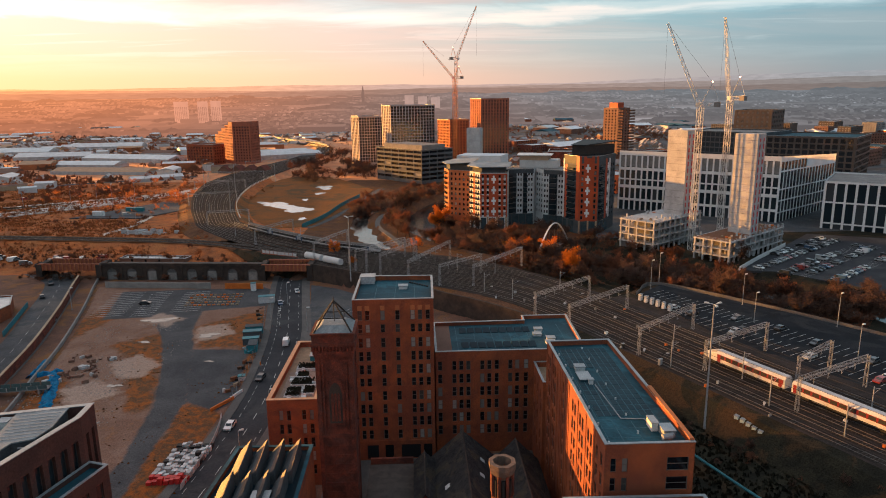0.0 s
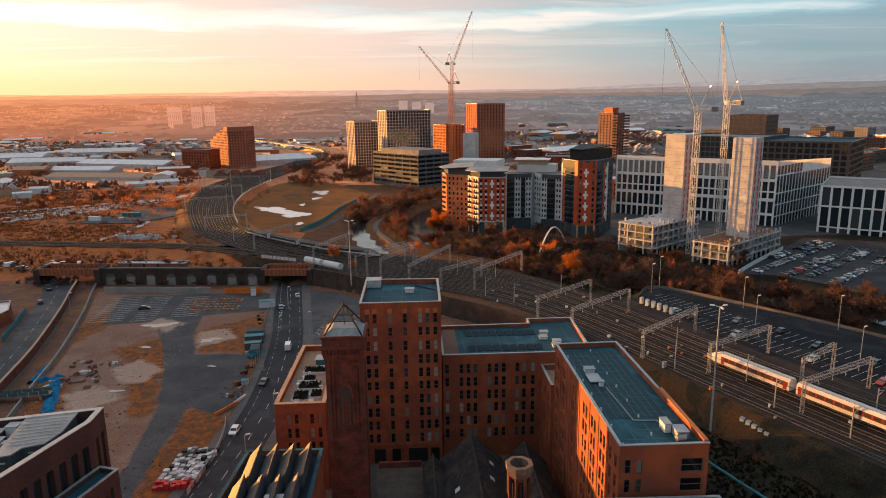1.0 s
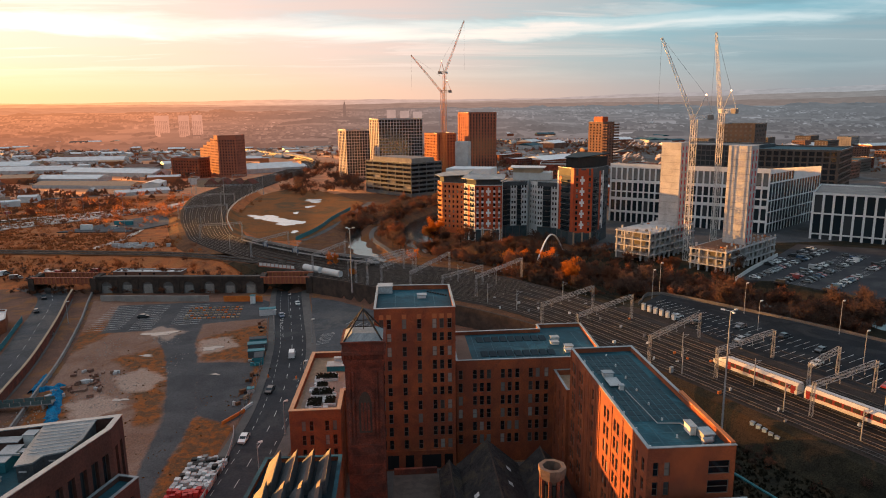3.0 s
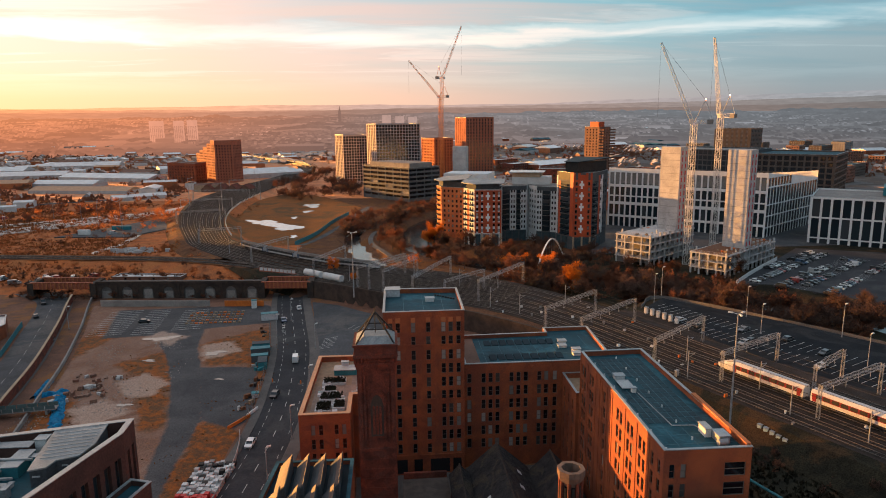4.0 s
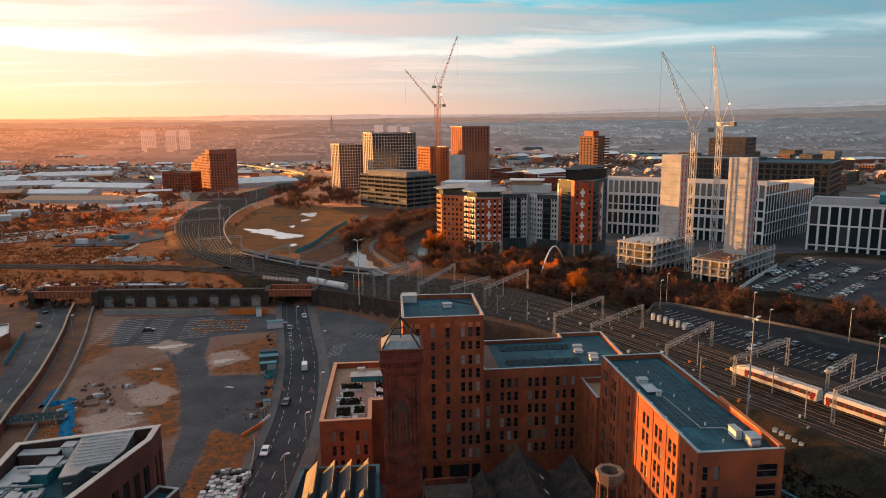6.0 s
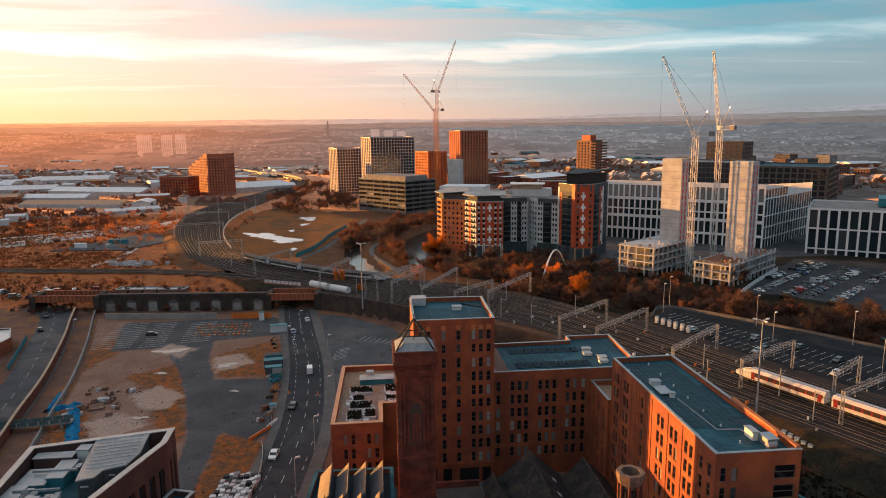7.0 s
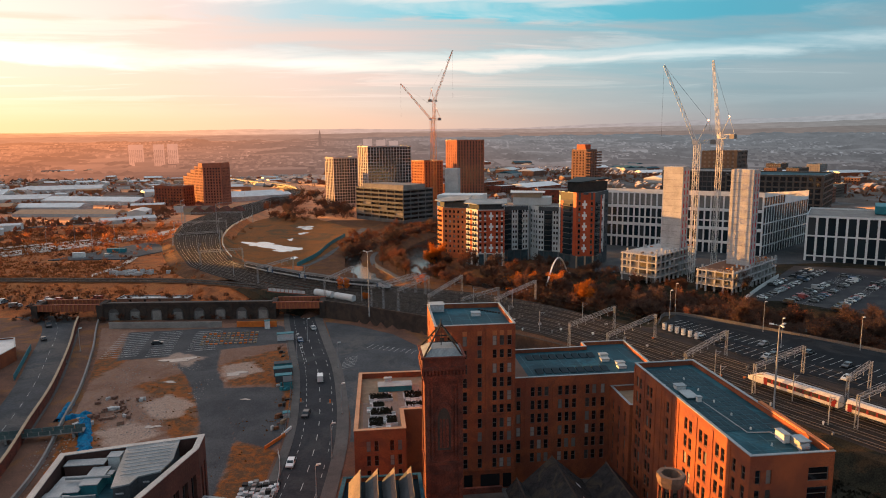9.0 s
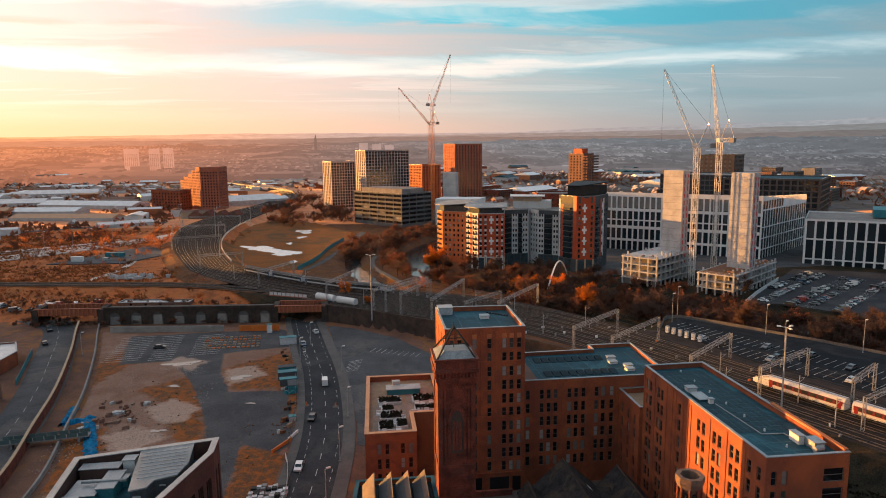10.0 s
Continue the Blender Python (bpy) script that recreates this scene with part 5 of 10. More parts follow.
# stair link between the wings
K = thing("link_block", (24.6, 122.5, SITE_Z), "narrow red-brick link with a roof terrace between two wings", "apartment block", "brick apartment blocks")
block(K, [(24.2, 122.6), (34.0, 122.6), (34.0, 133.3), (24.2, 133.3)], SITE_Z, 19.6, BRICK, TIMBER, {3: dict(cols=cols_at((2.0, 5.2, 8.4), 0.78), rows=[(r[0] - 2.97, r[1] - 2.97) for r in wrow[1:]], **SL)}, parapet=1.1)

# long wing towards the railway
R = thing("apartment_wing", (24.9, 82.3, SITE_Z), "long red-brick apartment wing, its side lit orange by the low sun", "apartment block", "brick apartment blocks")
rp = [(25.0, 82.3), (37.5, 82.2), (36.9, 122.4), (24.8, 122.2)]
rrow = [(25.2 - STEP * k - 1.05, 25.2 - STEP * k + 1.05) for k in range(7, -1, -1)]
ys = [120.6, 119.2, 115.8, 114.4, 107.6, 100.8, 99.2, 95.9, 94.3, 90.9, 89.3, 86.3, 83.9]
rcol = [(122.2 - y - 0.5, 122.2 - y + 0.5) for y in ys]
block(R, rp, SITE_Z, 28.4, BRICK, ROOF_BLUE, {3: dict(cols=rcol, rows=rrow, **SL), 0: dict(cols=[(0.85, 1.65), (2.45, 3.25), (8.7, 11.8)], rows=rrow, **SL), 1: dict(cols=spans(10, 40, 0.85), rows=rrow, **SL)}, parapet=0.9)
panel_strips(R, (24.8, 122.2), (25.0, 82.3), [(0, .45), (4.4, 5.0), (9.3, 9.9), (11.6, 12.2), (13.0, 13.5), (15.6, 16.2), (17.4, 17.9), (18.4, 18.9), (24.6, 25.1), (29.6, 30.1), (34.4, 35.0)], 2.0, 27.8, BRICK)
m = Mesh()
m.box(36.85, 37.5, 82.6, 100, 28.52, 28.78)
part("raised_parapet", m, BRICK_ORANGE, R, "orange-brown parapet strip")
# dark roof panels in a grid
PX, PY = 8, 15
rack = Mesh()
rp_mesh = Mesh()
rp_mesh.box(0, 0.93, 0, 1.62, 0, 0.05)
PANEL = surf("roof_panel_glass", (0.012, 0.042, 0.056), (0.008, 0.030, 0.042), 3, 0.6, bump=0.02, spec=0.15)
pm = rp_mesh.data("solar_panel", PANEL)
for i in range(PX):
    for j in range(PY):
        x, y = 26.7 + i * 1.09, 92.2 + j * 1.85
        if x < 30.0 and 104.5 < y < 110.5:
            continue
        ob = new("solar_panel", pm)
        ob.location = (x, y, 27.56)
        tagged(ob, "dark flat panel lying on the blue-grey roof", "solar panel", "panels on the long roof")
        rack.box(x - 0.08, x + 1.01, y - 0.115, y + 1.735, 27.5, 27.56)


SEAM = surf("pale_membrane_seam", (0.055, 0.13, 0.155), (0.04, 0.105, 0.13), 2, 0.6, bump=0.0)
part("panel_rack", rack, SEAM, R, "pale rack under the roof panels")
for th, z, lines_ in ((T, 33.8, [((-12.6, y), (2.2, y)) for y in (135.2, 139.4, 143.6, 147.6)] + [((x, 132.2), (x + 0.1, 149.2)) for x in (-9.4, -5.2, -1.0)]),
                      (W, 21.5, [((x, 134.3), (x, 151.8)) for x in (8.3, 12.4, 16.5, 20.6, 24.7, 28.8, 32.6)] + [((8, y), (34.6, y)) for y in (143.2, 140.4)]),
                      (R, 27.5, [((25.8, y), (36.6, y)) for y in (85.6, 88.4, 91.2, 120.6)] + [((x, 83), (x, 91)) for x in (28.4, 31.2)] + [((35.4, 83), (35.2, 121.4)), ((26.4, 83), (26.3, 121.4))])):
    for (xa, ya), (xb, yb) in lines_:
        m = Mesh()
        m.obox(((xa + xb) / 2, (ya + yb) / 2), math.degrees(math.atan2(yb - ya, xb - xa)), math.hypot(xb - xa, yb - ya), 0.09, z - 0.01, z + 0.02)
        part("roof_seam", m, SEAM, th)


def roof_box(x, y, z, w, d, h, mat, label, cat="roof unit", name="roof_unit"):
    th = thing(name, (x, y, z), label, cat, "roof units")
    m = Mesh()
    m.box(x - w / 2, x + w / 2, y - d / 2, y + d / 2, z, z + h)
    part("casing", m, mat, th)
    m = Mesh()
    m.box(x - w / 2 - 0.12, x + w / 2 + 0.12, y - d / 2 - 0.12, y + d / 2 + 0.12, z + h, z + h + 0.12)
    part("lid", m, COPING, th)
    return th


roof_box(28.2, 110.2, 27.5, 1.7, 1.4, 0.7, WHITE_PLASTIC, "pale smoke vent on the flat roof", "roof vent", "roof_vent")
roof_box(28.1, 106.6, 27.5, 2.0, 3.4, 0.35, ROOF_BLUE, "low blue-grey roof hatch", "roof hatch", "roof_hatch")
roof_box(28.6, 103.9, 27.5, 0.7, 0.7, 0.9, WHITE_PLASTIC, "small pale cowl on the flat roof", "roof vent", "roof_vent")
roof_box(33.6, 88.3, 27.5, 0.9, 2.2, 1.3, WHITE_PLASTIC, "white air handling unit on the roof", "air unit", "air_unit")
roof_box(35.0, 86.2, 27.5, 1.6, 2.2, 1.1, COPING, "grey air handling unit with bent duct", "air unit", "air_unit")
duct = thing("roof_duct", (34.0, 84.8, 27.5), "bright bent metal duct on the roof", "duct")
m = Mesh()
m.tube((33.8, 84.6, 28.0), (35.2, 84.8, 28.0), 0.45, n=10)
m.tube((35.2, 84.8, 28.0), (35.4, 86.0, 28.3), 0.42, n=10)
part("pipe", m, STEEL, duct)
m = Mesh()
for a, b in (((29.2, 103.5), (29.9, 91.2)), ((29.9, 91.2), (33.3, 90.9)), ((33.3, 90.9), (33.8, 88.9))):
    m.tube((*a, 27.62), (*b, 27.62), 0.09)
single("roof_pipe", m, STEEL, "thin pale pipe running across the roof", "pipe")
roof_box(-3.5, 142.8, 33.8, 1.9, 1.6, 0.7, WHITE_PLASTIC, "white roof vent on the tower", "roof vent", "roof_vent")
roof_box(-11.6, 148.3, 33.8, 3.2, 3.0, 1.6, ROOF_LIGHT, "pale stair head box on the tower roof", "stair head", "stair_head")
for x, y in ((27.6, 147.5), (26.8, 144.2), (29.4, 141.5), (28.8, 139.0)):
    roof_box(x, y, 21.5, 1.8, 1.5, 0.5, WHITE_PLASTIC, "pale roof vent on the wing", "roof vent", "roof_vent")
for i in range(9):
    for y in (137.2, 146.6):
        m = Mesh()
        x = 9.2 + i * 1.85
        m.prism([(x, y), (x + 1.5, y), (x + 1.5, y + 2.6), (x, y + 2.6)], [21.55, 21.55, 21.55, 21.55], [21.62, 21.62, 21.95, 21.95], True)
        single("solar_panel", m, ROOF_DARK, "tilted dark panel in a row on the wing roof", "solar panel", "panels on the wing roof", at=(x, y, 21.5))
m = Mesh()
m.box(3.6, 6.9, 134.0, 152.0, 21.5, 21.58)
single("roof_terrace", m, BRICK_BROWN, "brown timber terrace on the wing roof", "terrace")
for k in range(14):
    m = Mesh()
    m.cone((26 + 10 * ((k * 7) % 14) / 14, 84 + 2.75 * k), 0.16, 0.13, 27.5, 27.95, 8)
    single("vent_pipe", m, WHITE_PLASTIC, "short pale vent pipe on the flat roof", "vent pipe", "vent pipes", at=(26 + 10 * ((k * 7) % 14) / 14, 84 + 2.75 * k, 27.5))
for k in range(8):
    x, y = -2.0 + 0.55 * k, 147.2 - 0.5 * k
    m = Mesh()
    m.box(x - 0.2, x + 0.2, y - 0.2, y + 0.2, 33.8, 34.1)
    single("paving_support", m, BLACK, "small dark block on the tower roof", "block", "blocks on the tower roof", at=(x, y, 33.8))

# lower block with roof garden
LB = thing("apartment_block", (-30.3, 122.4, SITE_Z), "lower red-brick block with a planted roof terrace and terracotta parapet", "apartment block", "brick apartment blocks")
lp = [(-30.3, 122.4), (-20.4, 122.4), (-20.4, 131.5), (-13.8, 131.5), (-13.8, 154.6), (-29.6, 154.9)]
lrow = [(14.2 - STEP * k - 1.05, 14.2 - STEP * k + 1.05) for k in range(4, -1, -1)]
block(LB, lp, SITE_Z, 17.5, BRICK, TIMBER, {0: dict(cols=cols_at((2.7, 4.2, 7.2, 8.7), 0.8), rows=lrow, **SL), 5: dict(cols=spans(9, 32, 0.8), rows=lrow, **SL), 1: dict(cols=spans(2, 9, 0.8), rows=lrow, **SL)}, parapet=1.2, rim=0.7, coping=TERRA)
DECK = surf("pinkish_decking", (0.30, 0.215, 0.17), (0.22, 0.16, 0.13), 1.2, 0.8, fine=0.5)
board = Mesh()
board.box(0, 0.42, 0, 15.6, 0, 0.03)
bme = board.data("deck_board", DECK)
for k in range(27):
    ob = new("deck_board", bme)
    ob.parent = LB
    ob.location = Vector((-28.6 + 0.47 * k, 123.6 if k < 16 else 132.6, 16.31)) - origin(LB)
rnd = random.Random(5)
for x, y, w, d in ((-26.0, 127.6, 2.6, 3.8), (-22.9, 128.4, 1.8, 3.0), (-24.8, 132.6, 4.2, 3.0), (-25.4, 136.4, 2.2, 2.0), (-24.8, 141.0, 4.6, 2.6), (-17.4, 141.2, 4.4, 3.4), (-17.2, 136.0, 4.6, 2.0)):
    th = thing("roof_planter", (x, y, 16.3), "dark planting bed with low winter shrubs on the terrace", "planter", "beds on the roof terrace")
    m = Mesh()
    m.box(x - w / 2, x + w / 2, y - d / 2, y + d / 2, 16.3, 16.8)
    part("bed", m, BLACK, th)
    for bx in ((x - w / 2 - .3, x + w / 2 + .3, y - d / 2 - .3, y - d / 2), (x - w / 2 - .3, x - w / 2, y - d / 2, y + d / 2)):
        m = Mesh()
        m.box(*bx, 16.3, 16.85)
        part("rim", m, CONCRETE, th)
    m = Mesh()
    for k in range(160):
        a, b, s = rnd.uniform(-w / 2, w / 2), rnd.uniform(-d / 2, d / 2), rnd.uniform(0.12, 0.3)
        m.face((x + a - s, y + b, 16.8 + rnd.uniform(0, .3)), (x + a + s, y + b + rnd.uniform(-s, s), 16.8 + rnd.uniform(0, .3)), (x + a, y + b, 16.9 + s * 1.8))
    tagged(part("shrubs", m, DARK_SCRUB, th), kind="stuff")
for k in range(44):
    x, y = rnd.uniform(-27.6, -15.5), rnd.uniform(125, 143)
    if x > -21.5 and y < 133.5:
        continue
    m = Mesh()
    s = rnd.uniform(0.3, 0.6)
    m.box(x - s, x + s, y - s, y + s, 16.3, 16.75)
    m.box(x - s, x + s, y + s - 0.1, y + s, 16.75, 17.1)
    single("garden_seat", m, WHITE_PLASTIC, "small white terrace seat", "seat", "seats on the roof terrace", at=(x, y, 16.3))
roof_box(-21.5, 146.6, 16.3, 7.5, 3.0, 1.2, TEAL, "low dark pavilion on the roof terrace", "roof pavilion", "roof_pavilion")
roof_box(-23.0, 148.8, 16.3, 1.6, 1.0, 1.9, ROOF_LIGHT, "grey roof unit behind the pavilion", "roof unit")

# parking court behind
drape("parking_court", [(-32.4, 158), (-8, 158), (0, 205), (-6, 226), (-18, 250), (-34, 266), (-45, 272), (-41, 243), (-35.3, 205), (-32.4, 170)], SITE_Z + 0.06, ASPHALT_OLD, "grey parking court with painted bays", "car park")
m = Mesh()
for k in range(9):
    m.obox((-26 + 2.6 * k, 196), 8, 0.13, 5.0, SITE_Z + 0.065, SITE_Z + 0.075)
    if k < 8:
        m.obox((-27 + 2.6 * k, 176), 12, 0.13, 4.6, SITE_Z + 0.065, SITE_Z + 0.075)
for k in range(8):
    m.obox((-34.6 + 0.2 * k, 214 + 1.5 * k), 25, 5.0, 0.14, SITE_Z + 0.065, SITE_Z + 0.075)
for k in range(9):
    m.obox((-27 + 1.9 * k, 236 - 1.1 * k), 60, 4.6, 0.13, SITE_Z + 0.065, SITE_Z + 0.075)
single("bay_marking", m, PAINT, "white parking bay lines in the court", "parking lines", kind="stuff")
drape("ground_cover", [(-8, 158), (30, 160), (52, 178), (30, 207), (8, 226), (-2, 215)], SITE_Z + 0.05, EARTH, "bare dark earth below the tracks", "earth", "stuff")

# ---- the old works: bell-tower chimney, slate roofs, octagonal shaft ----
C = thing("brick_chimney_tower", (-14.7, 110.7, SITE_Z), "old square red-brick chimney tower with corbelled top and iron crown", "chimney tower")
cx0, cx1, cy0, cy1 = -17.9, -11.5, 107.4, 113.8
m = Mesh()
m.box(cx0 + 0.15, cx1 - 0.15, cy0 + 0.15, cy1 - 0.15, SITE_Z, 33.0)
part("shaft", m, BRICK_OLD, C)
for x in (cx0, cx1 - 0.8):
    for y in (cy0, cy1 - 0.8):
        m = Mesh()
        m.box(x, x + 0.8, y, y + 0.8, SITE_Z, 32.6)
        part("pilaster", m, BRICK_OLD, C)
for k, (o, z0, z1) in enumerate(((0.05, 17.2, 17.7), (0.15, 32.2, 32.7), (0.3, 32.7, 33.3), (0.5, 34.2, 34.8), (0.35, 34.8, 36.2), (0.55, 36.2, 36.5))):
    m = Mesh()
    m.box(cx0 - o, cx1 + o, cy0 - o, cy1 + o, z0, z1)
    part("cornice", m, BRICK_OLD, C)
for k in range(13):
    t = k / 12
    for f in range(2):
        m = Mesh()
        if f == 0:
            x = cx0 - 0.3 + (cx1 - cx0 + 0.6) * t
            m.box(x - 0.14, x + 0.14, cy0 - 0.42, cy0 - 0.1, 33.3, 34.2)
        else:
            y = cy0 - 0.3 + (cy1 - cy0 + 0.6) * t
            m.box(cx0 - 0.42, cx0 - 0.1, y - 0.14, y + 0.14, 33.3, 34.2)
        part("corbel", m, BRICK_OLD, C)
m = Mesh()
m.box(cx0 - 0.1, cx1 + 0.1, cy0 - 0.1, cy1 + 0.1, 33.3, 34.2)
part("frieze", m, BRICK_OLD, C)


def lancet(th, x, y, w, z0, z1, mat, name, dep, out):
    """A pointed-arch panel facing the yard."""
    m = Mesh()
    zs = z1 - w * 0.9
    pts = [(x - w / 2, z0), (x + w / 2, z0), (x + w / 2, zs)]
    pts += [(x + w / 2 - w / 2 * (k / 6) ** 1.4, zs + (z1 - zs) * math.sin(math.pi / 2 * k / 6)) for k in range(1, 7)]
    pts += [(x - w / 2 + w / 2 * (k / 6) ** 1.4, zs + (z1 - zs) * math.sin(math.pi / 2 * k / 6)) for k in range(5, -1, -1)]
    n = len(pts)
    m.solid([(a, y - out, b) for a, b in pts] + [(a, y + dep, b) for a, b in pts], [tuple(range(n))] + [(i, i + n, (i + 1) % n + n, (i + 1) % n) for i in range(n)])
    part(name, m, mat, th)


xm = (cx0 + cx1) / 2
lancet(C, xm, cy0 + 0.15, 3.0, 19.6, 28.4, BRICK_OLD, "arch_surround", 0.1, 0.22)
lancet(C, xm, cy0 + 0.15, 2.2, 20.0, 27.5, STONE_DARK, "blind_arch", 0.1, 0.28)
for o in (-0.55, 0.0, 0.55):
    lancet(C, xm + o, cy0 + 0.15, 0.42, 20.4, 25.6, BRICK_OLD, "lancet", 0.1, 0.36)
for o in (-2.0, 2.0):
    m = Mesh()
    m.box(xm + o - 0.16, xm + o + 0.16, cy0 - 0.1, cy0 + 0.2, 18.6, 31.0)
    part("shaft_rib", m, BRICK_OLD, C)
for k in range(9):
    m = Mesh()
    m.box(cx0 + 0.85, cx1 - 0.85, cy0 + 0.06, cy0 + 0.2, 1.0 + 1.8 * k, 1.25 + 1.8 * k)
    part("brick_band", m, BRICK_OLD, C)
m = Mesh()
m.solid([(cx0 - 0.1, cy0 - 0.1, 36.5), (cx1 + 0.1, cy0 - 0.1, 36.5), (cx1 + 0.1, cy1 + 0.1, 36.5), (cx0 - 0.1, cy1 + 0.1, 36.5), (xm - 1.9, cy0 + 1.3, 37.5), (xm + 1.9, cy0 + 1.3, 37.5), (xm + 1.9, cy1 - 1.3, 37.5), (xm - 1.9, cy1 - 1.3, 37.5)], [(0, 1, 5, 4), (1, 2, 6, 5), (2, 3, 7, 6), (3, 0, 4, 7), (4, 5, 6, 7)])
part("lead_roof", m, PLANT_ROOF, C, "grey lead cap")
for x, y in ((cx0, cy0), (cx1, cy0), (cx1, cy1), (cx0, cy1)):
    m = Mesh()
    m.tube((x, y, 36.5), (xm, (cy0 + cy1) / 2, 41.2), 0.16)
    part("crown_bar", m, BLACK, C)
for z, f in ((38.6, 0.46),):
    for a, b in (((-1, -1), (1, -1)), ((1, -1), (1, 1)), ((1, 1), (-1, 1)), ((-1, 1), (-1, -1))):
        m = Mesh()
        h, yc = 3.2 * 0.55, (cy0 + cy1) / 2
        m.tube((xm + a[0] * h, yc + a[1] * h, z), (xm + b[0] * h, yc + b[1] * h, z), 0.1)
        part("crown_tie", m, BLACK, C)
m = Mesh()
m.tube((xm, (cy0 + cy1) / 2, 37), (xm, (cy0 + cy1) / 2, 42.0), 0.08)
part("finial", m, BLACK, C)

O = thing("octagonal_shaft", (9.9, 74.8, SITE_Z), "old octagonal brick ventilation shaft with arched belfry and stone rim", "chimney tower")
m = Mesh()
m.cone((9.9, 74.8), 1.5, 1.38, SITE_Z, 26.5, 8, 0.5)
part("shaft", m, BRICK_OLD, O)
for k in range(8):
    a = math.pi / 4 * k
    m = Mesh()
    m.tube((9.9 + 1.32 * math.cos(a + math.pi / 8), 74.8 + 1.32 * math.sin(a + math.pi / 8), 26.5), (9.9 + 1.32 * math.cos(a + math.pi / 8), 74.8 + 1.32 * math.sin(a + math.pi / 8), 29.8), 0.23, n=6)
    part("belfry_pier", m, BRICK_OLD, O)
    m = Mesh()
    m.cone((9.9 + 1.1 * math.cos(a), 74.8 + 1.1 * math.sin(a)), 0.3, 0.3, 26.6, 28.8, 6)
    part("belfry_arch", m, BLACK, O)
m = Mesh()
ring = lambda r, z: [(9.9 + r * math.cos(math.pi / 4 * k + math.pi / 8), 74.8 + r * math.sin(math.pi / 4 * k + math.pi / 8), z) for k in range(8)]
prof = [(1.2, 29.4), (1.5, 29.4), (1.75, 30.2), (1.75, 30.9), (1.2, 30.9), (1.1, 28.0), (0.2, 28.0)]
for (r0, z0), (r1, z1) in zip(prof, prof[1:]):
    A, B = ring(r0, z0), ring(r1, z1)
    for k in range(8):
        m.face(A[k], A[(k + 1) % 8], B[(k + 1) % 8], B[k])
part("stone_rim", m, surf("pale_weathered_stone", (0.19, 0.12, 0.09), (0.12, 0.08, 0.062), 1.0, 0.9, bump=0.2), O)


def gable(name, ridge0, ridge1, half, zr_, ze, wall_mat, roof_mat, label, over=0.4, skylights=()):
    th = thing(name, (*ridge0, SITE_Z), label, "workshop", "old workshops")
    a, b = np.array(ridge0, float), np.array(ridge1, float)
    u = (b - a) / np.linalg.norm(b - a)
    n = np.array((-u[1], u[0]))
    P = lambda q, z: (float(q[0]), float(q[1]), z)
    w = Mesh()
    for s in (1, -1):
        w.face(P(a + n * half * s, SITE_Z), P(b + n * half * s, SITE_Z), P(b + n * half * s, ze), P(a + n * half * s, ze))
    for q in (a, b):
        w.face(P(q + n * half, SITE_Z), P(q - n * half, SITE_Z), P(q - n * half, ze), P(q, zr_), P(q + n * half, ze))
    part("wall", w, wall_mat, th)
    sl = (zr_ - ze) / half
    for s in (1, -1):
        m = Mesh()
        e = n * (half + over) * s
        zo = ze - over * sl
        a1, b1 = a - u * over, b + u * over
        m.solid([P(a1, zr_ + .1), P(b1, zr_ + .1), P(b1 + e, zo + .1), P(a1 + e, zo + .1), P(a1, zr_ - .1), P(b1, zr_ - .1), P(b1 + e, zo - .1), P(a1 + e, zo - .1)], [(0, 1, 2, 3), (4, 7, 6, 5), (0, 4, 5, 1), (3, 2, 6, 7), (0, 3, 7, 4), (1, 5, 6, 2)])
        part("roof_slope", m, roof_mat, th)
    m = Mesh()
    m.tube(P(a - u * over, zr_ + .14), P(b + u * over, zr_ + .14), 0.16)
    part("ridge", m, STONE_DARK, th)
    for t, s, f in skylights:
        m = Mesh()
        q = a + u * t + n * half * f * s
        z = zr_ - sl * half * f
        q2 = a + u * t + n * half * (f + .14) * s
        z2 = zr_ - sl * half * (f + .14)
        m.face(P(q - u * .6, z + .16), P(q + u * .6, z + .16), P(q2 + u * .6, z2 + .16), P(q2 - u * .6, z2 + .16))
        part("skylight", m, ROOF_LIGHT, th)
    return th


gable("workshop", (8.0, 120.5), (8.0, 84.0), 5.9, 10.6, 5.4, BRICK_OLD, SLATE, "old brick workshop with a dark slate pitched roof", skylights=((6, 1, .5), (12, 1, .4), (14, -1, .55)))
gable("workshop", (18.2, 118.5), (18.2, 84.0), 4.2, 9.6, 5.4, BRICK_OLD, SLATE, "narrow brick workshop with a dark slate roof")
gable("workshop", (0.4, 118.0), (0.4, 104.0), 1.7, 7.8, 6.0, BRICK_OLD, SLATE, "small lean slate-roofed shed beside the workshop")
drape("yard", [(-20, 88), (24.5, 88), (24.5, 133), (-13.5, 131), (-20, 131)], SITE_Z + 0.05, PAVING, "dark paved mill yard between the buildings", "yard")
m = Mesh()
m.box(-10.5, -1.6, 108.0, 122.0, SITE_Z, 3.4)
single("yard_block", m, surf("dark_paving_roof", (0.09, 0.07, 0.06), (0.06, 0.048, 0.042), 2, 0.85), "low flat-roofed building in the mill yard", "building")
m = Mesh()
m.box(-10.3, -1.8, 121.6, 122.2, 3.4, 4.6)
single("yard_wall", m, BRICK_OLD, "brick parapet along the low yard building", "wall")

# sawtooth-roofed block
COPPER = surf("copper_sheet", (0.125, 0.085, 0.072), (0.085, 0.060, 0.052), 1.5, 0.6, fine=0.5)
SW = thing("sawtooth_building", (-33, 92, SITE_Z), "brick workshop with slanted copper-lit sawtooth roof lights", "workshop", "old workshops")
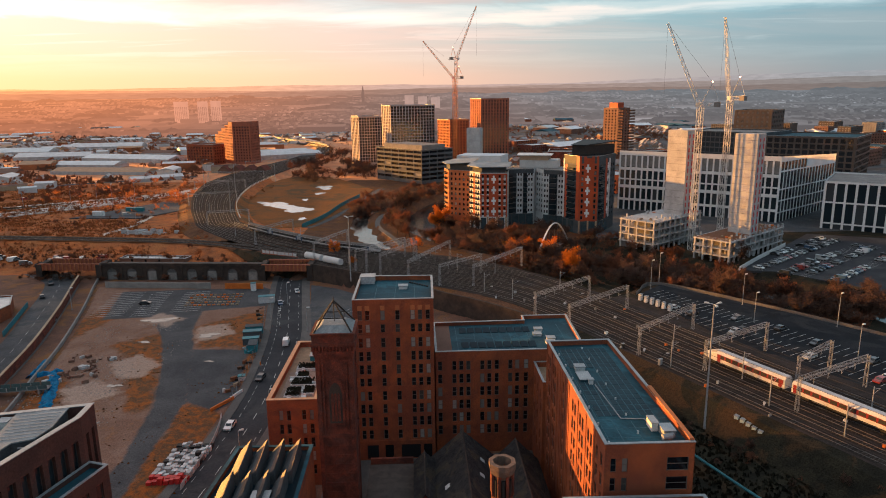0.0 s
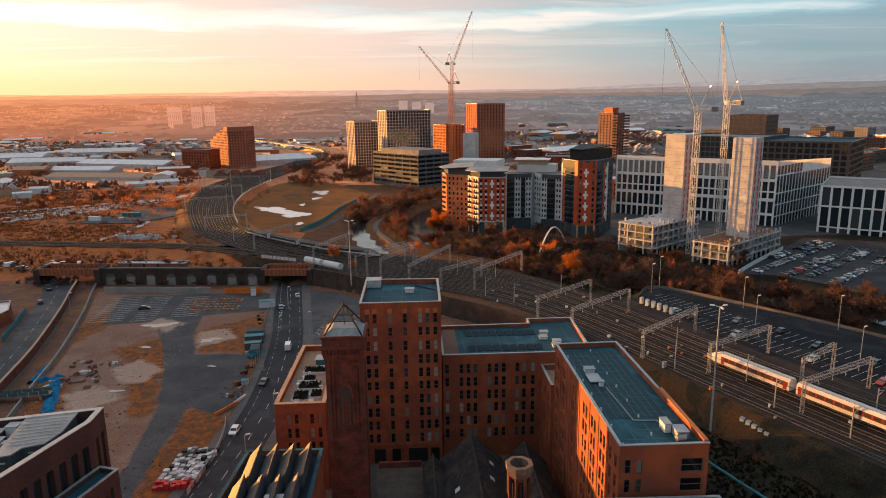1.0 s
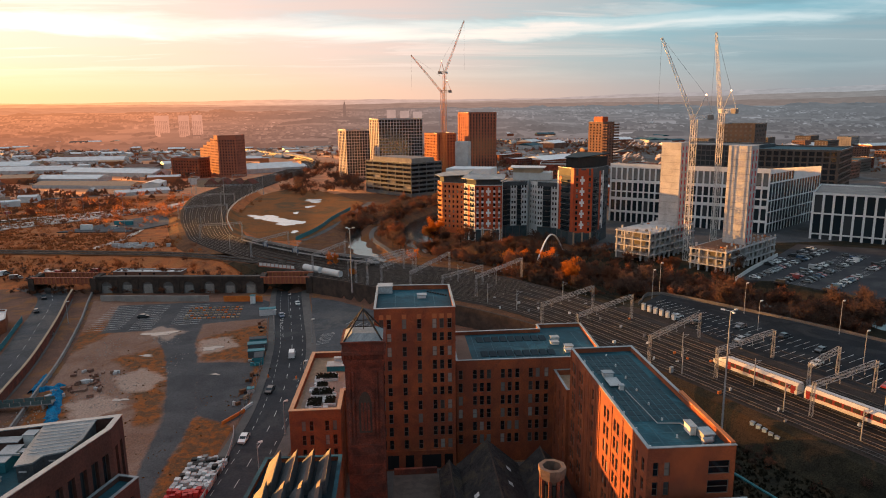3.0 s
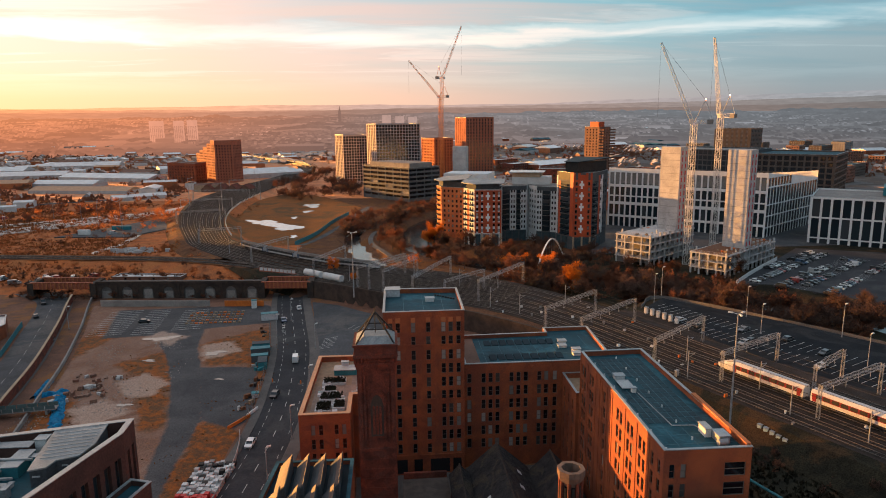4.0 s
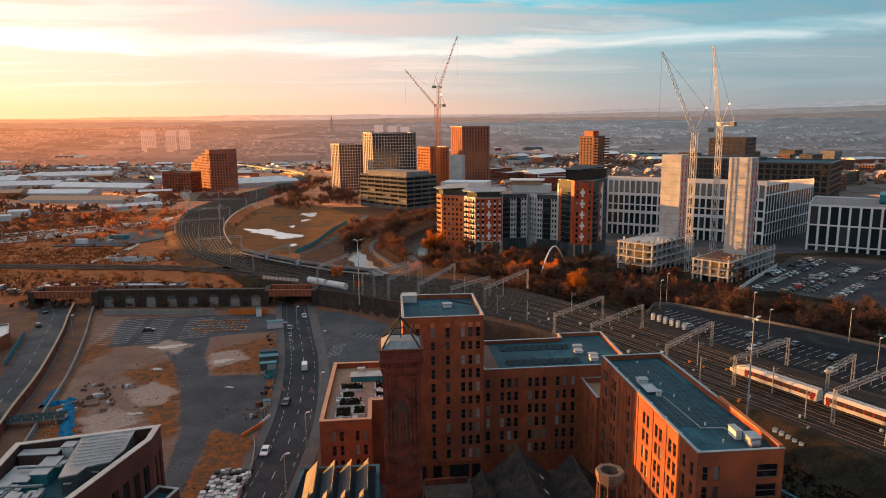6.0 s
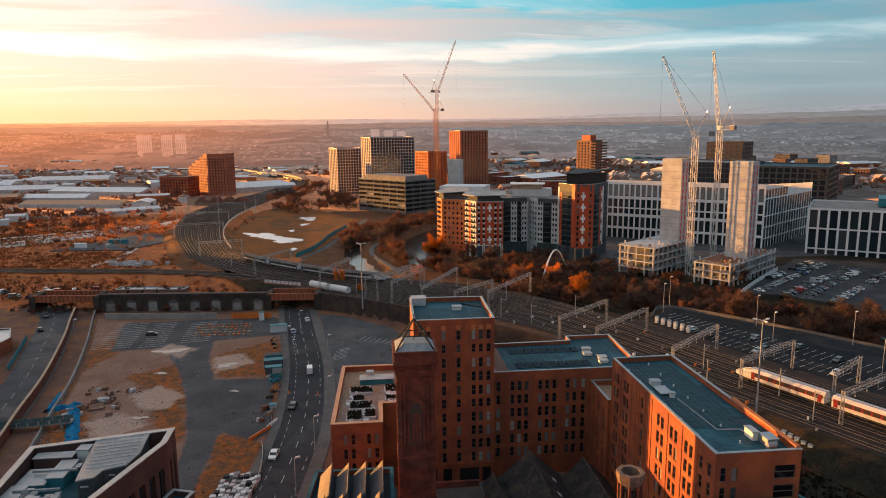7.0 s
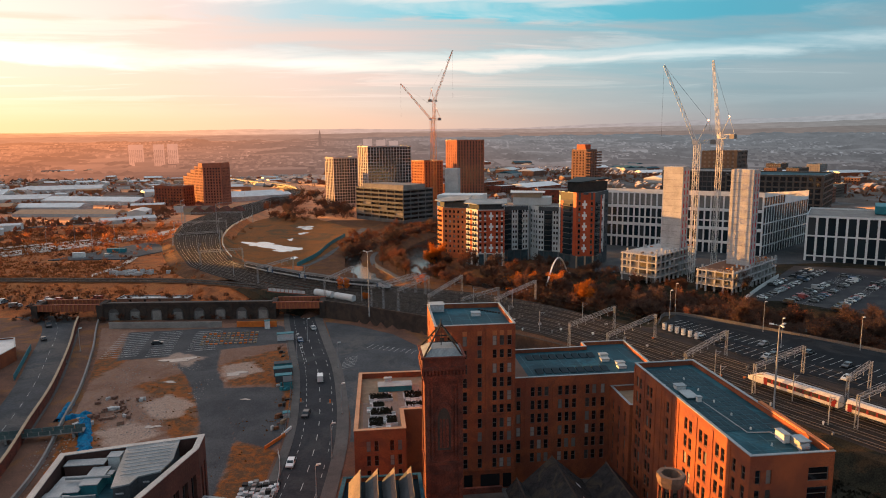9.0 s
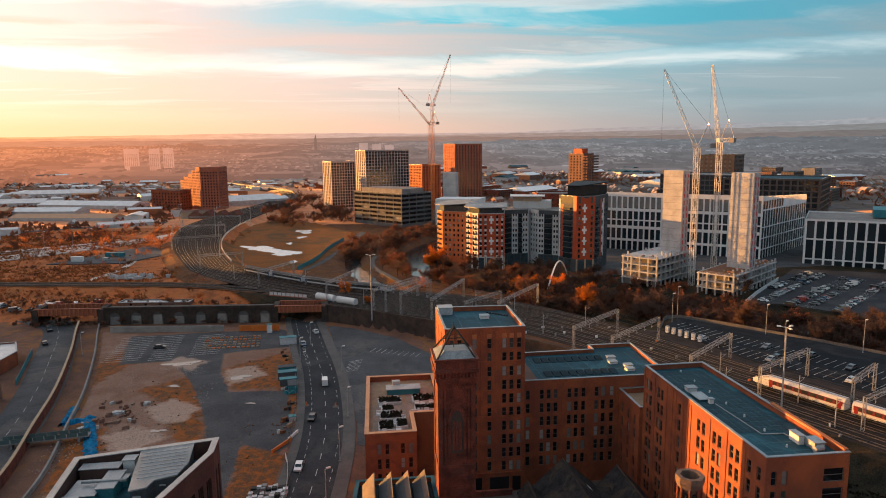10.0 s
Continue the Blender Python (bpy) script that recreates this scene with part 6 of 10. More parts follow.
block(SW, [(-33.4, 88.0), (-18.9, 88.0), (-18.9, 106.4), (-31.8, 106.6)], SITE_Z, 16.5, BRICK, ROOF_DARK, {}, parapet=0.7, rim=0.5, coping=ROOF_BLUE)
for k in range(4):
    for j, (y0, y1) in enumerate(((95.6, 104.6), (89.0, 95.0))):
        x = -30.9 + 2.75 * k
        dx = -0.55 if j else 0.0
        m = Mesh()
        a = [(x + dx, y0), (x + dx + 2.1, y0), (x + dx + 2.1, y1), (x + dx, y1)]
        m.prism(a, 15.8, [16.4, 18.3, 18.9, 16.6], True)
        t = part("roof_light", m, PANEL_DARK, SW)
        # copper covers only the sunlit part: whole first slope, strips on the others
        m = Mesh()
        for p, q in ((0.06, 0.94),) if k == 0 else ((0.62, 0.97),):
            m.face((x + dx + 2.1 * p, y0 + .2, 16.5 + 1.9 * p), (x + dx + 2.1 * q, y0 + .2, 16.5 + 1.9 * q), (x + dx + 2.1 * q, y1 - .2, 16.7 + 2.3 * q), (x + dx + 2.1 * p, y1 - .2, 16.7 + 2.3 * p))
        part("copper_slope", m, COPPER, t, "brown copper sheet")
roof_box(-24.2, 90.2, 15.8, 2.6, 2.2, 1.6, ROOF_BLUE, "blue-grey hatch on the sawtooth roof", "roof hatch", "roof_hatch")

# office block in the foreground
B = thing("office_block", (-62, 80, SITE_Z), "dark brick office block with sunken roof plant and pale parapet", "office block")
bp = [(-63.0, 58), (-52.0, 96), (-52.2, 100.9), (-71.3, 96.9), (-67.5, 58)]
brow = [(1.0, 6.0), (7.2, 12.2), (13.4, 24.6)]
block(B, bp, SITE_Z, 28.0, surf("dark_brown_brick", (0.085, 0.042, 0.034), (0.06, 0.032, 0.027), 6, 0.85), ROOF_BLUE, {0: dict(cols=spans(17, 39.5, 1.35), rows=brow, depth=0.6, gl=GLASS_B), 1: dict(cols=spans(2, 4.9, 1.0), rows=brow, depth=0.5, gl=GLASS_B), 2: dict(cols=spans(9, 19.5, 1.2), rows=brow, depth=0.5, gl=GLASS_B)}, parapet=2.6, rim=0.75, coping=COPING)
for x, y, w, d, h, mt, lab in ((-64.6, 91.5, 2.2, 5.0, 1.6, TEAL, "teal air handler"), (-68.2, 84.0, 2.0, 7.0, 1.5, ROOF_LIGHT, "long pale air handler"), (-65.0, 83.0, 1.6, 2.2, 1.7, WHITE_PLASTIC, "white chiller unit"), (-65.2, 79.6, 1.6, 2.2, 1.7, WHITE_PLASTIC, "white chiller unit"), (-62.8, 81.5, 1.0, 1.2, 1.4, COPING, "grey fan unit"), (-62.6, 84.0, 1.0, 1.2, 1.4, COPING, "grey fan unit"), (-67.2, 95.2, 5.2, 1.7, 1.9, surf("red_brown_deck", (0.12, 0.062, 0.050), (0.09, 0.048, 0.04), 3, 0.7), "brown roof hatch row"), (-63.6, 96.4, 1.6, 1.6, 2.3, WHITE_PLASTIC, "pale vent box"), (-67.4, 90.2, 3.6, 4.4, 1.2, TEAL, "broad teal deck"), (-61.0, 77.0, 3.0, 5.0, 1.3, TEAL, "teal plant unit")):
    roof_box(x, y, 25.4, w, d, h, mt, lab + " on the sunken office roof", "roof plant", "roof_plant")
# stepped plant house with a ribbed sheet roof
PH = [(-60.4, 86.2), (-58.6, 86.8), (-58.2, 88.7), (-55.6, 89.8), (-54.9, 93.2), (-55.6, 99.3), (-62.4, 98.0), (-61.2, 90.5)]
ph = thing("plant_house", (-58.5, 92.5, 25.4), "stepped dark plant house with a ribbed pale metal roof", "roof plant")
m = Mesh()
m.prism(PH, 25.4, 27.85)
part("wall", m, PANEL_DARK, ph)
m = Mesh()
m.prism(inset(PH, -0.18), 27.85, 28.05, True)
part("roof_sheet", m, PLANT_ROOF, ph, "pale ribbed sheet roof")
for k in range(9):
    t = k / 8
    a, b = np.array((-62.2 + 1.7 * t, 97.8 - 8.6 * t)), np.array((-55.8 + 0.6 * t, 99.0 - 8.6 * t))
    m = Mesh()
    m.tube((*a, 28.06), (*b, 28.06), 0.06, n=4)
    part("seam", m, COPING, ph)
for x, y, w in ((-57.4, 89.0, 1.3), (-59.6, 86.2, 1.0)):
    m = Mesh()
    m.box(x - w / 2, x + w / 2, y - 0.03, y + 0.05, 26.9, 27.1)
    part("louvre", m, ROOF_LIGHT, ph)
rnd = random.Random(41)
for k in range(30):
    x, y = rnd.uniform(-68.6, -63.2), rnd.uniform(66, 93)
    w, d, h = rnd.choice(((1.1, 1.1, 1.2), (0.9, 2.2, 1.0), (1.6, 1.0, 1.4), (0.5, 4.0, 0.5), (0.6, 0.6, 1.6)))
    roof_box(x, y, 25.4, w, d, h, rnd.choice((WHITE_PLASTIC, TEAL, COPING, PLANT_ROOF, ROOF_LIGHT)), "small air-handling box on the sunken office roof", "roof plant", "roof_plant")
for k in range(5):
    m = Mesh()
    y = 70 + 5.2 * k
    m.box(-68.2, -62.4, y, y + 0.3, 27.0, 27.3)
    single("roof_beam", m, PLANT_ROOF, "grey steel beam across the sunken roof", "beam", "beams over the roof plant", at=(-66, y, 27.0))
m = Mesh()
B2 = thing("office_annex", (-51, 88, SITE_Z), "lower dark brick annex beside the office block", "office block")
block(B2, [(-59.3, 70.2), (-55.8, 69.2), (-48.3, 95.0), (-51.6, 96.1)], SITE_Z, 20.5, bpy.data.materials["dark_brown_brick"], ROOF_BLUE, {1: dict(cols=spans(9, 26.8, 1.4), rows=brow[:2] + [(13.4, 18.4)], gl=GLASS_B)}, parapet=0.8)

# low roof in front of the long wing
gx = thing("yard_building", (30, 74, SITE_Z), "low flat-roofed brick building with pale metal coping", "building")
block(gx, [(19.0, 70), (38.4, 70), (38.4, 80.2), (19.0, 80.6)], SITE_Z, 21.6, BRICK, ROOF_BLUE, {}, parapet=0.6)


# ---- the town beyond the railway ----
def gridded(name, poly, z0, z1, wall_mat, label, faces, group="", cat="office block", roof=None, **kw):
    c = np.mean(np.array(poly), axis=0)
    th = thing(name, (float(c[0]), float(c[1]), z0), label, cat, group)
    block(th, poly, z0, z1, wall_mat, roof or CONCRETE_D, faces, **kw)
    return th


def edge(poly, i):
    return float(np.linalg.norm(np.array(poly[(i + 1) % len(poly)]) - np.array(poly[i])))


def panels(th, P, Q, u0, u1, z0, z1, mat, out=0.06, name="cladding_panel", label=""):
    """A flat panel standing a little proud of a wall from P to Q."""
    P, Q = np.array(P, float), np.array(Q, float)
    u = (Q - P) / np.linalg.norm(Q - P)
    n = np.array((u[1], -u[0]))
    a, b = P + u * u0, P + u * u1
    m = Mesh()
    m.prism([tuple(a + n * out), tuple(b + n * out), tuple(b - n * 0.02), tuple(a - n * 0.02)], z0, z1, True)
    return part(name, m, mat, th, label)


def balconies(th, P, Q, us, zs, w=2.2, d=1.2, mat=None):
    P, Q = np.array(P, float), np.array(Q, float)
    u = (Q - P) / np.linalg.norm(Q - P)
    n = np.array((u[1], -u[0]))
    for c in us:
        for z in zs:
            a, b = P + u * (c - w / 2), P + u * (c + w / 2)
            m = Mesh()
            m.prism([tuple(a + n * d), tuple(b + n * d), tuple(b), tuple(a)], z, z + 0.15, True)
            bal = part("balcony", m, CONCRETE_D, th)
            m = Mesh()
            m.prism([tuple(a + n * d), tuple(b + n * d), tuple(b + n * (d - .05)), tuple(a + n * (d - .05))], z + 0.15, z + 1.15, True)
            for q in (a, b):
                s = u * (0.05 if q is a else -0.05)
                m.prism([tuple(q + n * d), tuple(q + s + n * d), tuple(q + s), tuple(q)][::1 if q is a else -1], z + 0.15, z + 1.15, True)
            part("railing", m, mat or GLASS_B, bal)


def crosses(th, P, Q, c, z0, n, step, w=2.6):
    """White cross-shaped panels one above the other."""
    for k in range(n):
        z = z0 + step * k
        panels(th, P, Q, c - 0.5, c + 0.5, z, z + step * 0.72, WHITE, 0.10, "cross_upright", "white upright of a cross panel")
        for a, b in ((c - w / 2, c - 0.5), (c + 0.5, c + w / 2)):
            panels(th, P, Q, a, b, z + step * 0.26, z + step * 0.48, WHITE, 0.10, "cross_arm", "white arm of a cross panel")


# riverside apartments, corner block
APZ = 0.4
A1 = thing("riverside_apartments", (40, 378, APZ), "riverside apartment block in red panels and white render with overhanging roof", "apartment block", "riverside apartments")
a1 = [(30.6, 385.5), (35.8, 376.2), (51.0, 374.2), (54.5, 392), (34, 396)]
r1 = storeys(8, 8.2, 3.05, 0.6, 1.7)
block(A1, a1, APZ, 33.0, RENDER_W, CONCRETE_D, {0: dict(cols=spans(4, edge(a1, 0), 1.3), rows=r1), 1: dict(cols=cols_at((1.5, 4.3, 11.0, 13.8), 1.3), rows=r1), 2: dict(cols=spans(5, edge(a1, 2), 1.2), rows=r1)}, parapet=0.6)
panels(A1, a1[1], a1[2], 5.4, 9.9, 8.0, 32.6, PANEL_RED, 0.05, label="red-orange cladding behind the crosses")
crosses(A1, a1[1], a1[2], 7.65, 8.8, 4, 6.1)
for u0, u1 in ((0.0, 0.85), (2.15, 3.65), (4.95, 5.4), (9.9, 10.35), (11.65, 13.15), (14.45, 15.3)):
    panels(A1, a1[1], a1[2], u0, u1, 8.0, 32.6, PANEL_RED, label="red-orange cladding strip")
panels(A1, a1[0], a1[1], 3.4, 5.6, 8.0, 32.6, PANEL_RED)
for k in range(8):
    for u0, u1 in ((0.0, 5.4), (9.9, 15.3)):
        panels(A1, a1[1], a1[2], u0, u1, 10.5 + 3.05 * k, 11.2 + 3.05 * k, PANEL_RED if k % 2 else RENDER_W, 0.05)
balconies(A1, a1[0], a1[1], (2.0, 8.4), [8.3 + 3.05 * k for k in range(8)])
for i, (u0, u1) in ((1, (0.5, 3.5)), (1, (5.0, 8.5)), (1, (10, 13.8)), (0, (1, 4)), (0, (6, 9.5))):
    panels(A1, a1[i], a1[(i + 1) % 5], u0, u1, APZ + .3, 7.4, SHOP_GLASS, 0.05, "shop_window", "dark ground-floor glazing")
for u0 in (3.8, 9.0, 14.3):
    panels(A1, a1[1], a1[2], u0, u0 + 0.9, APZ, 8.0, BRICK_BUFF, 0.25, "pier", "buff stone pier")
m = Mesh()
m.prism(inset(a1, 1.6), 33, 36.0)
part("penthouse", m, PANEL_DARK, A1)
m = Mesh()
m.prism(inset(a1, -1.4), [36.0, 36.0, 36.3, 37.0, 37.0], [36.4, 36.4, 36.7, 37.4, 37.4], True)
part("roof_canopy", m, PLANT_ROOF, A1, "grey overhanging roof")

A0 = thing("riverside_apartments", (24, 415, APZ), "orange-lit brick apartment block with curved pale roof", "apartment block", "riverside apartments")
a0 = [(17.5, 421), (19.5, 410), (32.5, 401), (38, 418), (24, 428)]
r0 = storeys(9, 3.4, 3.05, 0.6, 1.6)
block(A0, a0, APZ, 31.5, BRICK_ORANGE, CONCRETE_D, {0: dict(cols=spans(3, edge(a0, 0), 1.4), rows=r0), 1: dict(cols=spans(5, edge(a0, 1), 1.3), rows=r0)}, parapet=0.5)
balconies(A0, a0[0], a0[1], (5.5,), [4 + 3.05 * k for k in range(9)], 4.5)
m = Mesh()
m.prism(inset(a0, 1.3), 31.5, 35.0)
part("penthouse", m, PANEL_DARK, A0)
m = Mesh()
m.prism(inset(a0, -1.6), [35, 35, 36.6, 37.6, 36], [35.35, 35.35, 36.95, 37.95, 36.35], True)
part("roof_canopy", m, PLANT_ROOF, A0, "grey curved overhanging roof")

A2 = thing("riverside_apartments", (72, 388, APZ), "dark glazed apartment range with white-rendered bays", "apartment block", "riverside apartments")
a2 = [(51.2, 388), (68.5, 389.5), (70.5, 394), (73.5, 384.5), (83.5, 377.5), (96, 395), (60, 412)]
r2 = storeys(8, 7.6, 3.05, 0.6, 1.6)
block(A2, a2, APZ, 33.4, RENDER_W, CONCRETE_D, {0: dict(cols=cols_at((8.3, 9.9, 14.6, 16.3), 1.0), rows=r2), 3: dict(cols=cols_at((0.8, 2.4, 9.7, 11.4), 1.0), rows=r2), 2: dict(cols=spans(3, edge(a2, 2), 1.4), rows=r2)}, parapet=0.6)
for i, us in ((0, ((0.0, 7.2), (11.0, 13.6))), (3, ((3.4, 8.6),))):
    for u0, u1 in us:
        panels(A2, a2[i], a2[i + 1], u0, u1, 7.2, 32.8, PANEL_DARK, 0.05, label="charcoal cladding between the white bays")
        for k in range(8):
            panels(A2, a2[i], a2[i + 1], u0 + 0.3, u1 - 0.3, 8.2 + 3.05 * k, 10.3 + 3.05 * k, GLASS_B, 0.09, "glazing_band", "dark balcony glazing")
for i in (0, 3):
    panels(A2, a2[i], a2[i + 1], 0.0, edge(a2, i), 31.0, 33.4, PANEL_DARK, 0.11, "attic_band", "dark attic storey")
    panels(A2, a2[i], a2[i + 1], 0.0, edge(a2, i), APZ, 7.2, PANEL_DARK, 0.03, "podium_band", "dark podium wall")
balconies(A2, a2[0], a2[1], (3.5, 12.3), [7.5 + 3.05 * k for k in range(8)], 2.4)
balconies(A2, a2[3], a2[4], (6.0,), [7.5 + 3.05 * k for k in range(8)], 3.6)
for k in range(4):
    panels(A2, a2[3], a2[4], 0.6 + 3.0 * k, 3.2 + 3.0 * k, APZ + .2, 6.8, SHOP_GLASS, 0.06, "shop_window")
    panels(A2, a2[0], a2[1], 0.6 + 4.2 * k, 4.2 + 4.2 * k, APZ + .2, 6.8, SHOP_GLASS, 0.06, "shop_window")
m = Mesh()
m.prism([(62, 402), (84, 396), (88, 408), (66, 416)], 33, 37.5)
part("penthouse", m, RENDER_W, A2)
m = Mesh()
m.prism([(60, 400.5), (80, 395.5), (84, 409), (64, 418)], 40.2, 40.6, True)
part("roof_canopy", m, ROOF_LIGHT, A2)
m = Mesh()
m.prism([(62, 402), (78, 397), (82, 408), (66, 416)], 37.5, 40.2)
part("penthouse", m, BRICK_BUFF, A2)

A4 = thing("riverside_apartments", (95, 365, APZ), "tall red and grey apartment block with white cross-shaped panels", "apartment block", "riverside apartments")
a4 = [(82.2, 372), (87.8, 357.5), (97.8, 356.4), (112.5, 376), (98, 388)]
r4 = storeys(10, 8.2, 3.05, 0.6, 1.7)
block(A4, a4, APZ, 43.0, PANEL_DARK, CONCRETE_D, {0: dict(cols=spans(5, edge(a4, 0), 1.5), rows=r4), 1: dict(cols=cols_at((1.6, 8.4), 1.2), rows=r4), 2: dict(cols=spans(7, edge(a4, 2), 1.5), rows=r4)}, parapet=0.6)
for u0, u1 in ((0.0, 1.0), (2.2, 3.6), (6.4, 7.8), (9.0, 10.06)):
    panels(A4, a4[1], a4[2], u0, u1, 8, 43.2, PANEL_RED, 0.07, label="red-orange cladding strip")
panels(A4, a4[1], a4[2], 3.6, 6.4, 8, 42.0, PANEL_RED, 0.06, label="red-orange cladding behind the crosses")
crosses(A4, a4[1], a4[2], 4.4, 10.0, 5, 6.1)
for k in range(11):
    panels(A4, a4[1], a4[2], 0.0, 3.6, 7.7 + 3.05 * k, 8.7 + 3.05 * k, PANEL_RED, 0.05)
    panels(A4, a4[1], a4[2], 6.4, 10.0, 7.7 + 3.05 * k, 8.7 + 3.05 * k, PANEL_RED, 0.05)
for k in range(10):
    panels(A4, a4[0], a4[1], 4.2, 12.4, 8.8 + 3.05 * k, 10.6 + 3.05 * k, GLASS_B, 0.06, "glazing_band", "dark balcony glazing")
    panels(A4, a4[2], a4[3], 1.0, 9.6, 8.8 + 3.05 * k, 10.6 + 3.05 * k, GLASS_B, 0.06, "glazing_band", "dark balcony glazing")
crosses(A4, a4[2], a4[3], 13.8, 10.0, 5, 6.1)
panels(A4, a4[0], a4[1], 0.0, 1.3, 8, 41, RENDER_W, 0.1)
panels(A4, a4[0], a4[1], 1.9, 3.9, 8, 38, PANEL_RED, 0.1)
panels(A4, a4[0], a4[1], 12.6, 15.4, 8, 43.2, PANEL_RED, 0.1)
panels(A4, a4[2], a4[3], 10, 12.5, 8, 41, PANEL_RED, 0.1)
panels(A4, a4[2], a4[3], 15, 17, 8, 41, RENDER_W, 0.1)
panels(A4, a4[0], a4[1], 1.4, 12.5, 38.8, 43.1, BLACK, 0.05, "top_glazing", "dark glazed top storey")
balconies(A4, a4[0], a4[1], (8.0,), [8.0 + 3.05 * k for k in range(10)], 6.0)
balconies(A4, a4[2], a4[3], (4.0,), [8.0 + 3.05 * k for k in range(10)], 5.0)
for i, us in ((0, ((1, 4), (6, 11))), (1, ((1.5, 4.6), (5.6, 8.8))), (2, ((1.5, 7), (9, 15)))):
    for u0, u1 in us:
        panels(A4, a4[i], a4[i + 1], u0, u1, APZ + .2, 7.2, SHOP_GLASS, 0.05, "shop_window", "dark ground-floor glazing")
for u0 in (0.0, 4.7, 9.1):
    panels(A4, a4[1], a4[2], u0, u0 + 0.9, APZ, 8.0, BRICK_BUFF, 0.25, "pier", "buff stone pier")
m = Mesh()
m.prism([(86, 369), (92, 365), (112, 377), (98, 389)], 42.8, 48.2)
part("penthouse", m, BLACK, A4, "dark glazed top storeys")
m = Mesh()
m.prism([(85, 368.5), (92, 363.6), (114, 377), (98, 391)], [48.2, 48.2, 49.6, 49.6], [48.6, 48.6, 50, 50], True)
part("roof_canopy", m, ROOF_DARK, A4)
gridded("apartment_block", [(84, 428), (110, 420), (116, 444), (90, 452)], 0.4, 40, BRICK_OLD, "dark red-brick apartments behind the riverside range", {0: dict(cols=spans(7, 27, 1.3), rows=storeys(9, 10, 3.05, .6, 1.6)), 3: dict(cols=spans(6, 24, 1.3), rows=storeys(9, 10, 3.05, .6, 1.6))}, cat="apartment block")

# white offices
OF = dict(depth=0.7, fr=FRAME, gl=GLASS_B)
wo = [(131.4, 430.5), (206, 371), (268, 419.5), (194, 479)]
Lf, Ls = edge(wo, 0), edge(wo, 1)
W1 = thing("white_office", (200, 400, 0), "large white-framed office block with deep window grid", "office block", "white offices")
orow = [(1.5, 8.2), (9.6, 16.4), (18.2, 21.6), (22.4, 27.8), (29.6, 37.2)]
w = Mesh()
facade(w, W1, wo[0], wo[1], 0, 40, spans(26, Lf, 2.75), orow, limit=140, **OF)
facade(w, W1, wo[1], wo[2], 0, (40, 32.6), spans(18, Ls, 3.75), [(1.2, 7.4), (8.0, 14.2), (14.8, 20.8), (21.4, 31.0), (31.8, 36.8)], limit=230, keep=lambda a, z: z < 31.5 or a < Ls * 0.4, depth=0.35, fr=FRAME, gl=GLASS_B)
facade(w, W1, wo[2], wo[3], 0, (32.6, 32.6))
facade(w, W1, wo[3], wo[0], 0, (32.6, 40))
part("wall", w, WHITE, W1, "white framed wall")
m = Mesh()
m.prism(inset(wo, 0.6), 30, [39.2, 39.2, 31.8, 31.8])
part("roof", m, CONCRETE_D, W1)
of = [(221.5, 354), (320, 278), (350, 318), (252, 394)]
L2 = edge(of, 0)
W2 = thing("white_office", (270, 320, 0), "white-framed office block with tall dark windows", "office block", "white offices")
block(W2, of, 0.2, 28.2, WHITE, CONCRETE_D, {0: dict(cols=spans(25, L2, 3.8), rows=[(1.0, 4.8), (5.5, 16.2), (17.0, 27.0)]), 3: dict(cols=spans(12, 50, 3), rows=[(1.2, 4.6), (6.0, 15.5), (17.2, 25.8)])}, parapet=0.8, **OF)
m = Mesh()
m.prism([(262, 352), (300, 322), (315, 345), (278, 372)], 28, 32.5)
part("plant_room", m, TEAL, W2, "teal-clad roof plant room")
# glassy and brown offices behind
gridded("glass_office", [(222, 545), (262, 498), (300, 530), (255, 580)], 0, 46, PANEL_DARK, "dark glazed office block behind the white offices", {0: dict(cols=spans(16, 61, 3.2), rows=storeys(11, 1, 4.05, .5, 3.2)), 3: dict(cols=spans(12, 48, 3), rows=storeys(11, 1, 4.05, .5, 3.2))}, gl=GLASS_B)
gridded("brown_office", [(252, 498), (304.5, 455.5), (345, 500), (296, 545)], 0, 44.3, OFFICE_BROWN, "brown-framed office block with roof plant", {0: dict(cols=spans(14, 67, 3.4), rows=storeys(10, 1.5, 4.2, .5, 3.1)), 1: dict(cols=spans(12, 60, 3.4), rows=storeys(10, 1.5, 4.2, .5, 3.1))}, gl=GLASS, roof=ROOF_BLUE)
gridded("brick_tower", [(296, 622), (320, 600), (345, 625), (320, 648)], 0, 60, OFFICE_BROWN, "square dark brown tower block", {0: dict(cols=spans(7, 32, 2), rows=storeys(14, 4, 4, .6, 2)), 1: dict(cols=spans(7, 35, 2), rows=storeys(14, 4, 4, .6, 2))}, cat="tower block")
SLIM = gridded("slim_tower", [(229, 822), (241, 802), (258, 812), (246, 833)], 0, 60, BRICK_BROWN, "slim brown tower with stepped crown", {0: dict(cols=spans(6, 33, 2), rows=storeys(16, 4, 3.4, .6, 1.8)), 1: dict(cols=spans(6, 32, 2), rows=storeys(16, 4, 3.4, .6, 1.8))}, cat="tower block")
m = Mesh()
m.prism([(236, 824), (243, 812), (252, 818), (246, 828)], 59, 66)
part("crown", m, PANEL_RED, SLIM, "lit crown")

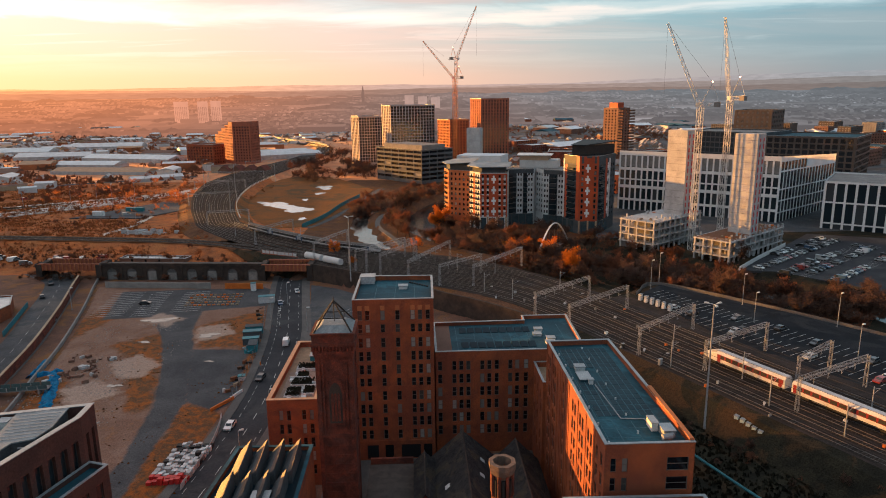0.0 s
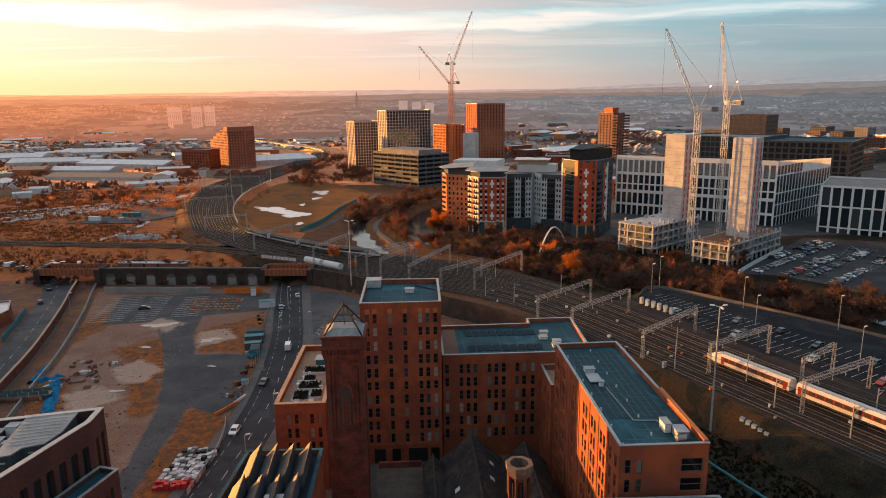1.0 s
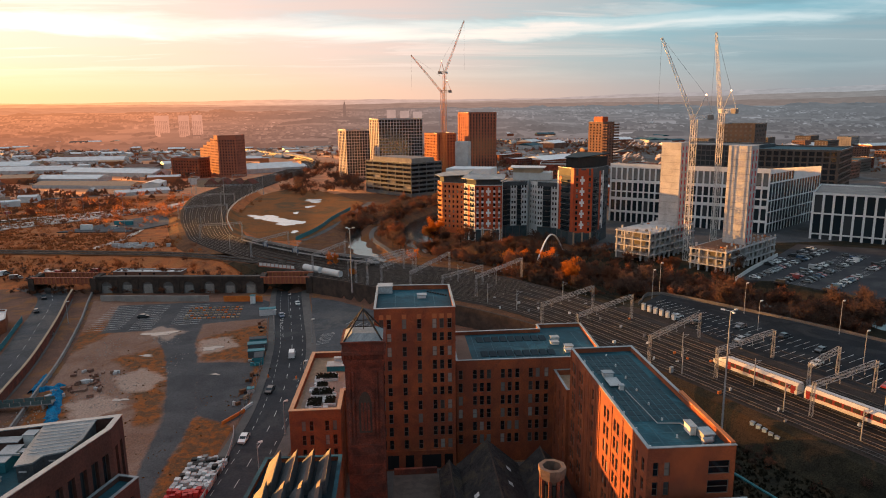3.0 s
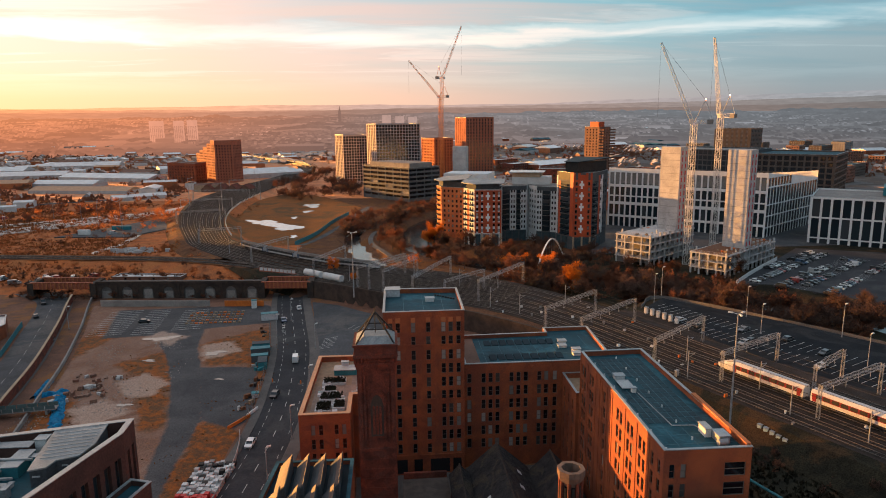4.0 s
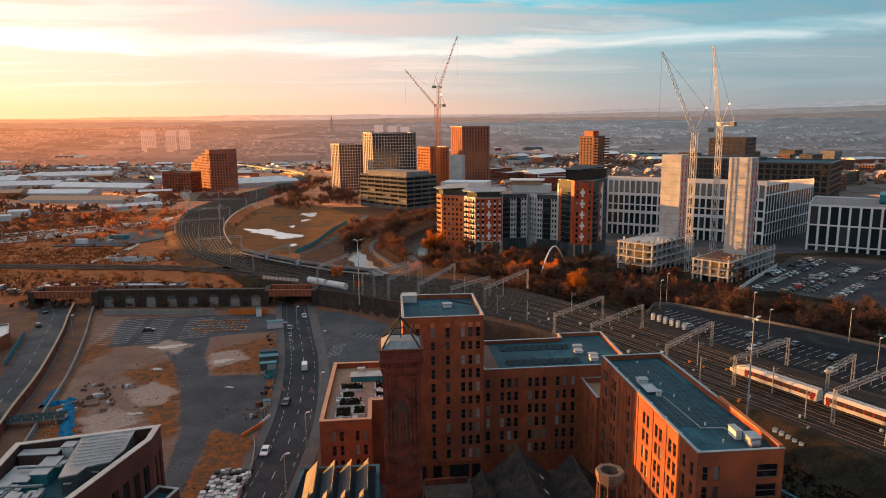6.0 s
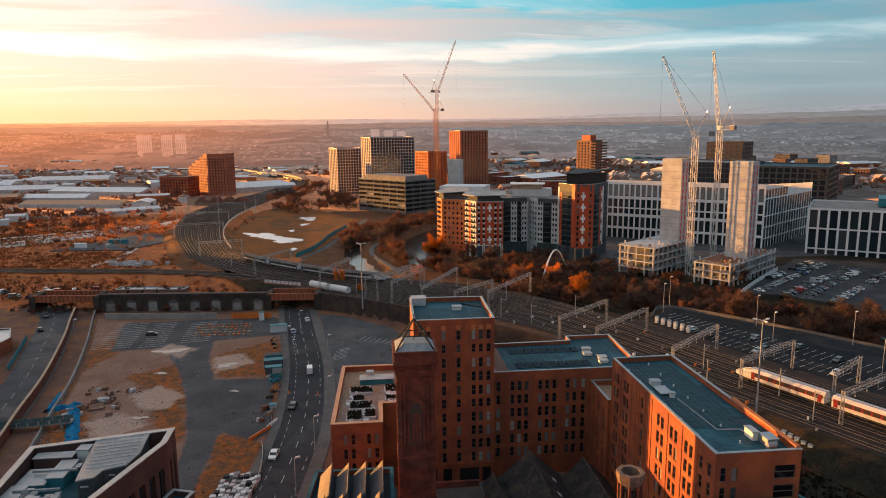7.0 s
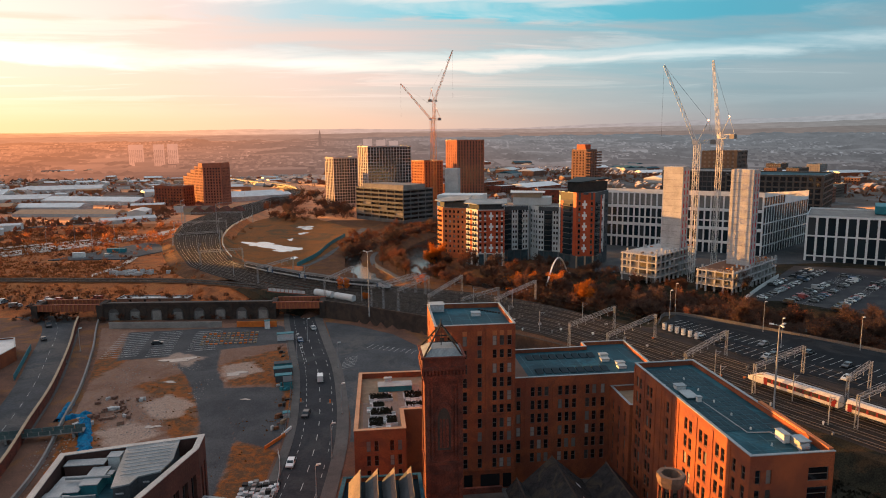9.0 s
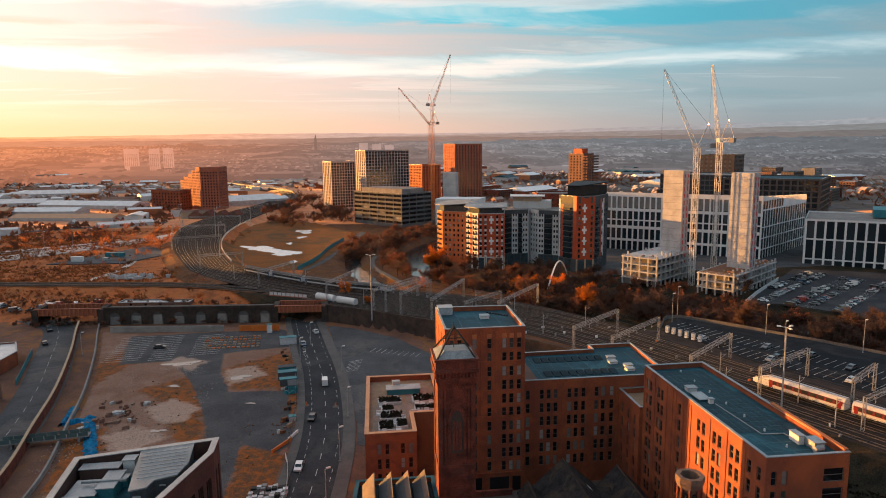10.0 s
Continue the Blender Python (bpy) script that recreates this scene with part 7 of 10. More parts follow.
# twin pale towers, mill-red tower, half-built tower, long grey office
def tower(poly, z1, wall_mat, label, n0, n1, nst, win, hgt, step, z0=0.5, **kw):
    rows = storeys(nst, 4.5, step, 0.6, hgt)
    return gridded("tower_block", poly, z0, z1, wall_mat, label, {0: dict(cols=spans(n0, edge(poly, 0), win), rows=rows), 1: dict(cols=spans(n1, edge(poly, 1), win), rows=rows)}, "tower blocks", "tower block", depth=0.5, **kw)


tower([(-72, 762), (-62, 743), (-36, 752), (-46, 771)], 55.8, CONCRETE_W, "pale tower block with a close grid of windows", 5, 9, 16, 2.45, 2.5, 3.1)
tower([(-35, 708), (-25, 686), (20, 700), (10, 722)], 67.5, CONCRETE_W, "taller pale tower block with a close grid of windows", 5, 15, 20, 2.5, 2.5, 3.1)
tower([(57, 708), (66, 687), (95, 690), (86, 711)], 73, TOWER_RED, "tall red-brown tower with vertical brick ribs", 5, 9, 21, 1.2, 2.3, 3.2)
# orange wall colour carries the low sun's tint on this tower
tower([(25, 778), (38, 753), (60, 760), (48, 785)], 50.4, BRICK_ORANGE, "half-built tower wrapped in orange sheeting, lit by the sun", 8, 6, 14, 1.6, 1.8, 3.2)
gb = [(-36.8, 632), (4.5, 582), (32.8, 604), (-8, 654)]
gridded("long_office", gb, 0.8, 30.5, OFFICE_GREY, "long grey seventies office with ribbon windows", {0: dict(cols=spans(6, edge(gb, 0), 10.2), rows=storeys(7, 3.0, 3.9, 0.9, 2.2)), 1: dict(cols=spans(4, edge(gb, 1), 8.5), rows=storeys(7, 3.0, 3.9, 0.9, 2.2))}, depth=0.6, bars=(6, 1), roof=CONCRETE_D)
m = Mesh()
m.prism(inset(gb, 5), 29.5, 34)
single("roof_plant", m, CONCRETE_D, "grey plant storey on the long office", "roof plant", at=(0, 618, 29.5))
m = Mesh()
m.prism([(36, 600), (74, 588), (84, 612), (46, 626)], 0.5, 24)
single("white_building", m, WHITE, "plain white building beside the long office", "building", at=(60, 606, 0.5))
m = Mesh()
m.prism([(48, 640), (60, 636), (64, 648), (52, 652)], 0.5, 46)
single("concrete_core", m, CONCRETE, "bare concrete lift core of a half-built tower", "lift core", at=(56, 644, 0.5))
rb = [(-246, 842), (-211, 790), (-189.5, 785), (-184, 806)]
RBT = thing("red_tower", (-190, 790, 2), "red-brick student tower with a sloping stepped roofline", "tower block", "tower blocks")
w = Mesh()
rr = storeys(13, 4, 3.2, .6, 1.7)
P0, P1 = np.array(rb[0], float), np.array(rb[1], float)
for k in range(5):
    h0 = h1 = 34 + 4 * k
    facade(w, RBT, P0 + (P1 - P0) * k / 5, P0 + (P1 - P0) * (k + 1) / 5, 1, (h0, h1), spans(3, edge(rb, 0) / 5, 1.9), [q for q in rr if q[1] < h0 - 0.6], depth=.4)
facade(w, RBT, rb[1], rb[2], 1, (50, 50.4), spans(6, edge(rb, 1), 1.7), rr, depth=.4, limit=140)
facade(w, RBT, rb[2], rb[3], 1, (50.4, 50.4), spans(6, edge(rb, 2), 1.6), rr, depth=.4)
facade(w, RBT, rb[3], rb[0], 1, (50.4, 30))
part("wall", w, TOWER_RED, RBT)
m = Mesh()
m.prism(inset(rb, 0.4), 20, [31, 49.6, 50, 50])
part("roof", m, ROOF_DARK, RBT)
gridded("low_block", [(-268, 800), (-232, 782), (-224, 800), (-258, 820)], 1, 25, BRICK, "lower red-brick block beside the student tower", {0: dict(cols=spans(9, 40, 1.9), rows=storeys(6, 3, 3.3, .6, 1.7)), 1: dict(cols=spans(4, 19, 1.9), rows=storeys(6, 3, 3.3, .6, 1.7))}, "town blocks", "town block")
# slab walls, windows and roofs emit the painted haze colour
for (x, y), h, lab in (((-565, 1800), 71, "white"), ((-528, 1790), 72, "white"), ((-636, 1830), 71, "grey")):
    p = oblong((x, y), 10, 24 if lab == "white" else 34, 16)
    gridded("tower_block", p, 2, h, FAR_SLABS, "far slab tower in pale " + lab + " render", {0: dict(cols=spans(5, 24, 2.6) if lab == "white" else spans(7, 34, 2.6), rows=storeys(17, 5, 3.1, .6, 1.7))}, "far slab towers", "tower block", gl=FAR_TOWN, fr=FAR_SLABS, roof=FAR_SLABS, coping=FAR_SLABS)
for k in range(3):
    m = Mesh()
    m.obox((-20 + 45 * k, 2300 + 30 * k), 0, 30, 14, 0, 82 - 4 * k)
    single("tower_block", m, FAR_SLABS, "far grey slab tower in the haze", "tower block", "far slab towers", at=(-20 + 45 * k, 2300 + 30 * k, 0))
# church tower and spire glow in the haze colour of the tree belts
sp = thing("church_spire", (-204, 2700, 40), "far church tower with spire on the ridge", "church")
m = Mesh()
m.obox((-204, 2700), 0, 11, 11, 40, 92)
part("tower", m, FAR_BELTS, sp)
m = Mesh()
m.cone((-204, 2700), 6, 0.4, 92, 120, 8)
part("spire", m, FAR_BELTS, sp)

# construction site
def frame_building(name, corner, yaw, w, d, z0, levels, step, label, bays_w, bays_d):
    th = thing(name, (*corner, z0), label, "building frame", "half-built concrete frames")
    P = oblong(corner, yaw, w, d)
    a = (np.array(P[1]) - P[0]) / w
    b = (np.array(P[3]) - P[0]) / d
    for k in range(1, levels + 1):
        m = Mesh()
        m.prism(inset(P, -0.3), z0 + k * step - 0.45, z0 + k * step, True)
        part("slab", m, CONCRETE, th)
    for i in range(bays_w + 1):
        for j in range(bays_d + 1):
            if 0 < i < bays_w and 1 < j < bays_d:
                continue
            c = np.array(P[0]) + a * (0.4 + (w - 0.8) * i / bays_w) + b * (0.4 + (d - 0.8) * j / bays_d)
            m = Mesh()
            m.obox(c, yaw, 0.7, 0.7, z0, z0 + levels * step + random.Random(i * 31 + j).choice((0.2, 1.2, 1.6)))
            part("column", m, CONCRETE, th)
    # dark solid block stands for the shaded depth of the open floors
    m = Mesh()
    m.prism(inset(P, 5.0), z0, z0 + levels * step - 0.5)
    part("inner_walls", m, CONCRETE_K, th)
    rq = random.Random(levels * 7)
    for k in range(levels):
        za, zb = z0 + k * step + 0.02, z0 + (k + 1) * step - 0.47
        for i in range(bays_w + bays_d):
            front = i < bays_w
            s0 = i / bays_w if front else (i - bays_w) / bays_d
            s1 = s0 + 1 / (bays_w if front else bays_d)
            e, L_, nn = (a, w, -b) if front else (b, d, -a)
            p, q = np.array(P[0]) + e * (L_ * s0 + .5) , np.array(P[0]) + e * (L_ * s1 - .5)
            if rq.random() < 0.2:
                cut = rq.uniform(.3, 1.0)
                q = p + (q - p) * cut
                m = Mesh()
                o = -nn * 0.6
                m.prism([tuple(p + o), tuple(q + o), tuple(q + o * 1.3), tuple(p + o * 1.3)][::1 if front else -1], za, zb, True)
                part("infill_wall", m, rq.choice((CONCRETE_D, DUSTY, CONCRETE_K, CONCRETE_K)), th)
            m = Mesh()
            o = nn * 0.22
            p, q = np.array(P[0]) + e * L_ * s0 + o, np.array(P[0]) + e * L_ * s1 + o
            m.tube((*p, zb + 1.5), (*q, zb + 1.5), 0.06, n=3)
            m.tube((*p, zb + 1.0), (*q, zb + 1.0), 0.06, n=3)
            m.tube((*p, za), (*p, zb + 1.5), 0.06, n=3)
            part("scaffold_rail", m, STEEL, th)
    for i in range(2 * (bays_w + bays_d)):
        m = Mesh()
        t = i / (2 * (bays_w + bays_d))
        q = np.array(P[0]) + a * w * t if i % 2 else np.array(P[0]) + b * d * t
        m.tube((*q, z0 + levels * step), (*q, z0 + levels * step + 1.1), 0.05)
        part("guard_post", m, STEEL, th)
    return th


GY = 38.0
frame_building("unfinished_building", (111, 304.5), GY, 42, 19, 2.2, 4, 3.5, "half-built concrete frame with open floors", 9, 4)
frame_building("unfinished_building", (135.2, 278), GY, 52, 17, 2.2, 3, 3.3, "low half-built concrete frame with brown deck", 11, 4)
m = Mesh()
m.prism(inset(oblong((135.2, 278), GY, 52, 17), 0.6), 12.15, 12.25)
single("deck_boards", m, RUST, "brown plywood deck on the unfinished frame", "deck", kind="stuff")
rnd = random.Random(11)
for k in range(26):
    o = oblong((111, 304.5), GY, 42, 19) if k % 2 else oblong((135.2, 278), GY, 52, 17)
    s, t = rnd.uniform(.05, .95), rnd.uniform(.1, .9)
    q = np.array(o[0]) + (np.array(o[1]) - o[0]) * s + (np.array(o[3]) - o[0]) * t
    zz = 16.25 if k % 2 else 12.28
    m = Mesh()
    m.obox(q, rnd.uniform(0, 90), rnd.uniform(.8, 3), rnd.uniform(.6, 1.6), zz, zz + rnd.uniform(.3, 1.3))
    single("site_stack", m, rnd.choice((ORANGE_PLASTIC, TIMBER, CONCRETE, STEEL)), "stack of building material on the open deck", "building material", "stacks on the decks", at=(float(q[0]), float(q[1]), zz))
for (cx, cy), h in (((131.5, 323), 57.8), ((150.8, 292.4), 57.4)):
    th = thing("lift_core", (cx, cy, 2), "tall bare concrete lift core with red stair strips", "lift core", "concrete lift cores")
    yaw = GY
    ca = np.array((math.cos(radians(yaw)), math.sin(radians(yaw))))
    cb = np.array((-ca[1], ca[0]))
    c = np.array((cx, cy))
    P = [c, c + ca * 7.5, c + ca * 7.5 + cb * 10.5, c + cb * 10.5]
    m = Mesh()
    m.prism([tuple(p) for p in P], 2, h)
    part("shaft", m, CONCRETE, th)
    for u in (1.6, 5.0):
        q = c + ca * u - cb * 0.12
        m = Mesh()
        m.prism([tuple(q), tuple(q + ca * 0.9), tuple(q + ca * 0.9 + cb * .2), tuple(q + cb * .2)], 10, h - 2, True)
        strip = part("stair_strip", m, RED_PAINT, th, "red safety mesh strip")
        for k in range(13):
            r = Mesh()
            q2 = q - cb * 0.05
            r.prism([tuple(q2), tuple(q2 + ca * 0.9), tuple(q2 + ca * 0.9 + cb * .1), tuple(q2 + cb * .1)], 12 + 3.4 * k, 13.2 + 3.4 * k, True)
            part("floor_edge", r, CONCRETE, strip)
    for k in range(16):
        m = Mesh()
        z = 5 + 3.3 * k
        m.prism([tuple(p) for p in (c - cb * .03 - ca * .03, c + cb * 10.53 - ca * .03, c + cb * 10.53 + ca * .02, c + ca * .02)][::-1], z, z + 0.12, True)
        part("pour_joint", m, CONCRETE_D, th)


def lattice(m, a, b, w0, w1, n, r):
    """A square lattice boom from a to b."""
    a, b = Vector(a), Vector(b)
    d = (b - a).normalized()
    u = d.orthogonal().normalized()
    if abs(d.z) < 0.99:
        u = Vector((0, 0, 1)).cross(d).normalized()
    else:
        u = Vector((0.79, 0.61, 0))
    v = d.cross(u)
    C = []
    for k in range(n + 1):
        t = k / n
        p, h = a + (b - a) * t, (w0 + (w1 - w0) * t) / 2
        C.append([p + u * h * s + v * h * q for s, q in ((1, 1), (-1, 1), (-1, -1), (1, -1))])
    for i in range(4):
        m.tube(C[0][i], C[-1][i], r, n=4)
    for k in range(n):
        for i in range(4):
            j = (i + 1) % 4
            m.tube(C[k][i], C[k + 1][j] if k % 2 else C[k][j], r * 0.6, n=3)
            m.tube(C[k][j] if k % 2 == 0 else C[k][i], C[k + 1][i] if k % 2 == 0 else C[k + 1][j], r * 0.6, n=3)


def crane(base, z0, zt, tip, back, mat, label):
    """A luffing tower crane."""
    th = thing("tower_crane", (*base, z0), label, "tower crane", "tower cranes")
    x, y = base
    m = Mesh()
    lattice(m, (x, y, z0), (x, y, zt), 2.2, 2.2, int((zt - z0) / 2.6), 0.16)
    part("mast", m, mat, th, "lattice mast")
    d = np.array((tip[0] - x, tip[1] - y))
    d = d / np.linalg.norm(d)
    m = Mesh()
    lattice(m, (x + d[0], y + d[1], zt + 1.5), tip, 1.6, 0.8, 22, 0.11)
    part("jib", m, mat, th, "raised lattice jib")
    e = np.array((x, y)) - d * back
    m = Mesh()
    lattice(m, (x, y, zt + 1), (*e, zt + 1.5), 1.8, 1.8, 5, 0.12)
    part("counter_jib", m, mat, th)
    m = Mesh()
    m.obox(e + d * 1.0, math.degrees(math.atan2(d[1], d[0])), 2.6, 2.6, zt + 0.0, zt + 2.2)
    part("counterweight", m, CONCRETE_D, th)
    m = Mesh()
    m.obox(np.array((x, y)) + d * 1.4 + np.array((d[1], -d[0])) * 1.4, math.degrees(math.atan2(d[1], d[0])), 2.0, 1.6, zt + 0.2, zt + 2.3)
    part("cab", m, WHITE_PLASTIC, th)
    top = (x - d[0] * back * .55, y - d[1] * back * .55, zt + 11)
    m = Mesh()
    m.tube((x, y, zt + 1), top, 0.2)
    m.tube((*e, zt + 1.5), top, 0.16)
    part("a_frame", m, mat, th)
    m = Mesh()
    m.tube(top, tip, 0.06, n=3)
    m.tube(tip, (tip[0], tip[1], tip[2] - (tip[2] - zt) * 0.9), 0.05, n=3)
    part("cable", m, BLACK, th)
    m = Mesh()
    m.cone(top[:2], 0.35, 0.35, top[2], top[2] + 0.6, 6)
    lamp = bpy.data.materials.get("aircraft_lamp") or bpy.data.materials.new("aircraft_lamp")
    lamp.use_nodes = True
    bs = lamp.node_tree.nodes["Principled BSDF"]
    bs.inputs["Emission Color"].default_value, bs.inputs["Emission Strength"].default_value = (1, .25, .12, 1), 6
    part("warning_lamp", m, lamp, th, "glowing red warning lamp")
    return th


crane((130.5, 308), 2.2, 69, (116, 316, 106.5), 8, CRANE_W, "white tower crane with steeply raised jib")
crane((156.2, 334), 2.2, 71.5, (153, 339.5, 111.5), 8, CRANE_W, "white tower crane with upright jib")
crane((37, 652), 0.5, 91.5, (8.5, 664, 127), 9, CRANE_O, "orange tower crane with raised jib, lit by the sun")
crane((38.5, 640), 0.5, 108, (60, 669, 159), 9, CRANE_O, "taller orange tower crane with raised jib")


# ---- railway fittings ----
def gantry(p, q, zt, label="grey steel portal gantry over the tracks"):
    th = thing("signal_gantry", (*p, RAIL_Z), label, "railway gantry", "gantries over the tracks")
    for c in (p, q):
        m = Mesh()
        lattice(m, (*c, RAIL_Z - 0.2), (*c, zt), 0.7, 0.55, 6, 0.06)
        part("post", m, STEEL, th)
    m = Mesh()
    n = max(6, int(math.dist(p, q) / 1.6))
    lattice(m, (*p, zt - 0.5), (*q, zt - 0.5), 1.0, 1.0, n, 0.06)
    part("beam", m, STEEL, th, "lattice beam")
    k = max(2, int(math.dist(p, q) / 4.5))
    for i in range(1, k):
        t = i / k
        x, y = p[0] + (q[0] - p[0]) * t, p[1] + (q[1] - p[1]) * t
        m = Mesh()
        m.tube((x, y, zt - 1.1), (x, y, zt - 2.6), 0.06)
        m.tube((x, y, zt - 2.4), (x + 0.9, y + 0.9, zt - 2.5), 0.05)
        part("drop_arm", m, STEEL, th)
    return th


GANTRIES = [((37.4, 205.1), (60, 224.8), 13.2), ((45.5, 192.3), (69.6, 212.2), 13.2), ((60.2, 171.4), (83.3, 190.8), 13), ((73.7, 159.8), (96.5, 172.7), 13), ((84.6, 136), (108.3, 147.7), 13), ((92, 149), (106.5, 159.2), 12.5), ((98, 108), (124, 120), 13),
            ((20.7, 244), (43.6, 273.5), 13.2), ((8, 245.6), (25.3, 262), 13.2), ((-4, 252), (14, 288), 13.5), ((-15.4, 262), (-0.8, 286.3), 14), ((-21.2, 266.7), (-2, 290), 14.5), ((-26, 270), (-6, 294), 14), ((-46, 290), (-34, 318), 13.5), ((-80, 326), (-66, 352), 13), ((-120, 382), (-98, 388), 13), ((-156, 460), (-126, 470), 13), ((-174, 530), (-136, 535), 13), ((-184, 600), (-136, 602), 13), ((-176, 700), (-130, 704), 13)]
for p, q, zt in GANTRIES:
    gantry(p, q, zt)
# single masts with a bracket arm beside the tracks
for x, y in ((71.3, 175.3), (66, 163), (80.8, 153.9), (79.8, 138.9), (88, 124), (99, 132), (104, 106), (33, 226), (24, 236), (52, 236), (31, 262), (16, 268), (-30, 282), (-58, 328), (-96, 350), (-130, 420), (-150, 500)):
    th = thing("catenary_mast", (x, y, RAIL_Z), "slim grey steel mast with a bracket arm beside the track", "railway mast", "masts beside the tracks")
    m = Mesh()
    m.tube((x, y, RAIL_Z - 0.3), (x, y, RAIL_Z + 7.2), 0.16, 0.11, n=6)
    part("post", m, STEEL, th)
    m = Mesh()
    m.tube((x, y, RAIL_Z + 6.6), (x + 2.2, y + 1.1, RAIL_Z + 6.2), 0.06)
    m.tube((x, y, RAIL_Z + 5.4), (x + 2.2, y + 1.1, RAIL_Z + 6.2), 0.05)
    part("bracket_arm", m, STEEL, th)
rnd = random.Random(61)
for k in range(70):
    i = rnd.randrange(18, 75)
    p, n = RL[i], sides(RL)[i]
    q = p[:2] + n * rnd.choice((-0.72, -0.42, -0.14, 0.14, 0.43, 0.72, 1.0)) * p[2]
    m = Mesh()
    w = rnd.uniform(.3, 1.2)
    m.obox(q, rnd.uniform(0, 90), w, rnd.uniform(.3, .7), RAIL_Z - 0.12, RAIL_Z + rnd.uniform(.2, .7))
    single("lineside_box", m, rnd.choice((CONCRETE, WHITE_PLASTIC, BLACK, ORANGE_PLASTIC, CONCRETE_D)), "small box or cable joint between the tracks", "lineside box", "boxes between the tracks", at=(float(q[0]), float(q[1]), RAIL_Z - 0.12))
# overhead wires along the tracks
for T_ in TRACKS[:7]:
    m = Mesh()
    pts = [p for p in T_ if 90 < p[1] < 420]
    wire = [np.array((p[0], p[1])) for p in pts[::4]]
    upright(m, wire, 0, RAIL_Z + 5.58, RAIL_Z + 5.64, 0.06)
    single("contact_wire", m, BLACK, "thin dark overhead contact wire", "overhead wire", "wires over the tracks")


def mast_lamp(x, y, z0, z1, label, arms=2):
    th = thing("lamp_mast", (x, y, z0), label, "lamp mast", "lamp masts")
    m = Mesh()
    m.tube((x, y, z0), (x, y, z1), 0.26 if z1 - z0 > 20 else 0.12, 0.12 if z1 - z0 > 20 else 0.07, n=8)
    part("pole", m, STEEL, th)
    m = Mesh()
    r = 1.6 if z1 - z0 > 20 else 0.7
    m.cone((x, y), 0.3, 0.3, z0, z0 + 0.4, 8)
    part("base", m, CONCRETE_D, th)
    for k in range(arms):
        a = math.pi * 2 * k / arms + 0.4
        m = Mesh()
        m.tube((x, y, z1 - 0.1), (x + r * math.cos(a), y + r * math.sin(a), z1 + 0.1), 0.07)
        m.obox((x + r * math.cos(a), y + r * math.sin(a)), math.degrees(a), 0.9, 0.4, z1 - 0.05, z1 + 0.22)
        part("lamp_head", m, WHITE_PLASTIC, th)
    return th


mast_lamp(63.5, 135.5, 1.5, 30.8, "tall galvanised lamp mast beside the tracks", 3)
mast_lamp(-27, 258, 4.0, 30.0, "tall galvanised lamp mast beside the tracks", 3)
for x, y, h in ((-117, 420, 22), (-140, 520, 22), (-200, 480, 18), (-176, 420, 16), (-130, 620, 22), (-182, 590, 20), (-240, 470, 16), (-150, 700, 20), (92, 244, 12), (86, 236, 11), (110, 214, 11), (128, 190, 11), (105, 196, 10), (118, 165, 10)):
    mast_lamp(x, y, zg(x, y), zg(x, y) + h, "slim grey lamp post near the railway", 1)
for k, (x, y) in enumerate(((-50, 246), (-37.6, 214), (-35, 176), (-36.4, 150), (-38.5, 130), (-52, 226), (-130, 245))):
    mast_lamp(x, y, SITE_Z, SITE_Z + 8.5, "slim street lamp beside the road", 1)

# trackside cabinets and pale tanks
def cabinet(x, y, z, w, d, h, mat, label, cat="equipment cabinet", group="trackside cabinets", yaw=35):
    th = thing("equipment_cabinet", (x, y, z), label, cat, group)
    m = Mesh()
    m.obox((x, y), yaw, w, d, z, z + h)
    part("body", m, mat, th)
    m = Mesh()
    m.obox((x, y), yaw, w + .15, d + .15, z + h, z + h + 0.12)
    part("lid", m, COPING, th)


for k in range(5):
    cabinet(71.6 + .6 * k, 137.0 - 1.55 * k, zg(71.6 + .6 * k, 137.0 - 1.55 * k) - 0.1, .95, .95, 1.9, surf("pale_blue_plastic", (0.42, 0.55, 0.62), (0.36, 0.48, 0.55), 2, .5, bump=.02) if not k else bpy.data.materials["pale_blue_plastic"], "pale blue tank standing in a row beside the tracks", "tank", "row of pale tanks")
for k in range(6):
    cabinet(77.5 + 1.15 * k, 222 - 2.5 * k, RAIL_Z - 0.3, 1.1, 1.0, 2.2, WHITE_PLASTIC, "grey-white equipment cabinet beside the tracks")
rnd = random.Random(77)
for k in range(16):
    i = rnd.randrange(10, 60)
    p, n = RL[i], sides(RL)[i]
    q = p[:2] + n * rnd.choice((-1.0, 0.96, 0.3, -0.52)) * p[2]
    cabinet(float(q[0]), float(q[1]), RAIL_Z - 0.2, rnd.uniform(.6, 1.4), .6, rnd.uniform(.9, 1.7), rnd.choice((STEEL, WHITE_PLASTIC, BLACK)), "small lineside equipment box")


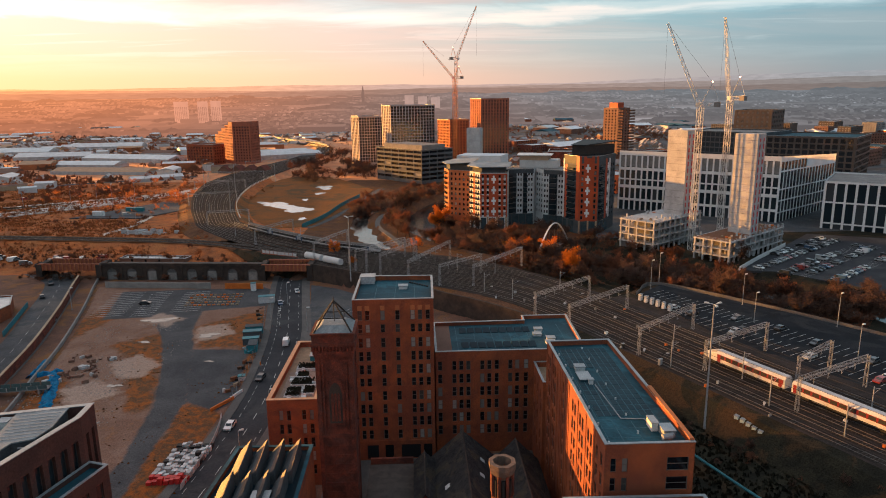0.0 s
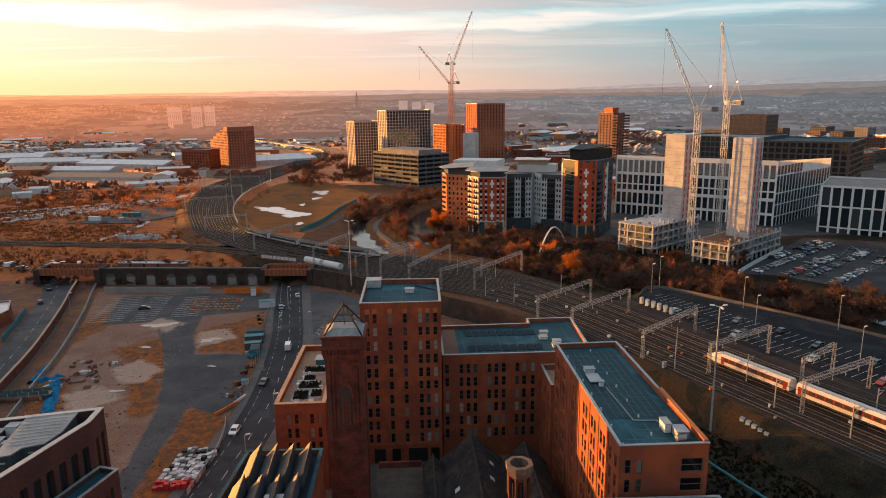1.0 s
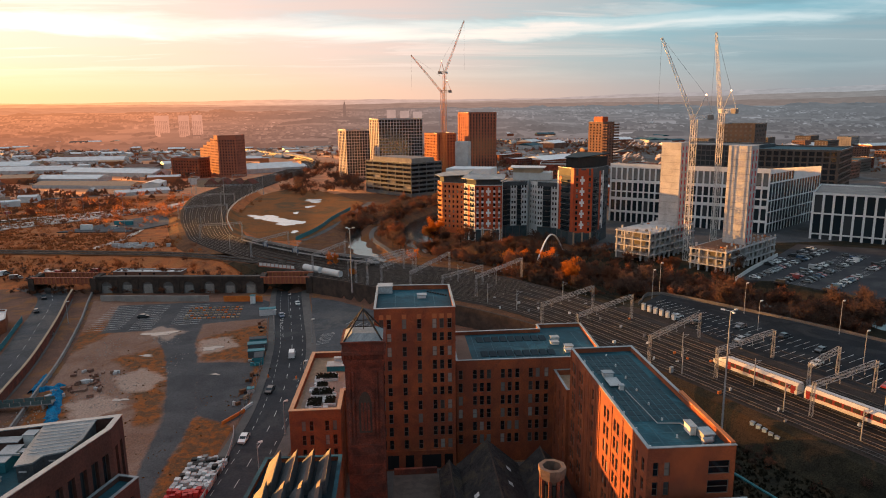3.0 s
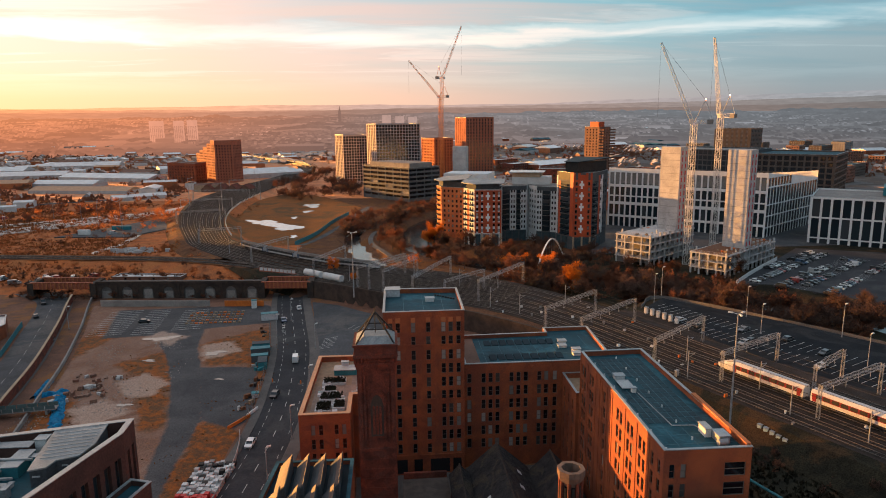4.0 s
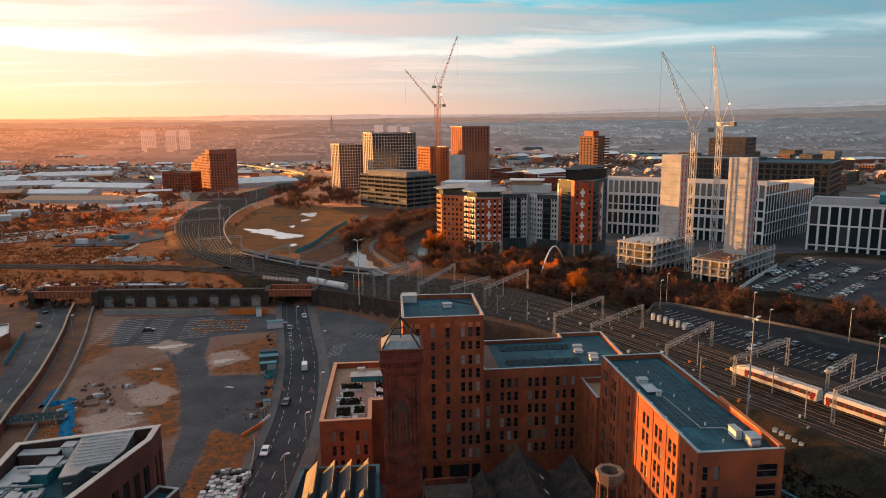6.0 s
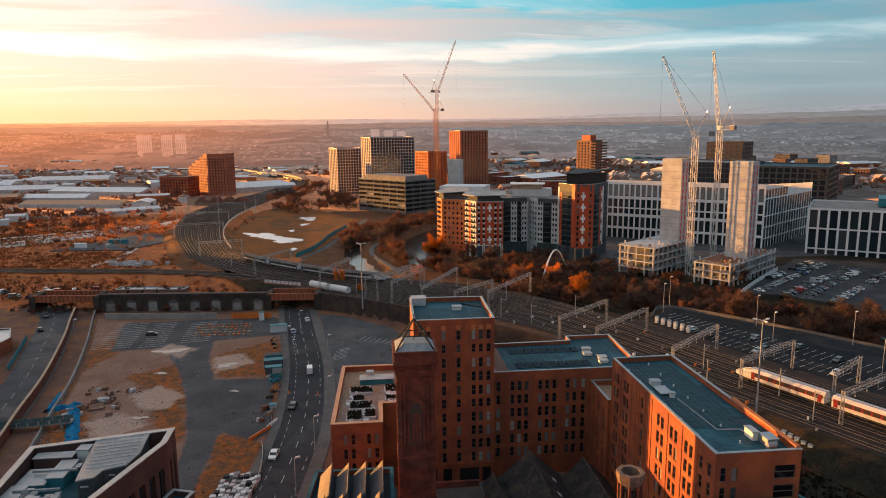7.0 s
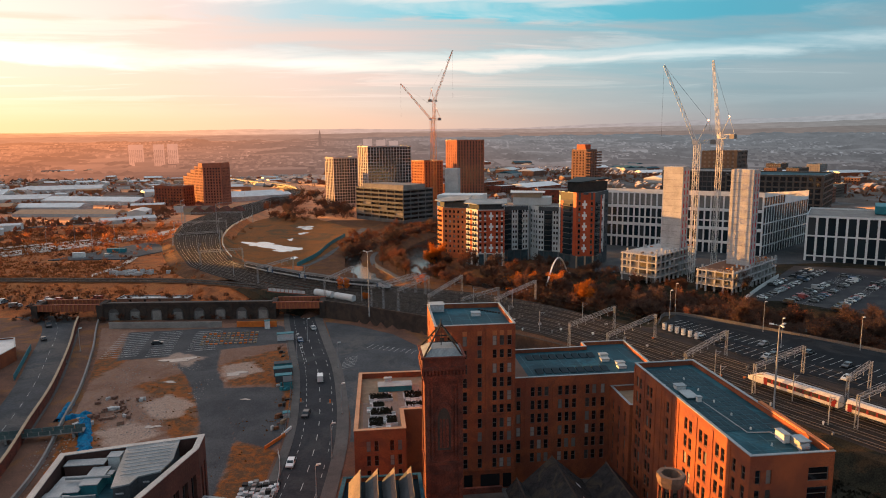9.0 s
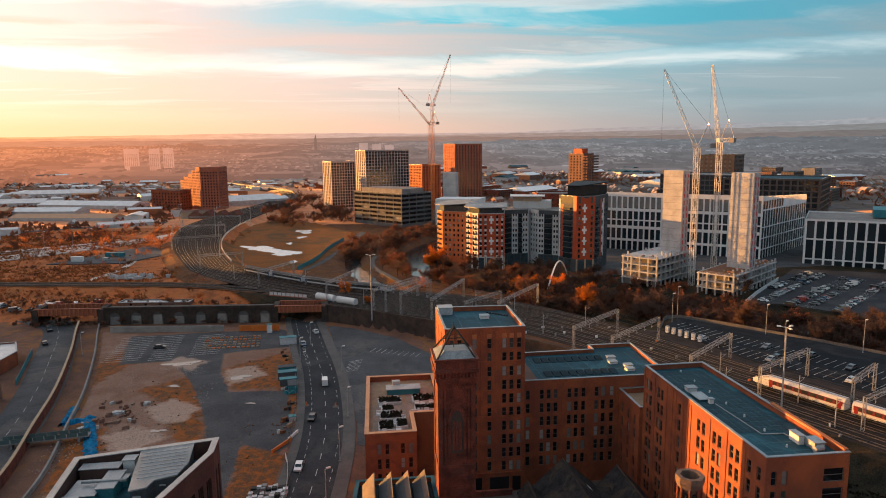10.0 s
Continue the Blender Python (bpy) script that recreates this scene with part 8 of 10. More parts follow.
# ---- trains ----
def coach(A, B, z, livery, first, last):
    """One railway coach from A to B."""
    A, B = np.array(A, float), np.array(B, float)
    L = float(np.linalg.norm(B - A))
    u = (B - A) / L
    n = np.array((-u[1], u[0]))
    th = thing("railway_coach", (float(A[0]), float(A[1]), z), livery["label"], "railway coach", livery["group"])

    def sect(t, w, zt, zb=0.9):
        c = A + u * t
        return [(*(c + n * s * w), z + h) for s, h in ((1, zb), (1.03, zb + 1.1), (.97, zt - .7), (.6, zt), (-.6, zt), (-.97, zt - .7), (-1.03, zb + 1.1), (-1, zb))]
    cuts = [(0.4, 1.36, 3.75), (L - 0.4, 1.36, 3.75)]
    if first:
        cuts = [(0.2, 0.45, 1.7), (1.2, 0.85, 2.3), (3.0, 1.2, 3.1), (5.0, 1.36, 3.75), (L - 0.4, 1.36, 3.75)]
    if last:
        cuts = cuts[:-1] + [(L - 1.0, 1.36, 3.7), (L - 0.2, 1.2, 3.2)]
    m = Mesh()
    S = [sect(*c) for c in cuts]
    for a, b in zip(S, S[1:]):
        for k in (0, 1, 5, 6):
            m.face(a[k], a[k + 1], b[k + 1], b[k])
    m.face(*S[0])
    m.face(*S[-1][::-1])
    part("body", m, livery["body"], th)
    m = Mesh()
    for a, b in zip(S, S[1:]):
        for k in (2, 3, 4):
            m.face(a[k], a[k + 1], b[k + 1], b[k])
    part("roof", m, livery["roof"], th)
    for s in (1, -1):
        def band(t0, t1, h0, h1, mat, nm, out):
            mm = Mesh()
            a, b = A + u * t0 + n * s * (1.40 + out), A + u * t1 + n * s * (1.40 + out)
            c, d = A + u * t1 + n * s * 1.3, A + u * t0 + n * s * 1.3
            mm.prism([tuple(a), tuple(b), tuple(c), tuple(d)], z + h0, z + h1, True)
            return part(nm, mm, mat, th)
        f0 = 5.4 if first else 0.8
        band(f0, L - 0.8, 1.8, 2.95, livery["band"], "window_band", 0.02)
        k = f0 + 0.6
        while k < L - 2.4:
            band(k, k + 1.6, 1.95, 2.85, BLACK, "window", 0.04)
            k += 2.1
        for d in (f0 + 0.1, L - 2.0):
            band(d, d + 0.95, 1.0, 2.9, livery["door"], "door", 0.05)
        band(0.6 if not first else 4, L - 0.6, 0.95, 1.2, livery["skirt"], "skirt_stripe", 0.03)
    if first:
        m = Mesh()
        c = A + u * 3.1
        m.prism([tuple(c + n * 1.0 + u * 0.2), tuple(c - n * 1.0 + u * 0.2), tuple(c - n * 1.1 + u * 1.9), tuple(c + n * 1.1 + u * 1.9)], z + 2.6, [z + 3.15, z + 3.15, z + 3.7, z + 3.7], True)
        part("windscreen", m, GLASS, th)
    for t in (3.2, L - 3.2):
        m = Mesh()
        c = A + u * t
        m.prism([tuple(c + u * 1.6 + n * 1.1), tuple(c - u * 1.6 + n * 1.1), tuple(c - u * 1.6 - n * 1.1), tuple(c + u * 1.6 - n * 1.1)][::-1], z + 0.15, z + 0.95, True)
        part("bogie", m, BLACK, th)
    m = Mesh()
    c = A + u * L / 2
    m.prism([tuple(c + u * 4 + n), tuple(c - u * 4 + n), tuple(c - u * 4 - n), tuple(c + u * 4 - n)][::-1], z + 0.3, z + 0.95, True)
    part("underframe", m, BLACK, th)
    return th


def along(line, pt):
    i = int(np.argmin([np.hypot(p[0] - pt[0], p[1] - pt[1]) for p in line]))
    return i


def train(line, start, n, step, livery, back=-1, both=False):
    """Coaches along a line of points one metre apart."""
    i = along(line, start)
    for k in range(n):
        a, b = i + back * int(k * step), i + back * int(k * step + step - 0.9)
        if not (0 <= b < len(line) and 0 <= a < len(line)):
            break
        coach(line[a][:2], line[b][:2], RAIL_Z + 0.35, livery, k == 0, both and k == n - 1)


RED_TRAIN = surf("dark_red_train_paint", (0.20, 0.018, 0.022), (0.16, 0.015, 0.018), 3, 0.45, bump=0.0)
RED_LIV = dict(label="white and red express coach with dark windows", group="express train", body=TRAIN_W, roof=TRAIN_W, band=RED_TRAIN, door=RED_TRAIN, skirt=TRAIN_W)
WHT_LIV = dict(label="white commuter coach with dark window band", group="commuter train", body=TRAIN_W, roof=CONCRETE_K, band=PANEL_DARK, door=surf("blue_door_paint", (0.03, 0.07, 0.14), (0.025, 0.06, 0.12), 2, .4, bump=0), skirt=PANEL_DARK)
metre = lambda T_: smooth([tuple(p) for p in T_], 1.0)
train(metre(track_line(RL, 0.0)), (77.0, 168.0), 8, 24.0, RED_LIV)
train(metre(track_line(RL, -0.57)), (-22, 291), 4, 23.0, WHT_LIV, 1, True)
train(metre(track_line(RL, -0.57)), (-122, 985), 16, 24.0, WHT_LIV, 1, True)


# ---- vehicles ----
def car_master(kind):
    th = thing("parked_car", (0, 0, 0), "parked car", "car", "cars")
    if kind == "van":
        prof = [(-2.5, .35), (2.4, .35), (2.45, .95), (1.6, 1.25), (1.0, 2.15), (-2.45, 2.2), (-2.5, 1.0)]
        glass = [(1.55, 1.3), (1.02, 2.0), (0.1, 2.0), (0.1, 1.3)]
        wd, wheels = 0.95, (-1.6, 1.55)
    else:
        prof = [(-2.1, .32), (2.1, .32), (2.15, .72), (1.2, .92), (0.55, 1.42), (-1.1, 1.46), (-1.85, 1.0), (-2.15, .9)]
        glass = [(1.1, .95), (0.52, 1.36), (-1.08, 1.38), (-1.75, 1.0)]
        wd, wheels = 0.87, (-1.3, 1.3)
    m = Mesh()
    n = len(prof)
    tap = [1.0 if z < 1.0 else 0.86 for x, z in prof]
    m.solid([(x, -wd * t, z) for (x, z), t in zip(prof, tap)] + [(x, wd * t, z) for (x, z), t in zip(prof, tap)], [tuple(range(n)), tuple(range(2 * n - 1, n - 1, -1))] + [(i, i + n, (i + 1) % n + n, (i + 1) % n) for i in range(n)])
    part("body", m, CAR_PAINT, th)
    m = Mesh()
    k = len(glass)
    for s in (-1, 1):
        y0, y1 = wd * 1.0 * s, wd * 0.88 * s
        m.face(*[(x, y0 * 1.005 if z < 1.1 else y1 * 1.03, z) for x, z in glass][::s])
    fx, fz = prof[3], prof[4]
    m.face((fx[0] - .03, -wd * .8, fx[1] + .06), (fx[0] - .03, wd * .8, fx[1] + .06), (fz[0] + .04, wd * .78, fz[1] - .03), (fz[0] + .04, -wd * .78, fz[1] - .03))
    if kind != "van":
        m.face((prof[5][0] - .06, -wd * .76, prof[5][1] - .02), (prof[5][0] - .06, wd * .76, prof[5][1] - .02), (prof[6][0] - .02, wd * .78, prof[6][1] + .05), (prof[6][0] - .02, -wd * .78, prof[6][1] + .05))
    part("glazing", m, GLASS_B, th)
    wm = Mesh()
    wm.tube((0, -.1, 0), (0, .1, 0), 0.33, n=10)
    me = wm.data("wheel", RUBBER)
    for x in wheels:
        for s in (-1, 1):
            w = new("wheel", me)
            w.parent = th
            w.location = (x, s * (wd - 0.08), 0.33)
    return th


CAR, VAN = car_master("car"), car_master("van")
rnd = random.Random(21)
USED = [False, False]


def put_car(x, y, z, yaw, van=False, label="", group="parked cars"):
    src = VAN if van else CAR
    m = pose(x, y, z, 0, 0, yaw)
    k = 1 if van else 0
    if not USED[k]:
        USED[k] = True
        src.matrix_basis = m
        ob = src
    else:
        ob = copy_thing(src, m)
    ob.name = "van" if van else "car"
    tagged(ob, label or ("parked van on the asphalt" if van else "parked car standing in a marked bay"), "van" if van else "car", group)
    return ob


def inside(x, y, poly, margin=0.0):
    return float(poly_field(np.array([x]), np.array([y]), poly)[0]) < -margin


# fuller car park by the offices
u, v = np.array((0.79, 0.61)), np.array((-0.61, 0.79))
o = np.array((140, 262))
lines = Mesh()
for r in range(9):
    for c in range(34):
        q = o + u * (c * 2.7) + v * (-26 + r * 9.0 + (2.4 if r % 2 else 0))
        if not inside(q[0], q[1], [(135, 268), (173, 232), (215, 250), (262, 300), (240, 322), (205, 338)], 2.5):
            continue
        lines.obox(q + u * 1.35, math.degrees(math.atan2(v[1], v[0])), 4.8, 0.11, 2.355, 2.365)
        if rnd.random() < 0.58:
            put_car(float(q[0]), float(q[1]), 2.36, math.degrees(math.atan2(v[1], v[0])) + rnd.choice((0, 180)) + rnd.uniform(-3, 3), rnd.random() < 0.12)
single("bay_marking", lines, PAINT, "white bay lines of the full car park", "parking lines", kind="stuff")
# emptier car park beside the tracks
lines = Mesh()
u2 = np.array((0.46, -0.888))
v2 = np.array((0.888, 0.46))
o2 = np.array((82, 236))
zc = RAIL_Z - 0.21
for r in range(9):
    for c in range(66):
        q = o2 + u2 * (c * 2.6) + v2 * (-42 + 5.6 * r + (2.6 if r % 2 else 0.0))
        if not (inside(q[0], q[1], CAR_PARK_A, 1.5)):
            continue
        lines.obox(q + u2 * 1.3, math.degrees(math.atan2(v2[1], v2[0])), 4.8, 0.15, zc, zc + 0.012)
        if rnd.random() < 0.07:
            put_car(float(q[0]), float(q[1]), zc, math.degrees(math.atan2(v2[1], v2[0])) + rnd.choice((0, 180)), rnd.random() < 0.08)
single("bay_marking", lines, PAINT, "white bay lines of the railway car park", "parking lines", kind="stuff")
# wall and low fence round the railway car park
m = Mesh()
upright(m, smooth([(78.6, 229), (91, 241), (120, 206.5), (146, 167.5), (173, 127)], 4), 0.2, RAIL_Z - 1.2, RAIL_Z + 0.5, 0.2)
single("car_park_wall", m, CONCRETE_K, "grey low wall along the railway car park", "wall", kind="structure")
m = Mesh()
upright(m, smooth([(134, 266), (152, 285), (178, 310)], 6), 0, 1.6, 4.2, 0.2)
single("site_hoarding", m, WHITE_PLASTIC, "white hoarding between car park and building site", "hoarding", kind="structure")
# moving traffic, court and yard cars
for x, y, yaw, van in ((-42.6, 203, 95, True), (-49.2, 262, 105, False), (-44.6, 176, 262, False), (-45.6, 148, 265, False), (-52.8, 246, 285, False), (-130, 232, 290, False), (-157, 282, 300, True), (-150, 262, 120, False)):
    put_car(x, y, zr, yaw, van, "van driving along the asphalt road" if van else "car driving along the asphalt road", "traffic on the road")
for x, y, yaw in ((-17.0, 184, 100), (-12.8, 178, 95), (-10.6, 186, 100), (-8.4, 184, 100), (8.0, 205, 40), (11.5, 203, 40), (-105, 250, 10)):
    put_car(x, y, SITE_Z + 0.1, yaw)
for k in range(26):
    x = rnd.uniform(-225, -150)
    y = 315 + (x + 150) * -0.12 + rnd.uniform(-6, 4)
    if off_rails(x, y) > 1.5:
        put_car(x, y, zg(x, y) + 0.1, rnd.uniform(0, 180), rnd.random() < 0.3, "car standing in a rough yard beside the railway", "yard cars")
for x, y in ((-214, 447), (-190, 440), (-300, 520), (-330, 500)):
    put_car(x, y, zg(x, y) + 0.1, rnd.uniform(0, 180), True, "white van standing on open ground", "yard cars")


# ---- trees ----
def tree_meshes(seed, h, spread, twigs, bushy):
    r = random.Random(seed)
    t, c = Mesh(), Mesh()
    top = h * 0.42
    t.tube((0, 0, -0.4), (r.uniform(-.2, .2), r.uniform(-.2, .2), top), 0.022 * h + .05, 0.014 * h, n=7)
    tips = []
    for k in range(9 if not bushy else 13):
        a, e = r.uniform(0, 6.28), r.uniform(0.35, 1.25)
        ln = h * r.uniform(0.28, 0.5)
        z0 = top * r.uniform(0.35 if not bushy else 0.08, 1.0)
        p = Vector((0, 0, z0))
        q = p + Vector((math.cos(a) * math.cos(e) * ln * spread, math.sin(a) * math.cos(e) * ln * spread, math.sin(e) * ln))
        t.tube(p, q, 0.011 * h, 0.004 * h, n=5)
        for j in range(4):
            a2, e2 = a + r.uniform(-1.1, 1.1), r.uniform(0.1, 1.2)
            s = p.lerp(q, r.uniform(.4, 1.0))
            l2 = ln * r.uniform(.35, .7)
            w = s + Vector((math.cos(a2) * math.cos(e2) * l2 * spread, math.sin(a2) * math.cos(e2) * l2 * spread, math.sin(e2) * l2))
            t.tube(s, w, 0.005 * h, 0.0015 * h, n=3)
            tips.append((s, w))
    for k in range(twigs):
        s, w = r.choice(tips)
        p = s.lerp(w, r.uniform(.25, 1.12)) + Vector((r.gauss(0, 1), r.gauss(0, 1), r.gauss(0, .8))) * h * 0.05
        d = Vector((r.gauss(0, 1), r.gauss(0, 1), r.gauss(0.25, 1))).normalized()
        e = d.orthogonal().normalized()
        ln, wd = h * r.uniform(.018, .048), h * r.uniform(.008, .016)
        c.face(tuple(p), tuple(p + d * ln + e * wd), tuple(p + d * ln * 1.4 - e * wd))
    return t, c


TREES = {}
for nm, mat, specs in (("rust", TWIG_RUST, ((1, 9, 1.0, 2500, True), (2, 11, 0.9, 2700, False), (3, 7, 1.15, 2200, True))), ("gold", TWIG_GOLD, ((4, 9, 1.0, 4200, True), (5, 12, 0.95, 4200, False))), ("amber", BRAMBLE, ((9, 8, 1.05, 2200, True), (10, 10, 1.0, 2300, True))), ("dark", TWIG_DARK, ((6, 11, 0.95, 2300, False), (7, 8, 1.05, 2200, True), (8, 13, 0.9, 2500, False)))):
    for s in specs:
        t, c = tree_meshes(*s)
        TREES.setdefault(nm, []).append((t.data("trunk", BARK), c.data("crown", mat)))
LAB = {"rust": "russet bare winter tree with dense fine twigs", "amber": "amber-brown winter tree with dense fine twigs", "gold": "golden-orange twiggy winter tree", "dark": "dark bare winter tree with fine branches"}
rnd = random.Random(99)


COUNT = [0]
THICKET = {}


def tree(x, y, kind, s=1.0, z=None):
    t, c = rnd.choice(TREES[kind])
    yaw = rnd.uniform(0, 6.28)
    tall = s * rnd.uniform(.85, 1.1)
    z = zg(x, y) if z is None else z
    if s < 0.45 or COUNT[0] >= 290 or y > 520:
        # far or low scrub is gathered, kind by kind, into one thicket
        m = THICKET.setdefault(kind, [])
        m.append((c, Matrix.LocRotScale((x, y, z), Euler((0, 0, yaw)), (s, s, tall))))
        return
    COUNT[0] += 1
    th = thing("tree", (x, y, z), LAB[kind], "tree", "trees and scrub")
    for nm, me in (("trunk", t), ("crown", c)):
        ob = new(nm, me)
        ob.parent = th
        ob.rotation_euler = (0, 0, yaw)
        ob.scale = (s, s, tall)


def make_thickets():
    for kind, items in THICKET.items():
        vs, fs, base = [], [], 0
        for me, mt in items:
            n = len(me.vertices)
            co = np.empty(n * 3)
            me.vertices.foreach_get("co", co)
            co = co.reshape(-1, 3) @ np.array(mt.to_3x3()).T + np.array(mt.translation)
            k = n // 3
            step = 4 if mt.translation.y < 500 else 7
            keep = np.arange(k)[::step]
            co = co.reshape(k, 3, 3)[keep]
            mid = co.mean(axis=1, keepdims=True)
            co = mid + (co - mid) * (1.6 if mt.translation.y < 500 else 2.1)
            vs.append(co.reshape(-1, 3))
            fs.append(np.arange(len(keep) * 3).reshape(-1, 3) + base)
            base += len(keep) * 3
        me = bpy.data.meshes.new("scrub_thicket")
        co, fa = np.concatenate(vs), np.concatenate(fs)
        me.vertices.add(len(co))
        me.vertices.foreach_set("co", co.reshape(-1))
        me.loops.add(fa.size)
        me.loops.foreach_set("vertex_index", fa.reshape(-1).astype(np.int32))
        me.polygons.add(len(fa))
        me.polygons.foreach_set("loop_start", np.arange(0, fa.size, 3, dtype=np.int32))
        me.update(calc_edges=True)
        me.materials.append(items[0][0].materials[0])
        tagged(new("scrub_thicket", me), "tangle of low russet winter scrub and far trees", "scrub", kind="stuff")


for x, y, s in ((64.5, 272, 1.0), (44, 318, 1.15), (48, 312, .9), (11, 404, 1.3), (14, 398, 1.0), (60, 300, .9), (-1, 330, .7), (-38, 300, .5), (-28, 283, .45)):
    tree(x, y, "gold", s * 1.15)


def strip(line, n, off0, off1, kinds, s0, s1, y0=-1e9, y1=1e9):
    L = smooth(line, 3)
    ns = sides(L)
    for k in range(n):
        i = rnd.randrange(len(L))
        q = L[i][:2] + ns[i] * rnd.choice((-1, 1)) * (L[i][2] + rnd.uniform(off0, off1))
        if not (y0 < q[1] < y1):
            continue
        if off_rails(q[0], q[1]) < 3 or inside(q[0], q[1], CAR_PARK_A, -3) or inside(q[0], q[1], [(135, 268), (173, 232), (215, 250), (262, 300), (205, 338)], -1):
            continue
        if inside(q[0], q[1], [(96, 318), (111, 300), (135, 275), (180, 312), (150, 345)], 0) or inside(q[0], q[1], a1, -3) or inside(q[0], q[1], a4, -3) or inside(q[0], q[1], a0, -3):
            continue
        tree(float(q[0]), float(q[1]), rnd.choice(kinds), rnd.uniform(s0, s1))


strip(RIVER, 330, 1, 14, ("rust", "rust", "dark", "dark", "dark"), 0.55, 1.0, 190, 480)
strip([(40, 300, 4), (66, 284, 5), (100, 262, 5), (130, 232, 5), (150, 208, 4)], 300, 0, 12, ("rust", "rust", "dark", "dark"), 0.6, 1.05)
strip([(-30, 430, 1), (-20, 480, 4), (0, 520, 6), (20, 548, 6)], 150, 0, 16, ("rust", "rust", "dark"), 0.5, 1.0)
strip([(-60, 620, 3), (-90, 700, 8), (-85, 800, 10), (-70, 900, 14)], 260, 0, 34, ("rust", "rust", "dark"), 0.7, 1.3)
strip([(14, 345, 3), (34, 352, 5), (70, 345, 7), (100, 330, 4)], 90, 0, 12, ("rust", "dark", "rust"), 0.5, 0.9)
strip([(-480, 640, 40), (-330, 520, 30), (-180, 450, 16)], 240, 0, 60, ("amber", "amber", "amber", "rust"), 0.3, 0.7)
strip(BRANCH, 300, 2, 18, ("rust", "amber", "amber"), 0.2, 0.5)
strip([(-170, 420, 6), (-190, 480, 6), (-205, 560, 6), (-240, 640, 8)], 60, 0, 22, ("amber", "rust"), 0.35, 0.8)
strip([(-172, 300, 2), (-139, 296, 2), (-100, 294, 2), (-72, 290, 2)], 190, 0, 9, ("rust", "rust", "dark"), 0.16, 0.42)
strip([(-200, 318, 2), (-150, 312, 2), (-112, 306, 2), (-86, 298, 2)], 110, 0, 6, ("rust", "dark"), 0.15, 0.38)
strip([(54, 150, 1), (62, 128, 2), (75, 108, 2), (95, 80, 3)], 46, 0, 7, ("rust", "dark", "dark"), 0.12, 0.3)
for k in range(150):
    tree(rnd.uniform(-360, -160), rnd.uniform(390, 470), rnd.choice(("amber", "rust")), rnd.uniform(.15, .5))
for x, y in ((150, 220), (158, 214), (166, 205), (178, 196), (190, 186), (156, 226), (170, 213), (200, 205), (214, 196), (184, 206)):
    tree(x, y, rnd.choice(("rust", "dark")), rnd.uniform(.7, 1.1))
# low tufts over the cleared site and the banks
tufts = Mesh()
r_ = random.Random(8)
for k in range(1300):
    x, y = r_.uniform(-106, -47), r_.uniform(118, 232)
    if math.sin(x / 5 + 2 * math.sin(y / 9)) * math.cos(y / 6.5 - x / 11) < 0.25:
        continue
    if inside(x, y, [(-57, 118), (-57, 130), (-63, 166), (-62, 191), (-66, 232), (-90, 232), (-76, 190), (-66, 122)], 1):
        continue
    h = r_.uniform(.15, .5)
    a = r_.uniform(0, 6.28)
    c_, s_ = math.cos(a) * h, math.sin(a) * h
    tufts.face((x - c_, y - s_, SITE_Z), (x + c_, y + s_, SITE_Z), (x + r_.uniform(-.2, .2), y, SITE_Z + h))
single("grass_tufts", tufts, SCRUB, "rusty tufts of dead grass on the site", "grass", kind="stuff")
stones = Mesh()
for k in range(1500):
    x, y = r_.uniform(-108, -76), r_.uniform(140, 226)
    if math.sin(x / 6 + 1) * math.cos(y / 8 + x / 13) < 0.1:
        continue
    q = r_.uniform(.08, .24)
    stones.cone((x, y), q, q * .5, SITE_Z + .04, SITE_Z + .06 + q * .9, 5, r_.random())
single("rubble", stones, DUSTY, "loose pale stones on the cleared site", "rubble", kind="stuff")
# pale posts along the inner edge of the bend
i = 0
for p, n in zip(RL, sides(RL)):
    if 395 < p[1] < 640:
        i += 1
        q = p[:2] - n * (p[2] + 1.8)
        m = Mesh()
        m.obox(q, 20, 0.5, 0.35, RAIL_Z - 0.6, RAIL_Z + 1.0)
        single("fence_post", m, WHITE_PLASTIC, "short pale post along the railway edge", "post", "posts round the bend", at=(float(q[0]), float(q[1]), RAIL_Z - 0.6))
for k in range(4):
    gable("gabled_shed", (-196 + 13 * k, 690 - 3 * k), (-193 + 13 * k, 704 - 3 * k), 6.2, 9.5, 4.5, BRICK_BROWN, BRICK_OLD, "small gabled shed with a dark red roof beside the tracks")
make_thickets()
# white arch of the footbridge
m = Mesh()
AR = [(54 + 25 * k / 24, 298 + 44 * k / 24, 0.4 + 13.5 * math.sin(math.pi * k / 24)) for k in range(25)]
fb = thing("footbridge", (54, 298, 0.4), "white steel arch footbridge over the river", "footbridge")
m = Mesh()
for p, q in zip(AR, AR[1:]):
    m.tube(p, q, 0.38, n=8)
part("arch", m, WHITE_PLASTIC, fb)
m = Mesh()
ribbon(m, [np.array((54 + 25 * k / 6, 298 + 44 * k / 6)) for k in range(7)], -1.6, 1.6, 2.0, 0.4)
part("deck", m, CONCRETE_D, fb)
for k in range(3, 22, 2):
    m = Mesh()
    m.tube(AR[k], (AR[k][0], AR[k][1], 2.0), 0.05, n=3)
    part("hanger", m, STEEL, fb)

